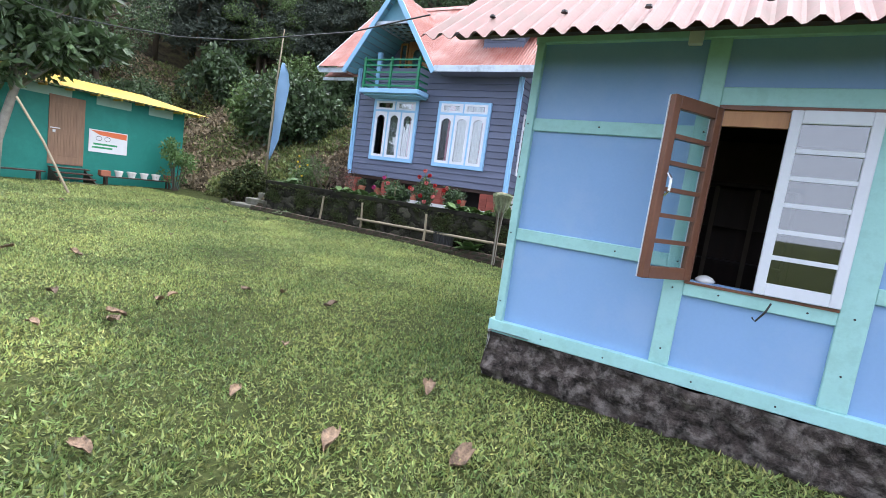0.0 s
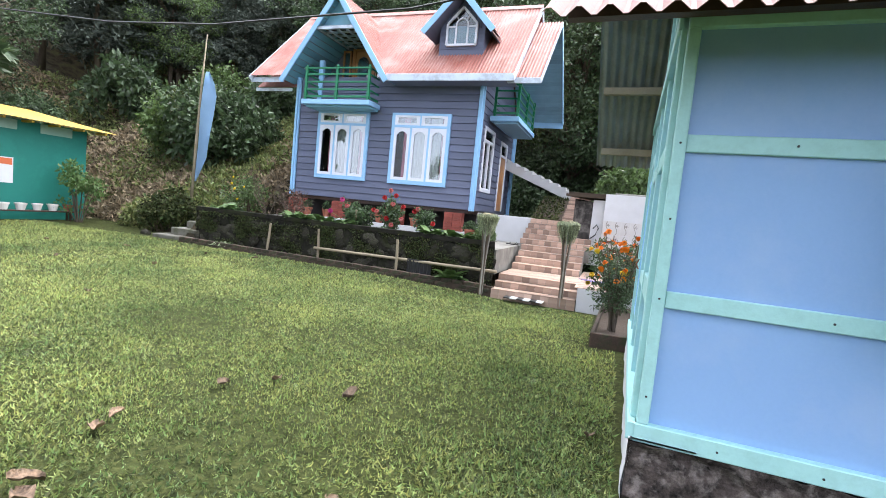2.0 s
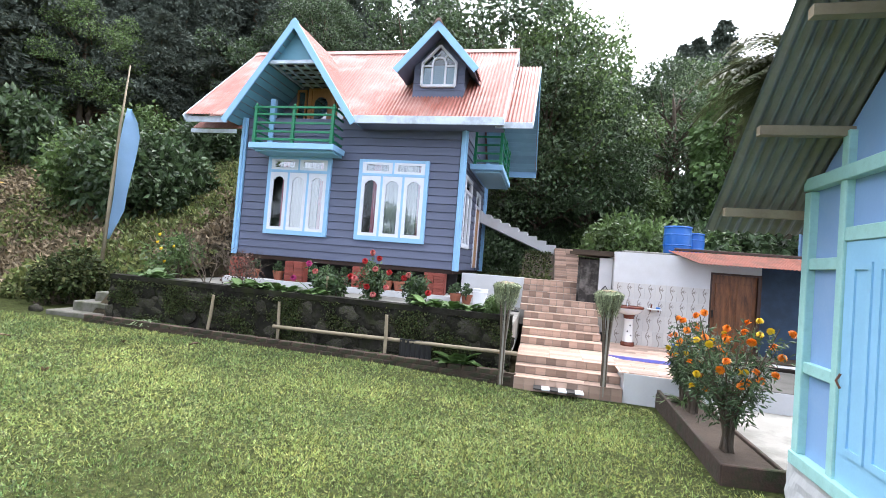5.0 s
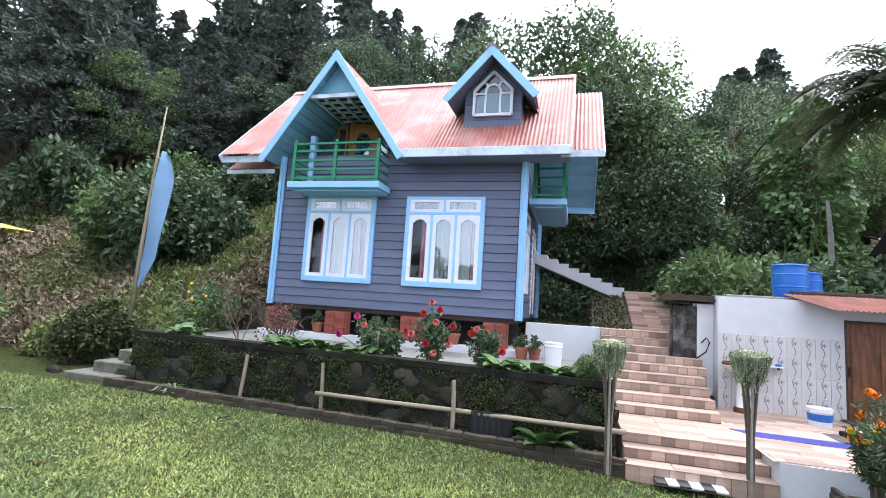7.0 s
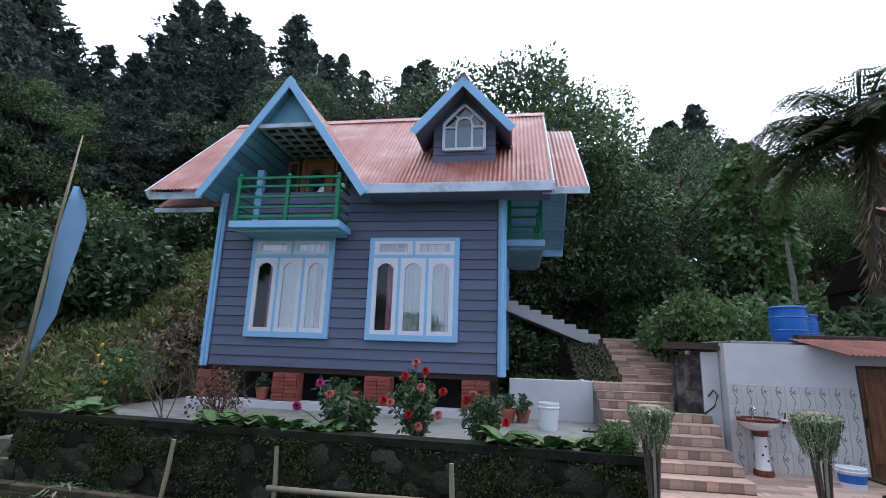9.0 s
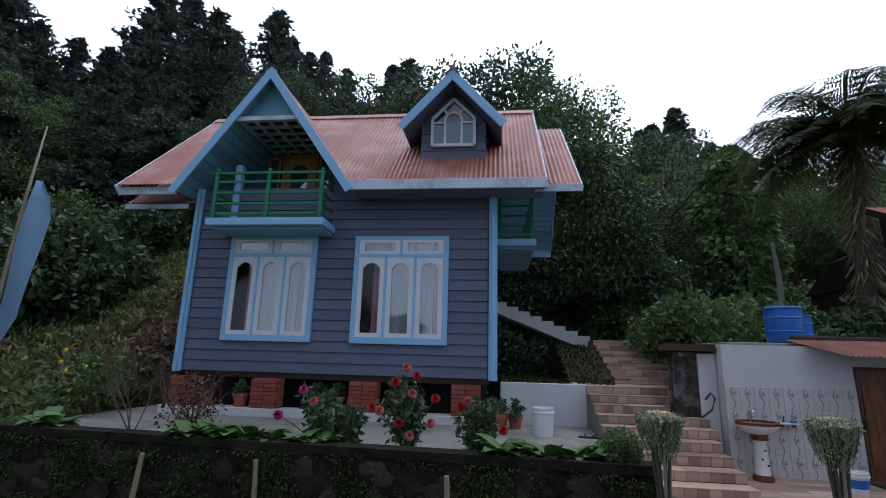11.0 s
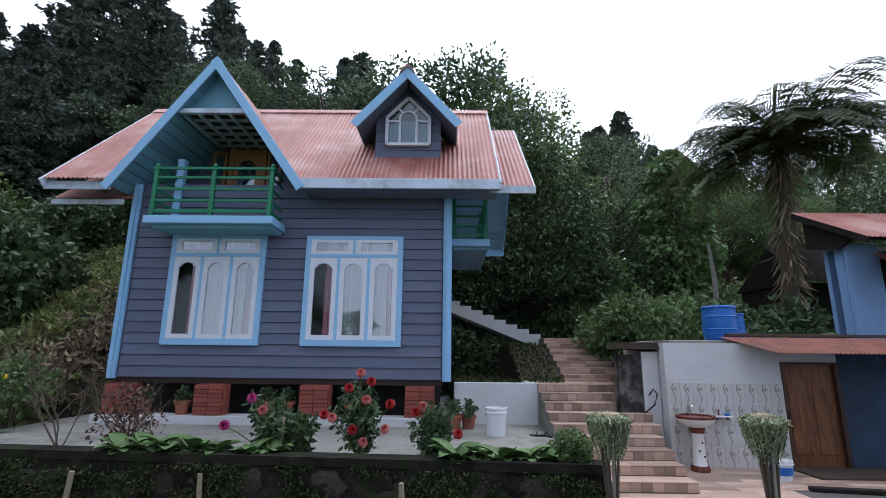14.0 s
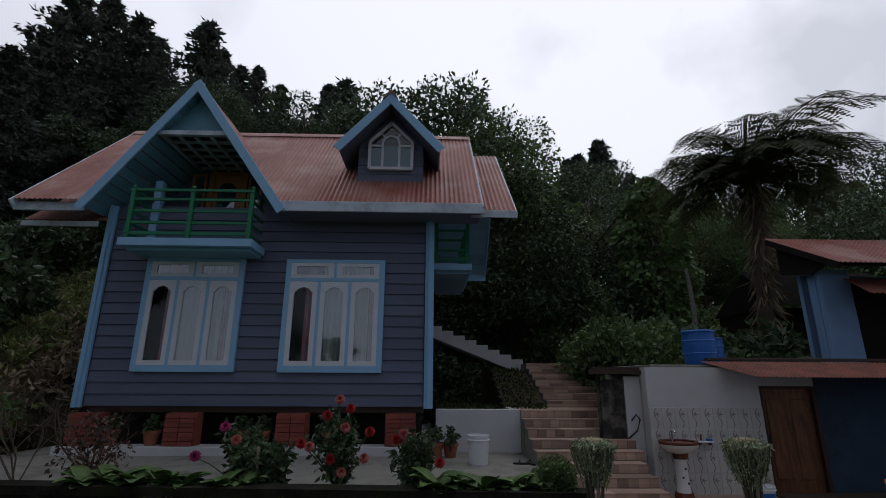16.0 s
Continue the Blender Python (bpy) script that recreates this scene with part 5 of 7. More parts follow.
# shed with a flat dark roof beside the steps
shed_board = mat("grey_weathered_boards", (0.045, 0.04, 0.035), (0.015, 0.013, 0.012), 5, 50, 0.9, 0.4, amount=1.0, stretch=(4, 4, 0.6), stain=(0.22, 0.2, 0.18), stain_amount=0.6, stain_scale=2.6)
sh = thing("store_shed", "small store shed with a dark sagging door", "shed", (-1.95, 13.3, 1.0))
part("door", M().box(-2.5, 13.02, 1.06, -2.12, 13.07, 2.25), shed_board, sh, "black weathered door", 0.004)
part("wall", M().box(-2.11, 13.0, 0.7, -1.84, 13.12, 2.3), plaster, sh)
# dark boards stand in for the hollow's shade, slanted to fit the view
part("side_board", M().prism([(-2.55, 13.08), (-2.5, 13.08), (-2.05, 14.3), (-2.1, 14.3)], 1.0, 2.3, "z"), shed_board, sh, "dark side boards in place of the dark hollow by the door")
part("roof", M().prism([(-2.76, 12.8), (-1.6, 12.95), (-1.6, 14.4), (-2.2, 14.4)], 2.34, 2.4, "z").prism([(-2.7, 12.86), (-1.6, 13.0), (-1.6, 14.4), (-2.15, 14.4)], 2.4, 2.45, "z"), soil, sh, "thin dark roof slab")
part("hose", M().tube([(-2.15, 12.98, 1.3), (-1.98, 12.93, 1.45), (-1.92, 12.93, 1.62), (-1.97, 12.95, 1.7), (-2.05, 12.96, 1.6)], 0.014, 7), black_iron, sh, "black hose")


# ---- patio things ----
bs = thing("wash_basin", "white pedestal wash basin with brown glazed rim and flower decoration", "wash basin", (-1.52, 12.5, PZ))
part("pedestal", M().lathe([(0.12, 0), (0.125, 0.05), (0.1, 0.09), (0.09, 0.3), (0.085, 0.52), (0.1, 0.58)], 20, (-1.52, 12.55, PZ + 0.002)), ceramic, bs, smooth=True)
part("pedestal_foot", M().lathe([(0.135, 0), (0.14, 0.03), (0.128, 0.085)], 20, (-1.52, 12.55, PZ + 0.001)), ceramic_brown, bs, "brown glazed foot")
part("pedestal_collar", M().lathe([(0.1, 0), (0.108, 0.05), (0.125, 0.09)], 20, (-1.52, 12.55, PZ + 0.55)), ceramic_brown, bs, "brown glazed collar")
part("bowl", M().lathe([(0.1, 0), (0.2, 0.03), (0.27, 0.1), (0.285, 0.16), (0.25, 0.165), (0.22, 0.12), (0.08, 0.06), (0.0, 0.055)], 28, (-1.54, 12.52, PZ + 0.63), 0.8), ceramic, bs, smooth=True)
part("rim", M().lathe([(0.287, 0.13), (0.297, 0.165), (0.285, 0.18), (0.24, 0.172), (0.245, 0.16)], 28, (-1.54, 12.52, PZ + 0.632), 0.8), ceramic_brown, bs, "brown glazed rim")
part("tap", M().tube([(-1.54, 12.7, PZ + 0.79), (-1.54, 12.7, PZ + 0.93), (-1.54, 12.62, PZ + 0.95), (-1.54, 12.58, PZ + 0.92)], 0.013, 8), chrome, bs, "chrome tap")
for dx, dz in ((0.02, 0.42), (-0.03, 0.3), (0.04, 0.22)):
    part("flower_decal", M().lathe([(0.018, 0), (0.012, 0.004), (0, 0.005)], 6, (0, 0, 0)), black_iron, bs).matrix_basis = pose(-1.52 + dx, 12.458, PZ + dz, 90, 0, 0)
    bs.children[-1].matrix_parent_inverse = bs.matrix_basis.inverted()
shelf = thing("soap_shelf", "small wall shelf with soap and a brush", "shelf", (-1.0, 12.72, 1.32))
part("shelf_board", M().box(-1.14, 12.66, 1.3, -0.88, 12.764, 1.32), plastic_white, shelf, bevel=0.004)
part("bracket", M().box(-1.1, 12.7, 1.26, -1.08, 12.764, 1.3).box(-0.94, 12.7, 1.26, -0.92, 12.764, 1.3), ceramic_brown, shelf)
solid("soap_box", M().box(-0.98, 12.69, 1.322, -0.9, 12.74, 1.36), barrel_blue, "small blue soap box on the shelf", "soap box", bevel=0.006)
solid("brush", M().tube([(-1.08, 12.71, 1.33), (-1.06, 12.72, 1.42)], [0.016, 0.01], 7), ceramic_brown, "small brush standing on the shelf", "brush")


def bucket(name, x, y, z, r, h, label, material, band=None):
    b = thing(name, label, "bucket", (x, y, z))
    part("pail", M().lathe([(r * 0.82, 0), (r * 0.84, 0.01), (r * 0.98, h * 0.93), (r, h * 0.94), (r, h), (r * 0.94, h), (r * 0.8, 0.03), (0, 0.03)], 24, (x, y, z)), material, b, smooth=False)
    part("rim_band", M().lathe([(r * 0.99, h * 0.8), (r * 1.04, h * 0.81), (r * 1.04, h * 0.85), (r * 0.99, h * 0.86)], 24, (x, y, z)), material, b)
    part("handle", M().tube([(x + r * 1.02 * math.cos(a), y - r * 0.25 - 0.0 + 0.0 * a, z + h * 0.86 - 0.14 * math.sin(a)) for a in np.linspace(0, math.pi, 9)], 0.005, 6), chrome, b)
    if band:
        part("label_band", M().lathe([(r * 0.9, h * 0.3), (r * 0.97, h * 0.7), (r * 0.975, h * 0.7), (r * 0.905, h * 0.3)], 24, (x, y, z)), band, b, "blue printed label")
    return b


bucket("bucket", -4.6, 12.6, 1.0, 0.17, 0.42, "white plastic bucket on the terrace", plastic_white)
bucket("paint_bucket", -0.62, 12.1, PZ, 0.17, 0.27, "white bucket with a blue printed label on the patio", plastic_white, barrel_blue)
sl = thing("sandals", "pair of black sandals on the terrace", "sandals", (-3.95, 12.6, 1.0))
for dx, r in ((0, 25), (0.14, -40)):
    part("sole", M().prism([(0.05 * math.cos(a) * (1 + 0.2 * math.cos(a)), 0.13 * math.sin(a)) for a in np.linspace(0, 2 * math.pi, 14)[:-1]], 0, 0.025, "z"), black_iron, sl).matrix_basis = pose(-3.95 + dx, 12.6, 1.002, 0, 0, r + 60)
    part("strap", M().tube([(-0.045, 0.03, 0.02), (0, 0.02, 0.06), (0.045, 0.03, 0.02)], 0.01, 6), black_iron, sl).matrix_basis = pose(-3.95 + dx, 12.6, 1.002, 0, 0, r + 60)
mt = thing("door_mat", "black and white striped mat below the steps", "mat", (-3.0, 9.5, 0.14))
for k in range(6):
    part("stripe", M().box(-3.32 + k * 0.12, 9.36, 0.19, -3.205 + k * 0.12, 9.68, 0.207), black_iron if k % 2 == 0 else plastic_white, mt)


def barrel(x, y, z, r, h):
    b = thing("barrel", "blue plastic water barrel on the flat roof", "barrel", (x, y, z), "water barrels")
    part("drum", M().lathe([(r * 0.9, 0), (r * 0.97, 0.03), (r, h * 0.25), (r * 1.02, h * 0.5), (r, h * 0.75), (r * 0.96, h * 0.93), (r * 0.97, h * 0.95), (r * 0.97, h), (r * 0.9, h), (r * 0.9, h - 0.05), (0, h - 0.05)], 28, (x, y, z)), barrel_blue, b, smooth=True)
    for f in (0.3, 0.66, 0.93):
        part("hoop", M().lathe([(r * 1.0, h * f), (r * 1.035, h * f + 0.012), (r * 1.035, h * f + 0.025), (r, h * f + 0.037)], 28, (x, y, z)), barrel_blue, b)


barrel(-0.46, 13.5, 2.5, 0.28, 0.62)
barrel(-0.02, 13.9, 2.5, 0.22, 0.52)
solid("roof_timber", M().box(-0.6, 13.05, 2.57, 3.3, 13.15, 2.62), dark_wood, "dark plank edging the awning", "plank", bevel=0.006)

# huts on the rise to the east
hut = thing("blue_hut", "raised pale-blue hut with rusty tin roof", "hut", (3.0, 14.5, 2.5))
hut_paint = mat("pale_blue_boards", (0.19, 0.31, 0.5), (0.14, 0.24, 0.4), 3, 40, 0.6, 0.1)
part("wall", M().box(2.2, 13.7, 2.5, 2.8, 13.8, 4.35).box(2.2, 13.81, 2.5, 2.3, 14.0, 4.35), hut_paint, hut)
part("back_wall", M().box(2.31, 14.3, 2.5, 6, 14.4, 4.35), hut_paint, hut)
# near-black sheet stands in for the shade of the recess
part("dark_recess", M().box(2.81, 13.82, 2.5, 6.0, 13.88, 4.1), dark_and_shaded_boards, hut)
part("corner_post", M().box(2.15, 13.66, 2.45, 2.25, 13.695, 4.35), hut_paint, hut)
part("roof", corr(M(), (1.75, 0, 0), (6.5, 0, 0), lambda s: ((2.0 + 4.5 * s, 12.95, 4.32), (1.85 + 4.65 * s, 14.5, 5.2)), 0, 0.1, 0.014, (0, -0.4, 0.9)), tin_red, hut, "rusty red sheet roof")
# gable, verge and ceiling boards coloured near-black for the shade under the roof
part("gable_board", M().prism([(13.3, 4.38), (14.5, 5.0), (14.5, 4.4), (13.75, 4.25)], 2.06, 2.12, "x"), dark_and_shaded_boards, hut, "gable boarding coloured dark for the roof's shade")
part("eave_board", M().beam((2.01, 12.97, 4.26), (1.87, 14.5, 5.12), 0.04, 0.12, (0, -0.4, 0.9)), dark_and_shaded_boards, hut, "verge board coloured dark for the eave's shade")
part("ceiling_board", M().prism([(13.05, 4.3), (14.45, 5.06), (14.45, 5.03), (13.05, 4.27)], 2.03, 6.4, "x"), dark_and_shaded_boards, hut, "boarding under the roof, coloured as dark as its shade")
# rust-red picked for the lean-to so that its underside looks shaded
part("lean_to_roof", corr(M(), (2.4, 0, 0), (6.5, 0, 0), lambda s: ((2.4 + 4 * s, 12.9, 3.75), (2.6 + 4 * s, 13.6, 4.15)), 0, 0.1, 0.014, (0, -0.4, 0.9)), rust_tin, hut, "rusty lean-to sheet, dark for its shaded underside")
hut2 = thing("dark_hut", "dark timber hut with tin roof among trees", "hut", (6.5, 19.5, 3.0))
part("wall", M().box(4.6, 18.4, 2.6, 8.2, 18.5, 4.3).box(4.6, 18.51, 2.6, 4.7, 21, 4.3), dark_and_shaded_boards, hut2)
part("gable_board", M().prism([(17.7, 4.3), (19.4, 5.5), (21.2, 4.3)], 4.55, 4.6, "x"), dark_and_shaded_boards, hut2)
part("roof", corr(M(), (4.4, 0, 0), (8.6, 0, 0), lambda s: ((4.3 + 4.2 * s, 17.6, 4.25), (4.45 + 4.2 * s, 19.4, 5.6)), 0, 0.1, 0.014, (0, -0.6, 0.8)), dark_and_shaded_boards, hut2, "dark tin roof sheet")
solid("bare_pole", M().tube([(2.6, 19.0, 2.8), (2.62, 19.0, 4.5), (2.55, 19.0, 5.6)], [0.08, 0.07, 0.04], 7), pale_bark, "weathered bare pole among the shrubs", "pole")

# ---- green shed at the far edge of the lawn ----
SX = -18.2
shed = thing("green_shed", "long shed clad in green shade cloth with yellow roof", "shed", (SX - 2, 8.4, 0.1))
part("front_wall", M().box(SX - 0.06, 3.2, 0.05, SX, 7.3, 3.12).box(SX - 0.06, 8.28, 0.05, SX, 11.65, 3.12).box(SX - 0.06, 7.3, 2.88, SX, 8.28, 3.12).box(SX - 0.06, 7.3, 0.05, SX, 8.28, 0.72), net_green, shed)
part("side_wall", M().box(SX - 4, 11.6, 0.05, SX - 0.07, 11.66, 3.0), net_green, shed)
part("side_wall", M().box(SX - 4, 3.2, 0.05, SX - 0.07, 3.26, 3.0), net_green, shed)
# opaque pale colour stands in for daylight coming through the strips
clear = mat("daylight_strip_paint", (0.3, 0.45, 0.36), (0.2, 0.34, 0.26), 4, 40, 0.5, 0.05)
for a, b in ((6.3, 7.9), (8.6, 9.7), (10.3, 11.2)):
    part("light_panel", M().box(SX + 0.001, a, 2.82, SX + 0.008, b, 3.1), clear, shed, "see-through strip under the eave, painted pale for the daylight behind")
part("roof", corr(M(), (0, 2.6, 0), (0, 12.3, 0), lambda s: ((SX + 0.55, 2.6 + 9.7 * s, 3.14), (SX - 4.2, 2.6 + 9.7 * s, 3.9)), 0, 0.14, 0.007, (0.2, 0, 1)), yellow_sheet, shed, "yellow corrugated roof sheet")
for k in range(14):
    part("rafter", M().box(SX - 0.0 + 0.01, 2.8 + k * 0.7, 3.06, SX + 0.5, 2.86 + k * 0.7, 3.12), yellow_sheet, shed)
sd = part("door", M().box(SX - 0.03, 7.3, 0.73, SX + 0.03, 8.28, 2.87), grey_door, shed, "brown plank door with a padlock", 0.006)
for k in range(8):
    part("slat", M().box(SX + 0.031, 7.46 + k * 0.082, 1.0, SX + 0.04, 7.53 + k * 0.082, 2.62), grey_door, sd, bevel=0.003)
part("padlock", M().box(SX + 0.041, 7.4, 1.72, SX + 0.07, 7.47, 1.8).box(SX + 0.041, 7.34, 1.84, SX + 0.05, 7.6, 1.87), plastic_white, sd)
st = thing("shed_steps", "dark wooden steps up to the shed door", "steps", (SX + 0.5, 7.8, 0.2))
for k in range(4):
    part("tread", M().box(SX + 0.1 + 0.22 * k, 7.28, 0.62 - 0.14 * k, SX + 0.36 + 0.22 * k, 8.34, 0.66 - 0.14 * k), dark_wood, st, bevel=0.005)
for y in (7.3, 8.28):
    part("stringer", M().prism([(SX + 0.08, 0.1), (SX + 1.0, 0.1), (SX + 0.98, 0.2), (SX + 0.1, 0.62)], y, y + 0.04, "y"), dark_wood, st)
# printed banner, its writing as plain bars
ban = thing("banner", "printed white banner with orange and green stripes and writing", "banner", (SX + 0.02, 9.0, 1.65))
part("sheet", M().box(SX + 0.012, 8.42, 1.26, SX + 0.018, 9.62, 2.0), plastic_white, ban)
orange = mat("orange_print", (0.66, 0.16, 0.06), None, 6, 40, 0.6, 0.0, amount=0.2)
green_print = mat("green_print", (0.04, 0.3, 0.12), None, 6, 40, 0.6, 0.0, amount=0.2)
part("orange_stripe", M().prism([(8.45, 1.97), (9.59, 1.97), (9.59, 1.78), (9.2, 1.8), (8.75, 1.84)], SX + 0.0185, SX + 0.02, "x"), orange, ban)
part("writing_bar", M().box(SX + 0.0185, 8.56, 1.5, SX + 0.02, 9.3, 1.56), green_print, ban)
part("writing_bar", M().box(SX + 0.0185, 8.52, 1.39, SX + 0.02, 9.15, 1.45), green_print, ban)
for y in (8.72, 8.98):
    part("drawn_ring", M().tube([(SX + 0.02, y + 0.09 * math.cos(a), 1.72 + 0.07 * math.sin(a)) for a in np.linspace(0, 6.283, 17)], 0.006, 4), black_iron, ban)


def bench(x, y0, y1, h):
    b = thing("bench", "low dark plank bench in front of the shed", "bench", (x, y0, LAWN), "shed benches")
    part("seat", M().box(x - 0.14, y0, h - 0.04, x + 0.14, y1, h), dark_wood, b, bevel=0.005)
    for y in (y0 + 0.12, y1 - 0.16):
        for dx in (-0.1, 0.06):
            part("leg", M().box(x + dx, y, 0.1, x + dx + 0.05, y + 0.05, h - 0.041), dark_wood, b)


bench(SX + 0.5, 8.6, 11.0, 0.52)
bench(SX + 0.6, 5.6, 7.0, 0.52)
solid("wooden_block", M().box(SX + 0.4, 8.55, 0.52, SX + 0.62, 8.85, 0.7), terracotta, "reddish box on the bench", "box", bevel=0.01)


def pot_mesh(r, h):
    return M().lathe([(r * 0.68, 0), (r * 0.95, h * 0.8), (r * 1.06, h * 0.8), (r * 1.06, h), (r * 0.92, h), (r * 0.88, h * 0.88), (0, h * 0.88)], 18)


pots = {}


def pot(x, y, z, r, h, material, label, group="pots"):
    key = (r, h, material.name)
    if key not in pots:
        pots[key] = pot_mesh(r, h).mesh("flower_pot")
    ob = part("flower_pot", pots[key], material)
    ob.matrix_basis = pose(x, y, z)
    return tagged(ob, label, "flower pot", group)


for k in range(5):
    pot(SX + 0.5, 9.15 + k * 0.42, 0.52, 0.13 + 0.015 * (k % 2), 0.2, ceramic if k < 4 else terracotta, "pale flower pot on the shed bench", "shed pots")
for x in (-10.75, -10.05, -9.7, -8.55, -8.2, -7.05, -6.75, -5.25):
    pot(x, 13.2 if x > -5.5 else 13.55, 1.0 if x > -5.5 else 1.141, 0.14, 0.24, terracotta, "terracotta pot beneath the house", "house pots")
pot(-5.0, 13.3, 1.0, 0.13, 0.22, terracotta, "terracotta pot on the terrace", "house pots")
solid("leaning_pole", M().tube([(-14.1, 6.2, 0.1), (-14.5, 5.75, 1.4), (-14.95, 5.35, 2.4)], 0.03, 8), bamboo, "pale pole leaning on the tree", "pole")

# flag on a tall bamboo
fl = thing("prayer_flag", "tall bamboo pole with a faded light-blue flag", "flag", (-14.95, 13.0, 0.8))
part("pole", M().tube([(-15.05, 13.0, 0.4), (-14.95, 13.0, 3), (-14.85, 13.0, 5), (-14.72, 13.0, 6.65)], [0.05, 0.045, 0.03, 0.015], 8), bamboo, fl, smooth=True)
cols = []
for i in range(9):
    s = i / 8
    cols.append([(-15.0 + 0.035 * k + s * 0.52 * min(1, 0.25 + k * 0.4, (9.5 - k) * 0.5), 13.0 + 0.05 * math.sin(3 * s + k * 0.7), 1.85 + k * 0.4) for k in range(10)])
flag_cloth = mat("faded_blue_cloth", (0.3, 0.47, 0.66), (0.22, 0.37, 0.54), 2, 30, 0.8, 0.15, trans=0.35)
part("cloth", M().sheet(cols, 0.003, (0, 1, 0)), flag_cloth, fl, "faded light-blue cloth", smooth=True)
solid("overhead_cable", M().tube([(-14.2, 4.6, 4.6), (-10, 3.8, 3.6), (-8, 3.4, 3.2), (-6.0, 3.05, 2.86), (-4.8, 3.0, 2.7), (-3.9, 2.98, 2.64), (-2.6, 2.96, 2.66), (-1.9, 2.95, 2.75)], 0.006, 5), black_iron, "thin black overhead cable tied to the cottage roof", "cable")
# stone steps up to the terrace at its far end
ls = thing("stone_steps", "four worn concrete steps up to the terrace", "steps", (-12.8, 11.0, LAWN), kind="structure")
for k, (x0, x1) in enumerate(((-13.45, -12.2), (-13.1, -12.2), (-12.85, -12.2), (-12.6, -12.2))):
    part("step", M().box(x0, 10.35 + 0.28 * k, 0.1, x1, 11.6 + 0.1 * k, 0.3 + 0.2 * k), worn_step, ls, bevel=0.02)
solid("boulder", stones[1].copy(), stone_grey, "grey boulder beside the steps", "boulder").matrix_basis = pose(-13.95, 10.55, 0.22) @ Matrix.Diagonal((0.16, 0.2, 0.12, 1))

# flower bed beside the cottage and a bare slab path
bed = thing("flower_bed", "narrow flower bed edged with old planks", "flower bed", (-1.36, 8.2, LAWN), kind="structure")
part("bed_soil", M().box(-1.6, 6.95, 0.05, -1.12, 9.6, 0.3), soil, bed)
for m in (M().beam((-1.64, 6.86, 0.26), (-1.56, 9.7, 0.26), 0.05, 0.2), M().beam((-1.66, 6.88, 0.26), (-1.05, 6.94, 0.26), 0.05, 0.2), M().beam((-1.1, 6.9, 0.26), (-1.08, 9.6, 0.26), 0.04, 0.14)):
    part("edging_board", m, old_brick, bed, bevel=0.008)
solid("slab_path", M().box(-1.07, 6.72, 0.0, 3.2, 10.0, 0.25), concrete, "grey concrete path beside the cottage", "path", kind="structure")


# ---- plants ----
rng = np.random.default_rng(11)


def leaf_cloud(name, pts, size, material, droop=0.3, aspect=0.45, outward=None, spread=1.0, tris=False):
    """A mesh of many small folded leaves at the given places."""
    pts = np.asarray(pts, float)
    n = len(pts)
    size = np.asarray(size) * rng.uniform(0.65, 1.3, n)[:, None]
    d = rng.normal(size=(n, 3)) * spread
    if outward is not None:
        d += outward
    d[:, 2] -= droop
    d /= np.linalg.norm(d, axis=1)[:, None] + 1e-9
    r = rng.normal(size=(n, 3))
    s = np.cross(d, r)
    s /= np.linalg.norm(s, axis=1)[:, None] + 1e-9
    u = np.cross(s, d)
    base, tip = pts, pts + d * size
    mid = pts + d * size * 0.45
    w = s * size * aspect * 0.5
    if tris:
        v = np.concatenate([base - w * 0.6, base + w * 0.6, tip], 1).reshape(-1, 3)
        f = np.arange(n * 3).reshape(n, 3)
    else:
        v = np.concatenate([base, mid + w + u * size * 0.08, tip, mid - w + u * size * 0.08], 1).reshape(-1, 3)
        i = np.arange(n)[:, None] * 4
        f = np.concatenate([i + np.array([[0, 1, 2]]), i + np.array([[0, 2, 3]])], 0)
    me = bpy.data.meshes.new(name)
    me.from_pydata(v.tolist(), [], f.tolist())
    me.materials.append(material)
    return me


def clumps(centres, radii, per, flat=0.8, shell=0.55):
    """Places on the outer part of round clumps, and the way out of each."""
    p, o = [], []
    for c, r in zip(centres, radii):
        d = rng.normal(size=(per, 3))
        d /= np.linalg.norm(d, axis=1)[:, None]
        q = d * (rng.uniform(shell, 1.05, per)[:, None]) * r * np.array([1, 1, flat])
        p.append(q + np.asarray(c))
        o.append(d)
    return np.concatenate(p), np.concatenate(o)


def place(ob, x, y, z, s=1.0, rz=0, sz=None):
    """Moves the first built thing, or copies it, to its place."""
    return copy_thing(ob, pose(x, y, z, 0, 0, rz) @ Matrix.Diagonal((s, s, sz or s, 1)))


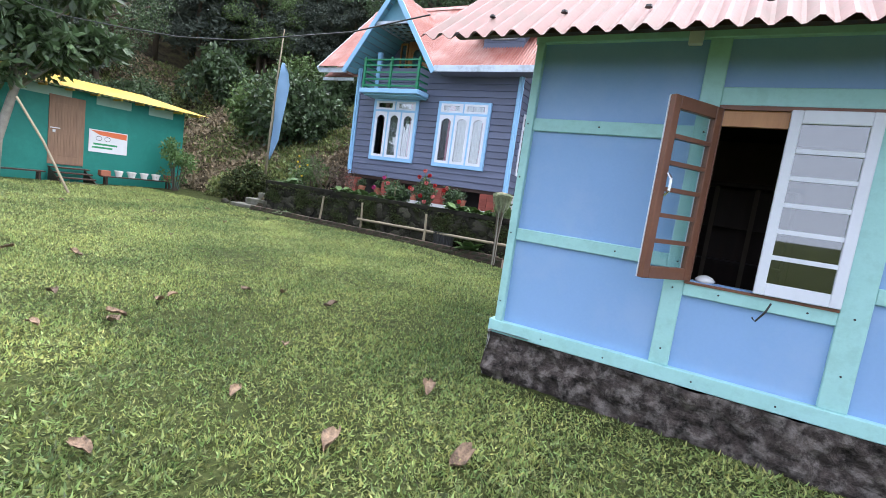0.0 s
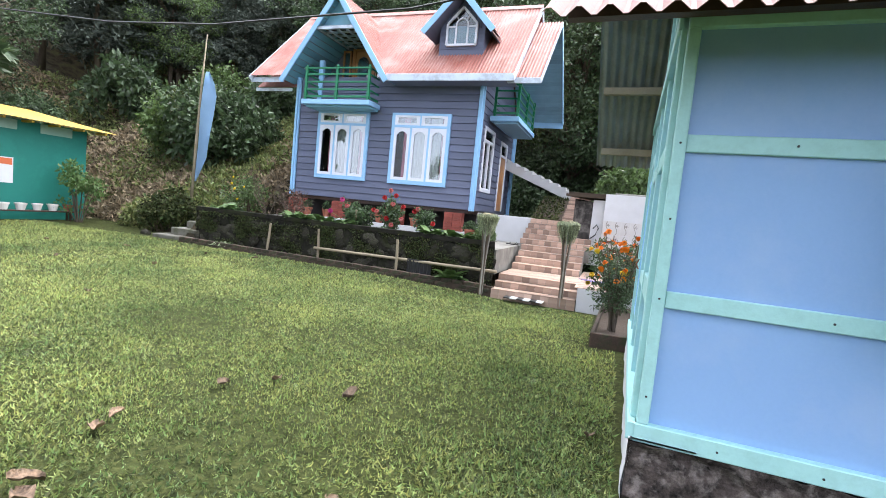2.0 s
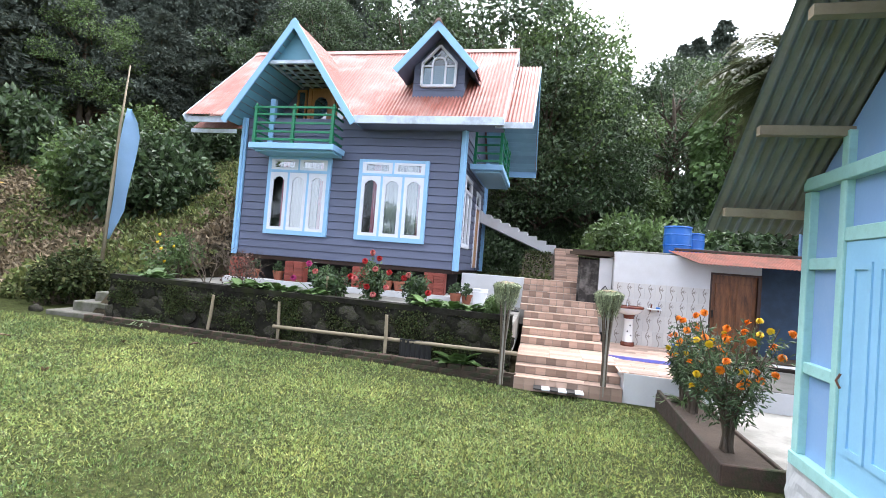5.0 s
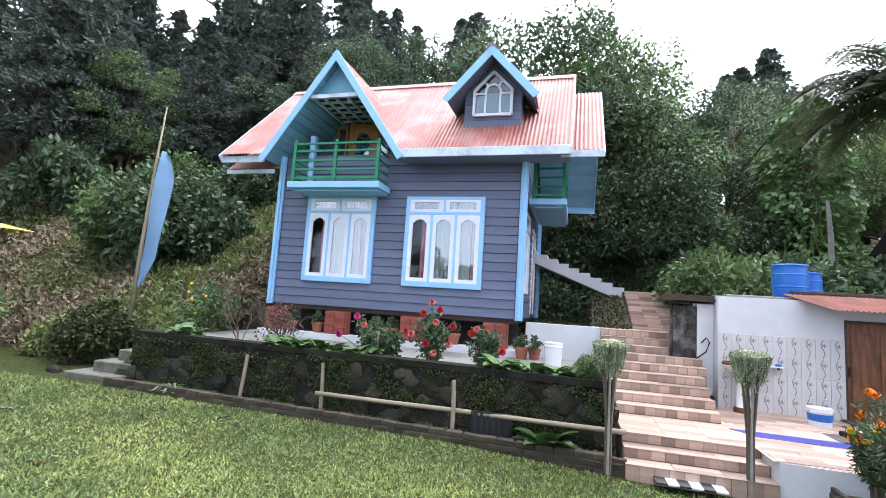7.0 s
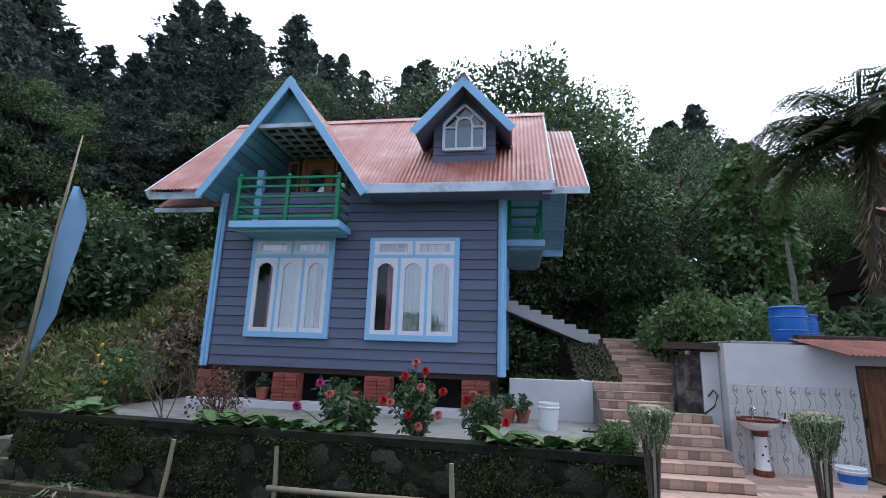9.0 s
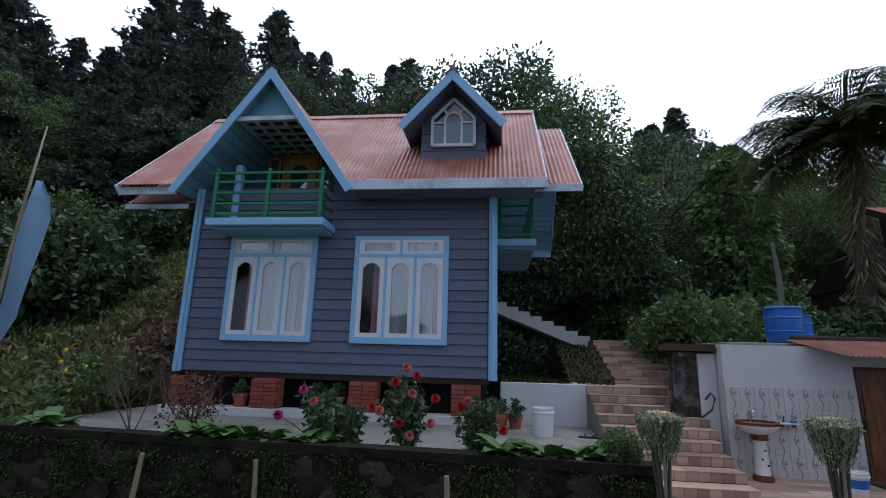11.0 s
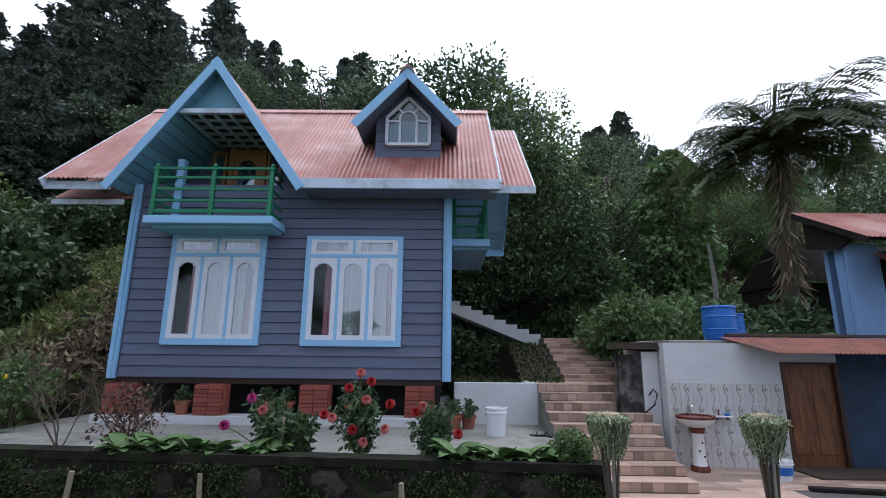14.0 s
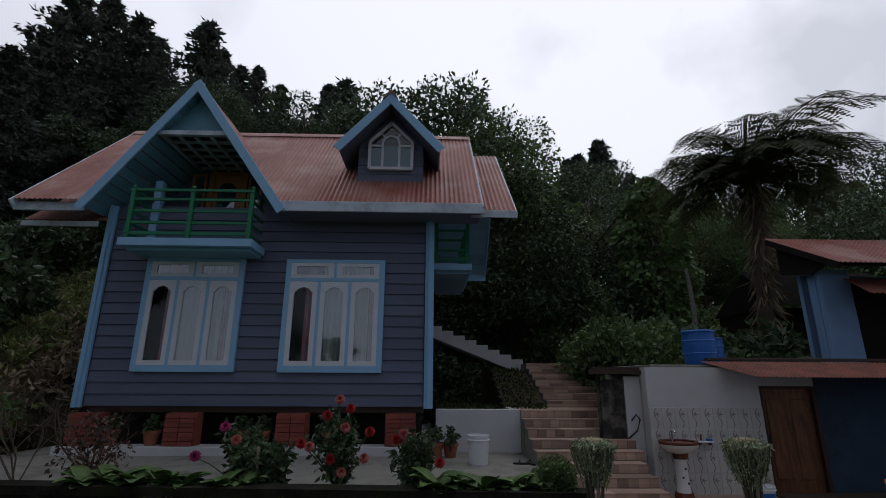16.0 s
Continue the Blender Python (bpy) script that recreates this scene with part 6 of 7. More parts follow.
def broadleaf(seed, h, label, material, leaf=0.3, n=20, per=170, wide=0.42, trunk_mat=None):
    rn = random.Random(seed)
    t = thing("tree", label, "tree", group="broadleaved trees")
    trunk = M().tube([(0, 0, -0.5), (0.05 * h * 0.1, 0, h * 0.25), (rn.uniform(-0.3, 0.3), rn.uniform(-0.3, 0.3), h * 0.6), (0, 0, h * 0.85)], [h * 0.026, h * 0.02, h * 0.013, h * 0.004], 8)
    cs, rs = [], []
    for k in range(n):
        a, f = rn.uniform(0, 6.28), rn.uniform(0.28, 0.95)
        r = h * wide * (1.1 - abs(f - 0.55) * 1.3) * rn.uniform(0.45, 1.0)
        c = (r * math.cos(a), r * math.sin(a), h * f)
        cs.append(c)
        rs.append(h * rn.uniform(0.07, 0.13))
        if k % 2 == 0:
            trunk.tube([(0, 0, c[2] * 0.7), (c[0] * 0.5, c[1] * 0.5, c[2] * 0.84), c], [h * 0.01, h * 0.006, h * 0.002], 5)
    part("trunk", trunk, trunk_mat or bark, t, smooth=True)
    p, o = clumps(cs, rs, per, 0.75)
    part("crown", leaf_cloud("crown", p, leaf, material, 0.35, 0.5, o * 0.9), material, t)
    return t


def conifer(seed, h, label):
    """A broad shaggy conifer: tiers of drooping sprays on a tall bare stem."""
    rn = random.Random(seed)
    t = thing("conifer", label, "tree", group="conifers on the hill")
    lean = rn.uniform(-0.4, 0.4)
    part("trunk", M().tube([(0, 0, -1), (lean, 0, h * 0.5), (0, 0, h * 0.97)], [h * 0.018, h * 0.012, h * 0.002], 7), bark, t, smooth=True)
    p, o = [], []
    z = h * rn.uniform(0.2, 0.3)
    while z < h * 0.99:
        d = h - z
        reach = min(0.62 * d ** 0.8, 2.5 + 0.05 * d) * rn.uniform(0.6, 1.15) + 0.1
        for k in range(rn.randint(5, 8)):
            a = rn.uniform(0, 6.28)
            ln = reach * rn.uniform(0.55, 1.12)
            for tuft in np.linspace(0.3, 1.0, max(2, int(ln * 2.2))):
                m = 17
                c = np.array([math.cos(a) * tuft * ln, math.sin(a) * tuft * ln, z + 0.3 * ln * tuft - 0.4 * ln * tuft * tuft])
                p.append(c + rng.normal(size=(m, 3)) * np.array([0.17, 0.17, 0.13]) * (0.5 + 0.3 * ln))
                o.append(np.tile([math.cos(a), math.sin(a), 0.1], (m, 1)))
        z += (0.32 + 0.025 * d) * rn.uniform(0.8, 1.3)
    part("crown", leaf_cloud("crown", np.concatenate(p), 0.4, leaf_conifer, 0.35, 0.42, np.concatenate(o) * 0.8), leaf_conifer, t)
    return t


def bush(name, label, seed, w, h, material, leaf, n=16, per=130, category="shrub", group=""):
    rn = random.Random(seed)
    t = thing(name, label, category, group=group)
    cs = [(rn.uniform(-w, w) * 0.7, rn.uniform(-w, w) * 0.7, h * rn.uniform(0.2, 0.8)) for _ in range(n)]
    cs = [(x, y, z * (1.1 - 0.5 * (x * x + y * y) / (w * w))) for x, y, z in cs]
    stems = M()
    for c in cs[:8]:
        stems.tube([(c[0] * 0.15, c[1] * 0.15, -0.1), (c[0] * 0.6, c[1] * 0.6, c[2] * 0.6), c], [0.025 * w + 0.006, 0.018 * w + 0.004, 0.004], 5)
    part("stem", stems, bark, t)
    p, o = clumps(cs, [w * rn.uniform(0.28, 0.45) for _ in cs], per, min(1.0, h / w * 0.7 + 0.2))
    part("leaves", leaf_cloud("leaves", p, leaf, material, 0.4, 0.55, o * 0.8), material, t)
    return t


def cap_to_view(x, y, s):
    """Caps a conifer's height by its bearing from the camera, to fit the skyline in view."""
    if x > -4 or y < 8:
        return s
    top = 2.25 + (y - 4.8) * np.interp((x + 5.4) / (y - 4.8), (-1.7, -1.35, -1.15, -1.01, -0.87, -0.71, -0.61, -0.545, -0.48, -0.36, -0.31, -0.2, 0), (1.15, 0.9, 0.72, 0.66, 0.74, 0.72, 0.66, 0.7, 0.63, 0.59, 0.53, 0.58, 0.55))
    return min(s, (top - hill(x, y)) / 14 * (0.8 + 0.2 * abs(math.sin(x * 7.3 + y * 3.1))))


# forest on the hill
con = [conifer(k, 14, "tall dark conifer standing on the misty hill") for k in range(4)]
rn = random.Random(21)
first = True
spots = []
for k in range(130):
    x = rn.uniform(-44, 36)
    y = rn.uniform(29, 52)
    if x < -22:
        y = rn.uniform(20, 48)
    if x > -5:
        y += 16
    if any((x - a) ** 2 + (y - b) ** 2 < 10 for a, b in spots):
        continue
    spots.append((x, y))
for k in range(34):
    spots.append((rn.uniform(-40, -25), rn.uniform(6, 34)) if k % 2 else (rn.uniform(-27, -9), rn.uniform(27, 36)))
for k, (x, y) in enumerate(spots):
    s = rn.uniform(0.8, 1.2) * (0.6 if x > -5 else 1.0)
    s = cap_to_view(x, y, s)
    if k >= 4 and s < 0.3:
        continue
    s = max(s, 0.35)
    src = con[k % 4]
    m = (x, y, hill(x, y) - 0.3, s, rn.uniform(0, 360))
    if k < 4:
        src.matrix_basis = pose(m[0], m[1], m[2], 0, 0, m[4]) @ Matrix.Diagonal((s, s, s, 1))
    else:
        c = copy_thing(src, pose(m[0], m[1], m[2], 0, 0, m[4]))
        c.scale = (s * 1.05, s * 1.05, s)
con_line = [(-30, 20, 1.0), (-27, 22, 1.1), (-24.5, 24, 1.05), (-22, 25.5, 1.15), (-19.5, 27, 1.1), (-17, 27, 1.0), (-33, 14, 1.0), (-31, 10, 1.0), (-34, 6, 1.1), (-30, 3, 0.9), (6.6, 43, 0.8), (8.2, 45, 0.92), (9.4, 43, 1.0), (10.8, 46, 0.9), (12.4, 44, 0.75), (14, 46, 0.7)]
con_line += [(20.5, 33, 0.75), (22.7, 33.5, 0.68), (24.6, 32, 0.78), (27, 31, 0.7), (18.2, 36, 0.6)]
# tall ones sized to fit the skyline in the camera's view: bearing, steepness of the line to the top, distance
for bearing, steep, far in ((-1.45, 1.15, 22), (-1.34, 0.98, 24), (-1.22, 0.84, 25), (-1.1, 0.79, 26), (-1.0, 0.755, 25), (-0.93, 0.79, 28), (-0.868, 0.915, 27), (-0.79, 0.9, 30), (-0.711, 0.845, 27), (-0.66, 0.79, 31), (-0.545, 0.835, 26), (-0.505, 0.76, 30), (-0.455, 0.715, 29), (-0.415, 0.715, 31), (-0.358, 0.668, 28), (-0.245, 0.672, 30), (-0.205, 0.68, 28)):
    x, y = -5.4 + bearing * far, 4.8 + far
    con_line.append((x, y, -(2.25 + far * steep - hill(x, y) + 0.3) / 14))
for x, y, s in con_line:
    s = -s if s < 0 else max(0.35, cap_to_view(x, y, s))
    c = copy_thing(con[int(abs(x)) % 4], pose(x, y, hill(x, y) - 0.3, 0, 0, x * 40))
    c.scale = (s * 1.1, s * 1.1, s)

# broadleaved trees behind and beside the house
bl = [broadleaf(31, 10, "broad leafy tree behind the house", leaf_dark, 0.19, 60, 290), broadleaf(32, 10, "broad leafy tree on the bank", leaf_mid, 0.18, 60, 300), broadleaf(33, 10, "large-leaved tree on the bank", leaf_dark, 0.26, 46, 240)]
bspots = [(-5.2, 25, 1.22, 0), (-3.2, 24, 1.02, 1), (-1.7, 22, 0.66, 2), (-3.6, 22.5, 0.9, 0), (-8, 27, 1.0, 2), (-11.5, 27.5, 1.0, 0), (14.5, 24, 0.8, 2), (17, 22, 0.9, 1), (19, 26, 1.0, 0), (9.5, 30, 0.62, 1), (12.5, 29, 0.66, 1), (7.2, 31, 0.5, 1), (-30, 14, 0.8, 0), (-33, 9, 0.85, 2), (-27, 22.5, 0.7, 1), (-21, 26.5, 0.7, 2), (-16, 26, 0.7, 0), (9, 33, 0.55, 1), (11.5, 27, 0.6, 1), (-1.8, 27, 0.75, 0), (-14, -22, 0.6, 0), (-19.5, -24, 0.8, 2), (7.6, 34, 0.8, 1), (10.3, 33, 0.85, 1), (13, 31, 0.85, 1), (15.6, 31, 0.9, 0), (18.2, 30, 0.85, 2), (21, 31, 0.9, 1), (23.5, 28, 0.95, 0), (5.6, 36, 0.85, 1), (26, 26, 0.9, 2), (2.3, 27, 0.8, 0)]
used = set()
for x, y, s, k in bspots:
    z = hill(x, y) - 0.4
    if k not in used:
        used.add(k)
        bl[k].matrix_basis = pose(x, y, z, 0, 0, x * 33) @ Matrix.Diagonal((s, s, s, 1))
    else:
        copy_thing(bl[k], pose(x, y, z, 0, 0, x * 33)).scale = (s, s, s)

# shrubs that clothe the bank
bu = [bush("shrub", "dense climbing shrub on the bank", 51, 1.5, 2.0, leaf_dark, 0.17, 24, 280, group="bank shrubs"), bush("shrub", "leafy green shrub on the bank", 52, 1.5, 1.8, leaf_mid, 0.16, 24, 280, group="bank shrubs"), bush("shrub", "large-leaved shrub on the bank", 53, 1.4, 1.7, leaf_dark, 0.22, 22, 200, group="bank shrubs")]
sspots = [(-4.4, 20.2), (-3.2, 20.6), (-1.8, 19.6), (-0.5, 18.6), (0.6, 17.4), (1.6, 18.8), (-0.6, 16.6), (0.5, 16.0), (2.2, 16.9), (-2.6, 21.8), (-1, 21.2), (1.2, 20.6), (2.8, 21), (4.4, 22.4), (6, 21.5), (7.6, 21), (5.5, 24.5), (8, 23.5), (10, 20), (9, 17.5), (11.5, 18), (-5.6, 21), (-7.5, 21), (-10, 21), (-12, 20.5), (-0.9, 15.6), (1.4, 15.4), (3, 24.5), (0.2, 23.5), (-3, 24), (-6, 23.4), (3.0, 18.2), (4.0, 18.0), (3.4, 19.6), (2.4, 20), (5, 20.5)]
sspots += [(-18.2, 17, 1.4), (-19.8, 17.4, 1.3), (-17, 17.6, 1.1), (-25, 11, 0.9), (-25.5, 8, 1.0), (-26, 5, 1.0), (-15, 22.5, 1.2), (-13, 21, 1.2), (-26, 19, 1.4), (-29, 9, 1.4), (-23, 22, 1.3), (-19.5, 22.5, 1.2), (-27, 14.5, 1.1), (-17, 24, 1.3)]
used = set()
for k, q in enumerate(sspots):
    x, y = q[:2]
    s = q[2] if len(q) > 2 else rn.uniform(0.75, 1.2)
    z = hill(x, y) - 0.15
    if -2.9 < x < 3 and 15.2 < y < 19.5:
        z = max(z, 1.7)
    i = k % 3
    if i not in used:
        used.add(i)
        bu[i].matrix_basis = pose(x, y, z, 0, 0, k * 47) @ Matrix.Diagonal((s, s, s, 1))
    else:
        copy_thing(bu[i], pose(x, y, z, 0, 0, k * 47)).scale = (s, s, s * rn.uniform(0.8, 1.25))

# dead trunk wholly grown over with creeper
iv = thing("creeper_column", "tall dead trunk smothered in dark green creeper", "tree", (4.0, 24, 4.2))
part("trunk", M().tube([(4.0, 24, 3.5), (4.05, 24, 8), (4.2, 24, 10.4)], [0.5, 0.4, 0.2], 8), bark, iv)
nz = 5200
z = rng.uniform(0, 1, nz)
a = rng.uniform(0, 6.283, nz)
r = 1.25 * np.clip(1.12 - z ** 5, 0.2, 1) * (1 + 0.16 * np.sin(a * 3 + z * 9) + 0.1 * np.sin(z * 23)) * rng.uniform(0.85, 1.05, nz)
q = np.stack([4.05 + r * np.cos(a), 24 + r * np.sin(a), 3.9 + z * 6.9], 1)
part("creeper", leaf_cloud("creeper", q, 0.27, leaf_bright, 0.9, 0.75, np.stack([np.cos(a), np.sin(a), 0 * a], 1) * 0.9, 0.5), leaf_bright, iv)


# tree fern
def frond(m, a, length, rise, fall, at):
    """A long arching frond: a stalk with a double row of pinnae, each one cut into small lobes."""
    n = 50
    pts = []
    for i in range(n + 1):
        s = i / n
        r = length * (s - 0.14 * s * s)
        pts.append(Vector((at[0] + r * math.cos(a), at[1] + r * math.sin(a), at[2] + length * (rise * s - fall * s ** 2.2))))
    side = Vector((-math.sin(a), math.cos(a), 0))
    m.tube(pts[::10], [0.022, 0.018, 0.014, 0.01, 0.006, 0.003], 4)
    for i in range(3, n):
        s = i / n
        w = (length * 0.15 * math.sin(min(1, s * 1.15) * math.pi * 0.88) ** 0.8 + 0.04) * rn.uniform(0.75, 1.15)
        d = (pts[i + 1] - pts[i - 1]).normalized()
        for sg in (-1, 1):
            tip = side * sg * w + d * w * rn.uniform(0.25, 0.75) + Vector((0, 0, -rn.uniform(0.1, 0.6) * w))
            for j in range(7):
                f0, f1 = j / 7, (j + 0.75) / 7
                b0, b1 = pts[i] + tip * f0, pts[i] + tip * f1
                lobe = d * (length / n) * (1.25 - 0.7 * f0)
                m.add([b0, b1, b0.lerp(b1, 0.8) + lobe, b0.lerp(b1, 0.8) - lobe * 0.9], [(0, 1, 2), (0, 3, 1)])


fern = thing("tree_fern", "tall tree fern with wide arching fronds", "tree fern", (3.5, 17, 2.2))
part("trunk", M().tube([(3.3, 17, 1.6), (3.4, 17, 4), (3.6, 17, 6.2), (3.7, 17, 7.8)], [0.22, 0.19, 0.16, 0.15], 10), bark, fern, smooth=True)
nd = 420
s = rng.uniform(0, 1, nd)
a = rng.uniform(0, 6.283, nd)
q = np.stack([3.35 + 0.35 * s + 0.15 * np.cos(a), 17 + 0.15 * np.sin(a), 2.8 + 4.8 * s], 1)
part("old_fronds", leaf_cloud("old_fronds", q, 0.55, litter, 1.5, 0.07, np.stack([np.cos(a), np.sin(a), 0 * a], 1) * 0.55, 0.5), litter, fern, "hanging dry frond stalks")
fern_leaf = mat("fern_frond", (0.085, 0.1, 0.045), (0.045, 0.055, 0.022), 3, 20, 0.6, 0.0, random=0.4, trans=0.3)
for k in range(80):
    m = M()
    rise, fall = ((0.05, 0.35), (0.25, 0.5), (0.42, 0.6), (0.58, 0.62), (0.75, 0.66), (0.32, 0.42))[k % 6]
    frond(m, k * 2.4 + rn.uniform(-0.15, 0.15), rn.uniform(2.4, 3.9), rise + rn.uniform(-0.12, 0.12), fall + rn.uniform(-0.12, 0.12), (3.72 + rn.uniform(-0.12, 0.12), 17 + rn.uniform(-0.1, 0.1), 8.0 + rn.uniform(-0.2, 0.4)))
    me = bpy.data.meshes.new("frond")
    me.from_pydata(m.v, [], m.f)
    part("frond", me, fern_leaf, fern)

# near tree with large leaves at the lawn's edge
nt = thing("tree", "pale-barked tree with large glossy leaves", "tree", (-17.0, 5.9, 0.1))
tm = M().tube([(-17.0, 5.6, 0.0), (-16.95, 5.68, 1.3), (-16.75, 5.9, 2.5), (-16.5, 6.1, 3.5)], [0.16, 0.12, 0.1, 0.06], 9)
cs = []
for k in range(16):
    a, rr = rn.uniform(0, 6.28), rn.uniform(0.4, 1.9)
    c = (-16.6 + rr * math.cos(a), 6.2 + rr * math.sin(a), rn.uniform(3.2, 6.1))
    cs.append(c)
    tm.tube([(-16.75, 5.9, 2.6), ((c[0] - 16.7) / 2, (c[1] + 6.2) / 2, c[2] * 0.75 + 0.5), c], [0.05, 0.03, 0.01], 6)
part("trunk", tm, pale_bark, nt, smooth=True)
p, o = clumps(cs, [rn.uniform(0.55, 0.9) for _ in cs], 300, 0.8, 0.3)
part("crown", leaf_cloud("crown", p, 0.32, leaf_dark, 0.6, 0.5, o * 0.8), leaf_dark, nt)

# stump smothered in ferns and ivy near the stone steps
sp = bush("shrub", "dark stump smothered in ferns and ivy", 61, 1.0, 1.5, moss_leaf, 0.13, 24, 220)
sp.matrix_basis = pose(-14.6, 11.9, 0.2) @ Matrix.Scale(0.92, 4)
part("stump", M().tube([(-0.4, -0.35, -0.1), (-0.15, -0.2, 0.6), (0.05, 0, 1.2)], [0.3, 0.2, 0.16], 8), bark, sp, "dark leaning stump").matrix_parent_inverse = Matrix()
sp2 = bush("shrub", "dark low shrub at the foot of the bank", 62, 0.9, 0.8, bank_leaf, 0.16, 14, 120)
sp2.matrix_basis = pose(-15.9, 12.3, 0.2)
sb = bush("shrub", "upright potted shrub beside the shed", 63, 0.42, 1.5, leaf_bright, 0.1, 16, 60)
sb.matrix_basis = pose(-17.3, 10.9, 0.3) @ Matrix.Scale(1.35, 4)

# leaf litter and low growth over the bank, in tussocks with bare gaps
n = 11500
x, y = rng.uniform(-36, -11.5, n), rng.uniform(3.0, 32, n)
keep = ~((x > -12.6) & (y < 19.5)) & ((y > 12.3) | (x < -21.8)) & (rng.random(n) < np.where((x > -24) & (y < 26), 1, 0.45))
x, y = x[keep], y[keep]
wide = rng.uniform(0.1, 0.32, len(x))
dry = np.array([noise.noise((a * 0.35, b * 0.35, 9)) for a, b in zip(x, y)]) + rng.normal(size=len(x)) * 0.22 - 0.035 * (y - 17.5) > -0.02
for name, chosen, material, text, category in (("leaf_litter", dry, litter, "brown withered weeds over the bank", "leaf litter"), ("bank_growth", ~dry, bank_leaf, "low green growth over the bank", "undergrowth")):
    m = 24
    u = rng.normal(size=(chosen.sum(), m, 2)) * wide[chosen][:, None, None]
    bx, by = (x[chosen][:, None] + u[..., 0]).ravel(), (y[chosen][:, None] + u[..., 1]).ravel()
    dome = (wide[chosen][:, None] * 1.5 * np.exp(-(u ** 2).sum(2) / (1.5 * wide[chosen][:, None] ** 2)) * rng.uniform(0.2, 1.0, (chosen.sum(), m))).ravel()
    q = np.stack([bx, by, np.array([hill(a, b) for a, b in zip(bx, by)]) + 0.02 + dome], 1)
    tagged(part(name, leaf_cloud(name, q, 0.21, material, -0.25, 0.4), material), text, category, kind="stuff")
n = 16000
x, y = rng.uniform(-8, 12, n), rng.uniform(17.5, 30, n)
z = np.array([hill(a, b) for a, b in zip(x, y)]) + rng.uniform(0.0, 0.3, n)
tagged(part("bank_growth", leaf_cloud("bank_growth", np.stack([x, y, z], 1), 0.26, leaf_dark, -0.4, 0.5), leaf_dark), "dark green undergrowth behind the house", "undergrowth", kind="stuff")

n = 5200
x, y = rng.uniform(-5.15, -3.1, n), rng.uniform(14.1, 19.3, n)
z = np.where(x > -3.85, np.clip(1.73 + (y - 14.83) * 0.35, 1.66, 2.4), 1.6) + rng.uniform(0, 0.06, n)
tagged(part("bank_growth", leaf_cloud("bank_growth", np.stack([x, y, z], 1), 0.1, moss_leaf, -0.3, 0.4), moss_leaf), "dark weeds on the earth beside the upper steps", "undergrowth", kind="stuff")


# small garden plants
def rosette(name, label, category, n, length, width, material, seed, arch=0.6, group=""):
    """Broad arching leaves from one root; built at the origin."""
    rr = random.Random(seed)
    t = thing(name, label, category, group=group)
    for k in range(n):
        a, ln, lift = k * 2.4 + rr.uniform(-0.3, 0.3), length * rr.uniform(0.65, 1.1), rr.uniform(0.5, 1.1)
        cols = []
        for i in range(7):
            s = i / 6
            r = ln * s * (0.85 + 0.1 * s)
            zc = ln * (lift * s - arch * 1.25 * s * s)
            w = width * math.sin(math.pi * min(0.97, 0.12 + 0.85 * s)) ** 0.8
            c, sd = Vector((math.cos(a) * r, math.sin(a) * r, max(zc, 0.01))), Vector((-math.sin(a), math.cos(a), 0))
            cols.append([c - sd * w + Vector((0, 0, 0.22 * w)), c - sd * w * 0.5, c, c + sd * w * 0.5, c + sd * w + Vector((0, 0, 0.22 * w))])
        part("leaf", M().sheet(cols, 0.002), material, t, smooth=True)
    return t


cab = rosette("leafy_plant", "broad-leaved garden plant on the terrace edge", "plant", 15, 0.3, 0.095, leaf_bright, 71, 0.42, group="terrace plants")
cab.matrix_basis = pose(-9.0, 10.45, 1.13)
for k, (x, y, s) in enumerate(((-8.75, 10.62, 1.0), (-8.5, 10.58, 1.1), (-8.2, 10.6, 1.05), (-7.95, 10.55, 0.9), (-7.55, 10.5, 0.85), (-7.3, 10.55, 0.8), (-5.25, 10.36, 1.1), (-5.0, 10.4, 0.9), (-4.75, 10.35, 1.0), (-4.5, 10.38, 0.9), (-4.3, 10.32, 0.8), (-11.2, 10.8, 1.2), (-10.9, 10.75, 1.0))):
    copy_thing(cab, pose(x, y - 0.1, 1.13, 0, 0, k * 61)).scale = (s, s, s)
big = rosette("cabbage", "large green cabbage plant in the flower strip", "plant", 18, 0.46, 0.12, leaf_bright, 72, 0.35)
big.matrix_basis = pose(-4.55, 9.88, 0.26)
spd = rosette("spider_plant", "striped spider plant at the foot of the wall", "plant", 34, 0.42, 0.014, mat("striped_leaf", (0.24, 0.3, 0.16), (0.1, 0.17, 0.05), 8, 30, 0.5, 0.0, trans=0.2), 73, 0.8)
spd.matrix_basis = pose(-10.85, 10.25, 0.26)
sp3 = rosette("spider_plant", "green strap-leaved plant in the flower bed", "plant", 26, 0.4, 0.014, leaf_mid, 75, 0.7)
sp3.matrix_basis = pose(-1.35, 9.2, 0.29)
box = bush("box_ball", "clipped round box shrub on the terrace edge", 74, 0.22, 0.36, leaf_mid, 0.03, 40, 260, category="shrub")
box.matrix_basis = pose(-4.02, 10.22, 1.1)
moss = bush("moss_mound", "mossy mound at the end of the wall", 79, 0.24, 0.2, leaf_bright, 0.03, 26, 120, category="plant")
moss.matrix_basis = pose(-11.7, 10.85, 1.0)


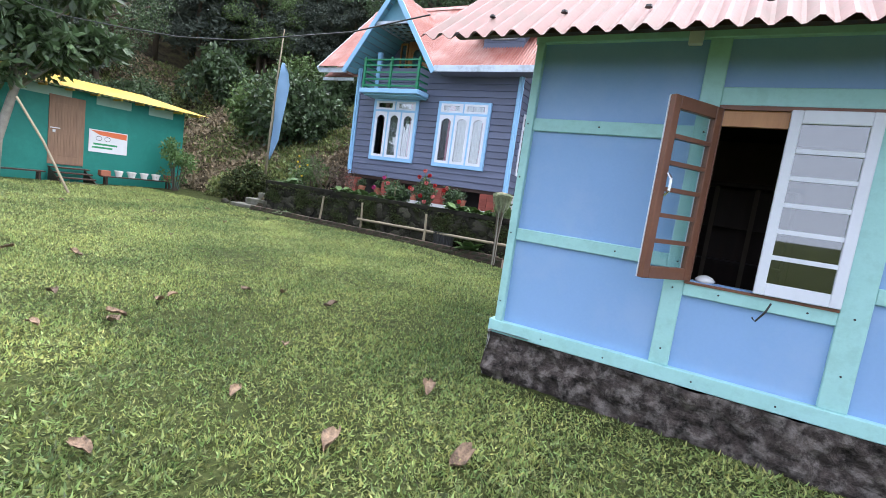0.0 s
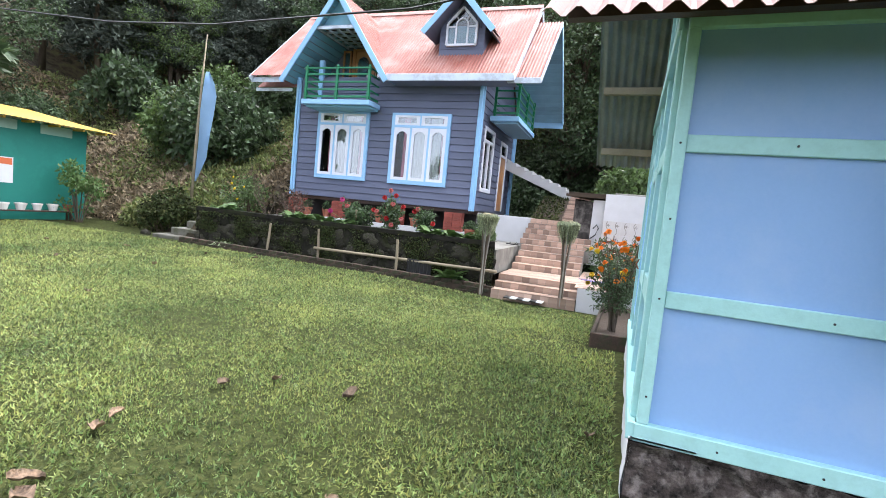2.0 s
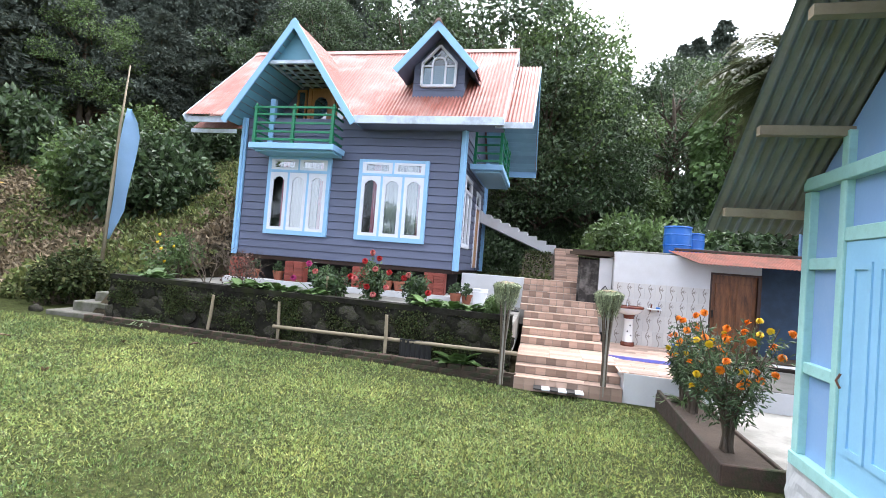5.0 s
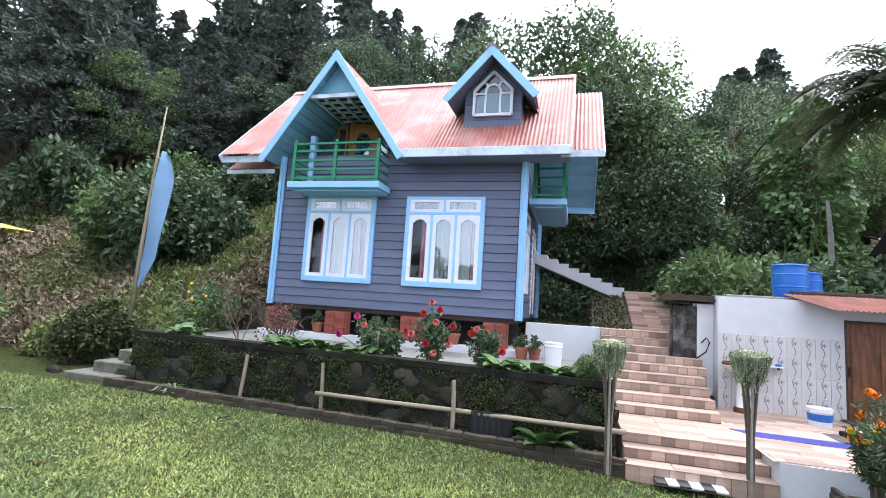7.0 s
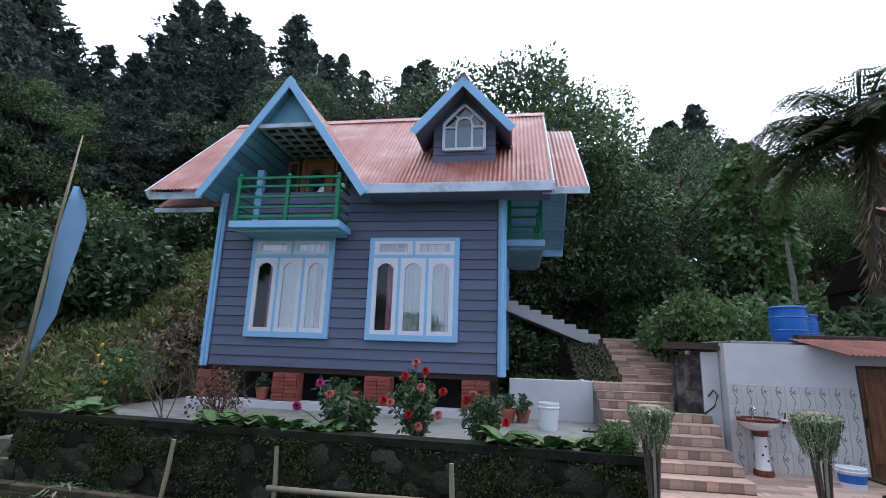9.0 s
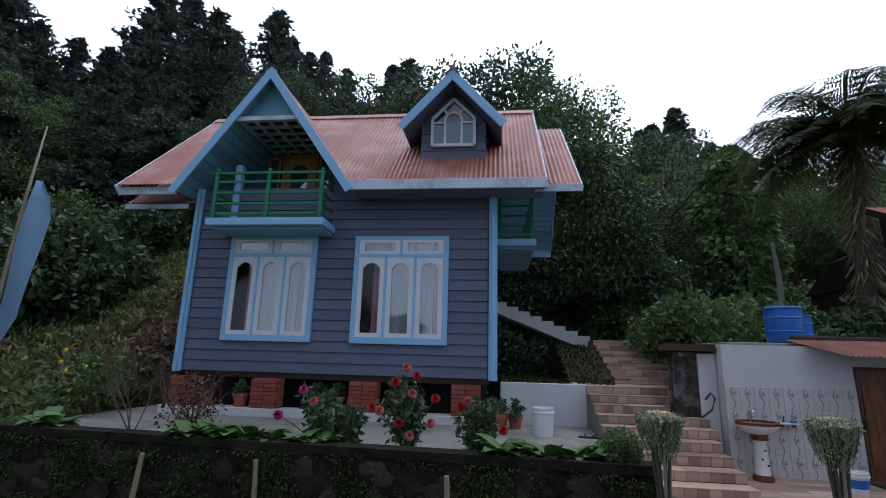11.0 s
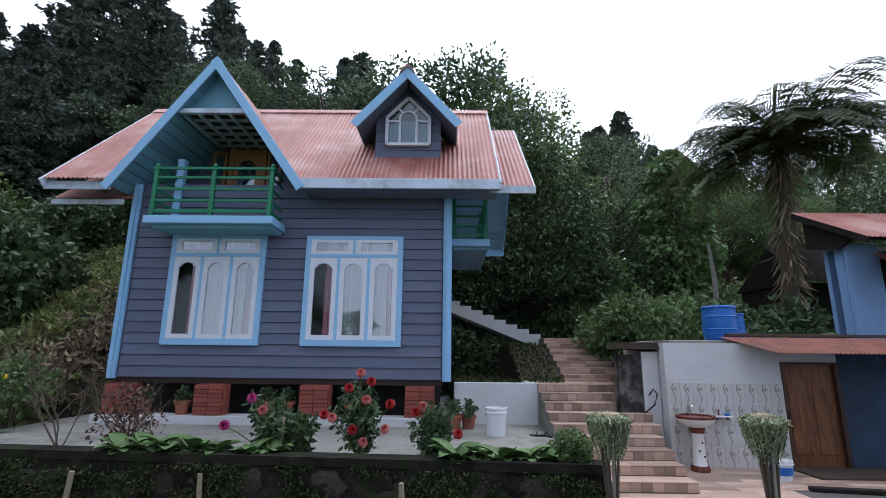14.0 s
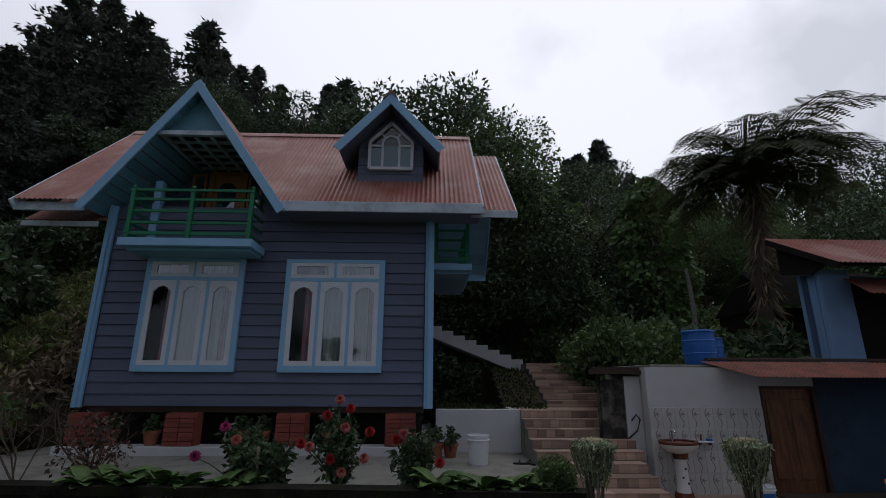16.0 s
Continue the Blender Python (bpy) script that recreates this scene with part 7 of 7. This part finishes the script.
def flower_head(r, petals, layers, material, seed):
    """A full round bloom of many petals, facing up."""
    rr = random.Random(seed)
    m = M()
    for j in range(layers):
        f = j / max(1, layers - 1)
        for k in range(petals):
            a = 6.283 * (k + 0.5 * (j % 2)) / petals + rr.uniform(-0.1, 0.1)
            ln = r * (1 - 0.5 * f)
            e = -0.5 + 1.75 * f
            d, sd = Vector((math.cos(a) * math.cos(e), math.sin(a) * math.cos(e), math.sin(e))), Vector((-math.sin(a), math.cos(a), 0))
            w = r * 0.26
            b = Vector((0, 0, 0))
            m.add([b, b + d * ln * 0.6 + sd * w, b + d * ln, b + d * ln * 0.6 - sd * w], [(0, 1, 2, 3)])
    me = bpy.data.meshes.new("bloom")
    me.from_pydata(m.v, [], m.f)
    me.materials.append(material)
    return me


red_petal = mat("red_petal", (0.38, 0.012, 0.012), (0.3, 0.02, 0.02), 14, 60, 0.6, 0.0, random=0.2, trans=0.2)
pink_petal = mat("pale_edged_petal", (0.45, 0.03, 0.03), (0.6, 0.28, 0.25), 16, 60, 0.6, 0.0, random=0.2, trans=0.2, amount=0.9)
magenta_petal = mat("magenta_petal", (0.35, 0.02, 0.13), None, 14, 60, 0.6, 0.0, trans=0.2)
orange_petal = mat("orange_petal", (0.75, 0.23, 0.01), (0.65, 0.15, 0.0), 14, 60, 0.6, 0.0, random=0.15, trans=0.2)
yellow_petal = mat("yellow_petal", (0.75, 0.52, 0.02), None, 14, 60, 0.6, 0.0, trans=0.2)
blooms = {"red": flower_head(0.068, 13, 7, red_petal, 1), "pink": flower_head(0.068, 13, 7, pink_petal, 2), "magenta": flower_head(0.075, 10, 4, magenta_petal, 3), "orange": flower_head(0.05, 11, 6, orange_petal, 4), "gold": flower_head(0.045, 11, 6, yellow_petal, 6), "yellow": flower_head(0.05, 8, 2, yellow_petal, 5)}


def dahlia(x, y, h, w, heads, label, seed):
    rr = random.Random(seed)
    t = thing("dahlia", label, "flowering plant", (x, y, 1.0), "dahlias")
    tips = []
    for k in range(9):
        a, r = k * 2.4, w * rr.uniform(0.3, 1)
        tip = (x + r * math.cos(a), y + r * 0.8 * math.sin(a), 1.0 + h * rr.uniform(0.55, 0.95))
        part("stem", M().tube([(x, y, 0.98), (x + (tip[0] - x) * 0.5, y + (tip[1] - y) * 0.5, 1 + h * 0.45), tip], [0.012, 0.009, 0.005], 5), leaf_mid, t)
        tips.append(tip)
    cs = [(x + (p[0] - x) * f, y + (p[1] - y) * f, 1 + (p[2] - 1) * f) for p in tips for f in (0.35, 0.6, 0.85)]
    p, o = clumps(cs, [w * 0.42] * len(cs), 34, 0.9, 0.2)
    part("leaves", leaf_cloud("leaves", p, 0.085, leaf_dark, 0.5, 0.5, o * 0.6), leaf_dark, t)
    for dx, dz, kind in heads:
        by = y - 0.16 - 0.1 * rr.random()
        part("stem", M().tube([(x + dx * 0.15, y - 0.02, 1.0 + dz * 0.3), (x + dx * 0.7, (y + by) / 2, 1.0 + dz * 0.75), (x + dx, by + 0.02, 1.0 + dz - 0.015)], [0.009, 0.007, 0.005], 5), leaf_mid, t)
        part("bloom", blooms[kind], None, t).matrix_basis = pose(x + dx, by, 1.0 + dz, 60 + rr.uniform(-20, 20), rr.uniform(-25, 25), 0)
    return t


dahlia(-7.5, 10.75, 0.85, 0.28, ((-0.42, 0.42, "magenta"), (-0.15, 0.72, "magenta"), (-0.02, 0.58, "pink")), "dahlia with a few magenta blooms", 81)
dahlia(-6.4, 10.72, 1.0, 0.3, ((0.02, 1.02, "pink"), (0.14, 0.92, "red"), (0.1, 0.72, "pink"), (-0.38, 0.55, "red"), (-0.28, 0.52, "pink"), (-0.05, 0.38, "red"), (0.32, 0.4, "pink"), (0.08, 0.25, "pink"), (0.38, 0.68, "red"), (-0.1, 0.85, "red")), "tall dahlia with many red and pink blooms", 82)
dahlia(-5.52, 10.6, 0.8, 0.28, ((-0.2, 0.6, "red"), (0.28, 0.38, "red"), (-0.12, 0.66, "pink")), "dahlia with two scarlet blooms", 83)
green_d = bush("staked_plant", "leafy plant tied to a stake on the terrace edge", 84, 0.24, 0.75, leaf_dark, 0.1, 14, 40, category="plant")
green_d.matrix_basis = pose(-7.15, 10.7, 1.0)
solid("stake", M().tube([(-7.28, 10.6, 0.98), (-7.27, 10.6, 1.5)], 0.022, 7), bamboo, "short bamboo stake on the terrace edge", "stake", "wall stakes")
withered = mat("withered_red_leaf", (0.11, 0.06, 0.045), (0.05, 0.03, 0.022), 6, 40, 0.8, 0.0, random=0.5)
dryb = bush("dry_shrub", "half-bare twiggy shrub on the terrace edge", 85, 0.42, 0.9, withered, 0.06, 16, 40, category="shrub")
dryb.matrix_basis = pose(-9.3, 10.95, 1.0)
tw_m = M()


def twig(m, p, d, ln, r, depth):
    """A crooked twig that forks."""
    q = p + d * ln * 0.5 + Vector((rn.uniform(-1, 1), rn.uniform(-1, 1), rn.uniform(-0.5, 1))) * ln * 0.1
    e = q + (d + Vector((rn.uniform(-1, 1), rn.uniform(-1, 1), rn.uniform(-0.2, 0.5))) * 0.5).normalized() * ln * 0.5
    m.tube([p, q, e], [r, r * 0.8, r * 0.55], 4)
    if depth:
        for _ in range(3):
            twig(m, q.lerp(e, rn.random()), (d + Vector((rn.uniform(-1, 1), rn.uniform(-1, 1), rn.uniform(-0.3, 0.6))) * 0.9).normalized(), ln * 0.6, r * 0.5, depth - 1)


for k in range(4):
    twig(tw_m, Vector((rn.uniform(-0.08, 0.08), rn.uniform(-0.08, 0.08), 0)), Vector((rn.uniform(-0.6, 0.6), rn.uniform(-0.4, 0.4), 1)).normalized(), rn.uniform(0.5, 0.75), 0.014, 3)
part("twig", tw_m, bark, dryb).matrix_parent_inverse = Matrix()
bare = thing("bare_shrub", "bare twiggy sapling on the terrace edge", "shrub", (-10.1, 10.9, 1.0))
part("twig", tw_m.mesh("twig"), bark, bare).matrix_basis = pose(0, 0, 0) 
bare.children[0].matrix_parent_inverse = pose(0, 0, 0)
bare.scale = (0.9, 0.9, 1.15)
yl = bush("shrub", "yellow-flowered shrub at the foot of the bank", 86, 0.7, 1.3, leaf_mid, 0.11, 18, 90)
yl.matrix_basis = pose(-12.6, 13.0, 0.9)
for k in range(5):
    yb = part("bloom", blooms["yellow"], None, yl)
    yb.matrix_basis = pose(rn.uniform(-0.7, 0.4), -0.6, rn.uniform(0.4, 1.3), 70, 0, 0) @ Matrix.Scale(1.15, 4)
    yb.matrix_parent_inverse = Matrix()
for k, x in enumerate((-10.75, -10.05, -9.7, -8.55, -8.2, -7.05, -6.75, -5.25, -5.0)):
    if k == 0:
        pp = bush("pot_plant", "small leafy plant in a terracotta pot", 87, 0.14, 0.3, leaf_dark, 0.07, 9, 26, category="plant", group="house pot plants")
        pp.matrix_basis = pose(x, 13.55, 1.34)
    else:
        copy_thing(pp, pose(x, 13.2 if x > -5.3 else 13.55, 1.2 if x > -5.3 else 1.34, 0, 0, k * 50))


# planters of trailing sedum on bundles of stems
sedum_leaf = mat("sedum", (0.3, 0.33, 0.2), (0.14, 0.18, 0.1), 10, 60, 0.7, 0.0, random=0.7)


def sedum(x, y, z0, z1):
    t = thing("hanging_planter", "trailing grey-green sedum on a tall bundle of stems", "plant", (x, y, z0), "step planters")
    for k in range(8):
        a = k * 0.785
        part("stem", M().tube([(x + 0.025 * math.cos(a), y + 0.025 * math.sin(a), z0), (x + 0.03 * math.cos(a), y + 0.03 * math.sin(a), z0 + (z1 - z0) * 0.4), (x + 0.1 * math.cos(a), y + 0.1 * math.sin(a), z1 - 0.06)], [0.018, 0.015, 0.012], 6), bark if k % 3 else pale_bark, t)
    m = M()
    tufts = []
    for k in range(420):
        a, ln = rn.uniform(0, 6.283), 0.05 + 0.36 * rn.random() ** 1.5
        r = 0.17 * math.sqrt(rn.random())
        out = r + 0.035 + rn.uniform(-0.01, 0.015)
        line = [(x + r * math.cos(a), y + r * math.sin(a), z1 + 0.03 * (1 - (r / 0.17) ** 2)), (x + out * math.cos(a), y + out * math.sin(a), z1 - 0.03), (x + (out - 0.1 * ln) * math.cos(a + 0.1), y + (out - 0.1 * ln) * math.sin(a + 0.1), z1 - ln * 0.6), (x + (out - 0.24 * ln) * math.cos(a), y + (out - 0.24 * ln) * math.sin(a), z1 - ln)]
        m.tube(line, [0.004, 0.005, 0.004, 0.003], 3)
        for p, q in zip(line, line[1:]):
            for f in np.linspace(0, 1, 2 + int(26 * ln)):
                tufts.append([p[c] + (q[c] - p[c]) * f for c in range(3)])
    tuft = part("tuft", leaf_cloud("tuft", np.array(tufts), 0.026, sedum_leaf, 0.3, 0.45), sedum_leaf, t, "small grey-green fleshy leaves")
    tuft.name = "tuft"
    me = bpy.data.meshes.new("foliage")
    me.from_pydata(m.v, [], m.f)
    part("foliage", me, sedum_leaf, t)
    part("root_ball", M().lathe([(0.08, -0.12), (0.12, -0.05), (0.135, 0.0), (0.1, 0.03), (0, 0.04)], 14, (x, y, z1)), litter, t, "dry matted crown")


sedum(-3.82, 9.58, 0.15, 1.68)
sedum(-2.32, 9.62, 0.15, 1.68)

# marigolds beside the cottage
def marigold(x, y, h, w, n, seed):
    rr = random.Random(seed)
    t = thing("marigold", "tall marigold bush full of orange blooms", "flowering plant", (x, y, 0.3), "marigolds")
    tips = []
    for k in range(20):
        a, r = k * 2.4, w * math.sqrt(rr.random())
        tip = (x + r * math.cos(a), y + r * math.sin(a), 0.3 + h * rr.uniform(0.5, 1.0))
        part("stem", M().tube([(x + rr.uniform(-0.06, 0.06), y + rr.uniform(-0.06, 0.06), 0.28), (x + (tip[0] - x) * 0.3, y + (tip[1] - y) * 0.3, 0.3 + h * 0.4), tip], [0.016, 0.011, 0.005], 5), bark, t)
        tips.append(tip)
    cs = [(x + (p[0] - x) * f, y + (p[1] - y) * f, 0.3 + (p[2] - 0.3) * f) for p in tips for f in (0.5, 0.7, 0.88)]
    p, o = clumps(cs, [w * 0.32] * len(cs), 34, 1.0, 0.1)
    part("leaves", leaf_cloud("leaves", p, 0.075, leaf_dark, 0.1, 0.28, o * 0.6), leaf_dark, t)
    for k in range(n):
        p = tips[k % len(tips)]
        part("bloom", blooms["orange"] if k % 4 else blooms["gold"], None, t).matrix_basis = pose(p[0] + rr.uniform(-0.1, 0.1), p[1] + rr.uniform(-0.1, 0.1), p[2] + rr.uniform(-0.15, 0.06), rr.uniform(10, 60), rr.uniform(-40, 40), rr.uniform(0, 360))


marigold(-1.42, 7.45, 1.32, 0.42, 36, 91)
marigold(-1.35, 8.75, 1.2, 0.34, 24, 92)
marigold(-1.3, 9.32, 0.95, 0.26, 14, 93)

# fallen leaves
dl = []
for k in range(3):
    rr = random.Random(100 + k)
    cols = []
    for i in range(8):
        s = i / 7
        w = 0.055 * math.sin(math.pi * min(0.98, 0.08 + 0.9 * s)) ** 0.7
        c = Vector(((s - 0.5) * 0.19, 0, 0.015 + 0.03 * math.sin(s * 3 + k) + 0.02 * rr.random()))
        cols.append([c + Vector((0, f * w, 0.035 * abs(f) ** 2 + 0.012 * rr.uniform(-1, 1))) for f in (-1, -0.5, 0, 0.5, 1)])
    dl.append(M().sheet(cols, 0.0015).mesh("fallen_leaf", smooth=True))
dry_leaf = mat("fallen_leaf_brown", (0.3, 0.2, 0.125), (0.06, 0.04, 0.028), 26, 90, 0.8, 0.5, random=0.45, amount=1.0)
for k, (x, y) in enumerate(((-4.01, 1.59), (-3.96, 2.12), (-3.85, 2.05), (-4.26, 2.77), (-2.65, 2.66), (-3.24, 3.82), (-1.44, 2.79), (-1.46, 1.86), (-0.87, 2.19), (-2.21, 1.08), (-4.12, 3.48), (-3.88, 3.78), (-4.77, 2.02), (-6.85, 2.42), (-6.47, 2.95), (-2.23, 1.89), (-9.85, 8.75), (-9.2, 7.0), (-7.6, 4.8), (-1.52, 4.1), (-10.7, 6.3), (-12.2, 5.2), (-11.5, 8.2), (-4.2, 2.6), (-13, 7.5), (-8.9, 9.2))):
    ob = part("fallen_leaf", dl[k % 3], dry_leaf)
    s = 0.85 if k == 8 else rn.uniform(0.55, 0.85)
    ob.matrix_basis = pose(x, y, hill(x, y) + 0.02, rn.uniform(-10, 10), rn.uniform(-10, 10), rn.uniform(0, 360)) @ Matrix.Diagonal((s, s, s, 1))
    tagged(ob, "curled dry brown leaf on the lawn", "fallen leaf", "fallen leaves")

# the lawn's blades
n = 5200000
x = rng.uniform(-17.6, 4.0, n)
y = rng.uniform(-2.2, 10.0, n)
near = np.minimum(np.hypot(x + 1.5, y - 2.0), np.hypot(x + 4.2, y - 4.0))
cell = rng.random((400, 400))[(x * 27).astype(int) % 400, (y * 27).astype(int) % 400]
gap = np.sin(x * 9.1 + 2 * np.sin(y * 6.3)) * np.sin(y * 10.7 + 2 * np.sin(x * 7.7))
keep = (rng.random(n) < np.clip(1.0 - near * 0.115, 0.22, 1) * np.clip((y + 2.2) / 1.8, 0, 1) * (0.7 + 0.3 * gap) * (0.35 + 0.7 * cell)) & ~((x > -1.36) & (y > 3.38)) & ~((x > -1.7) & (y > 6.8)) & (y < 9.55 - 0.058 * (x + 3.6))
x, y, near, cell = x[keep], y[keep], near[keep], cell[keep]
wave = np.sin(x * 2.1 + 1.3 * np.sin(y * 1.7)) * np.sin(y * 2.6 + 1.1 * np.sin(x * 1.3)) + 0.6 * np.sin(x * 7.3 + 2 * np.sin(y * 5.1)) * np.sin(y * 8.1 + np.sin(x * 6))
dip = np.zeros(len(x))
z = np.full(len(x), LAWN - 0.004) - 0.1 * np.clip((y - 6) / 3, 0, 1) * np.clip((x + 5.8) / 2.6, 0, 1)
q = np.stack([x, y, z], 1)
out = np.stack([0 * x, 0 * x, 0.3 + wave * 0.25], 1)
tagged(part("lawn_grass", leaf_cloud("lawn_grass", q, (0.025 + 0.012 * cell + 0.005 * wave.clip(-1, 1) + 0.0028 * near)[:, None], grass_blade, 0.0, 0.62, out, 0.75, True), grass_blade), "short green lawn grass with paler patches", "grass", kind="stuff")

# moss and small ferns that cling to the retaining wall
n = 34000
s, h = rng.uniform(0, 1, n), rng.uniform(0.0, 1.0, n)
px, py = RWL[0] + (RWR[0] - RWL[0]) * s, RWL[1] + (RWR[1] - RWL[1]) * s
patch = np.array([noise.noise((a * 1.6, b * 2.2, 3.0)) for a, b in zip(px, h)])
keep = patch + rng.normal(size=n) * 0.12 > 0.09
q = np.stack([px, py - 0.03 - 0.03 * rng.random(n), 0.22 + h * 0.85], 1)[keep]
tagged(part("wall_moss", leaf_cloud("wall_moss", q, 0.045, moss_leaf, 0.5, 0.5, np.tile([0, -0.8, 0], (len(q), 1))), moss_leaf), "moss and small ferns on the wall", "moss", kind="stuff")
n = 5000
s, d = rng.uniform(0, 1, n), rng.uniform(0.1, 0.36, n)
px, py = EDL[0] + (EDR[0] - EDL[0]) * s, EDL[1] + (EDR[1] - EDL[1]) * s + d
patch = np.array([noise.noise((a * 1.3, 0, 8.0)) for a in px])
q = np.stack([px, py, np.full(n, 0.275)], 1)[patch > -0.05]
tagged(part("strip_weeds", leaf_cloud("strip_weeds", q, 0.05, leaf_mid, -0.9, 0.45), leaf_mid), "low weeds in the flower strip", "weeds", kind="stuff")
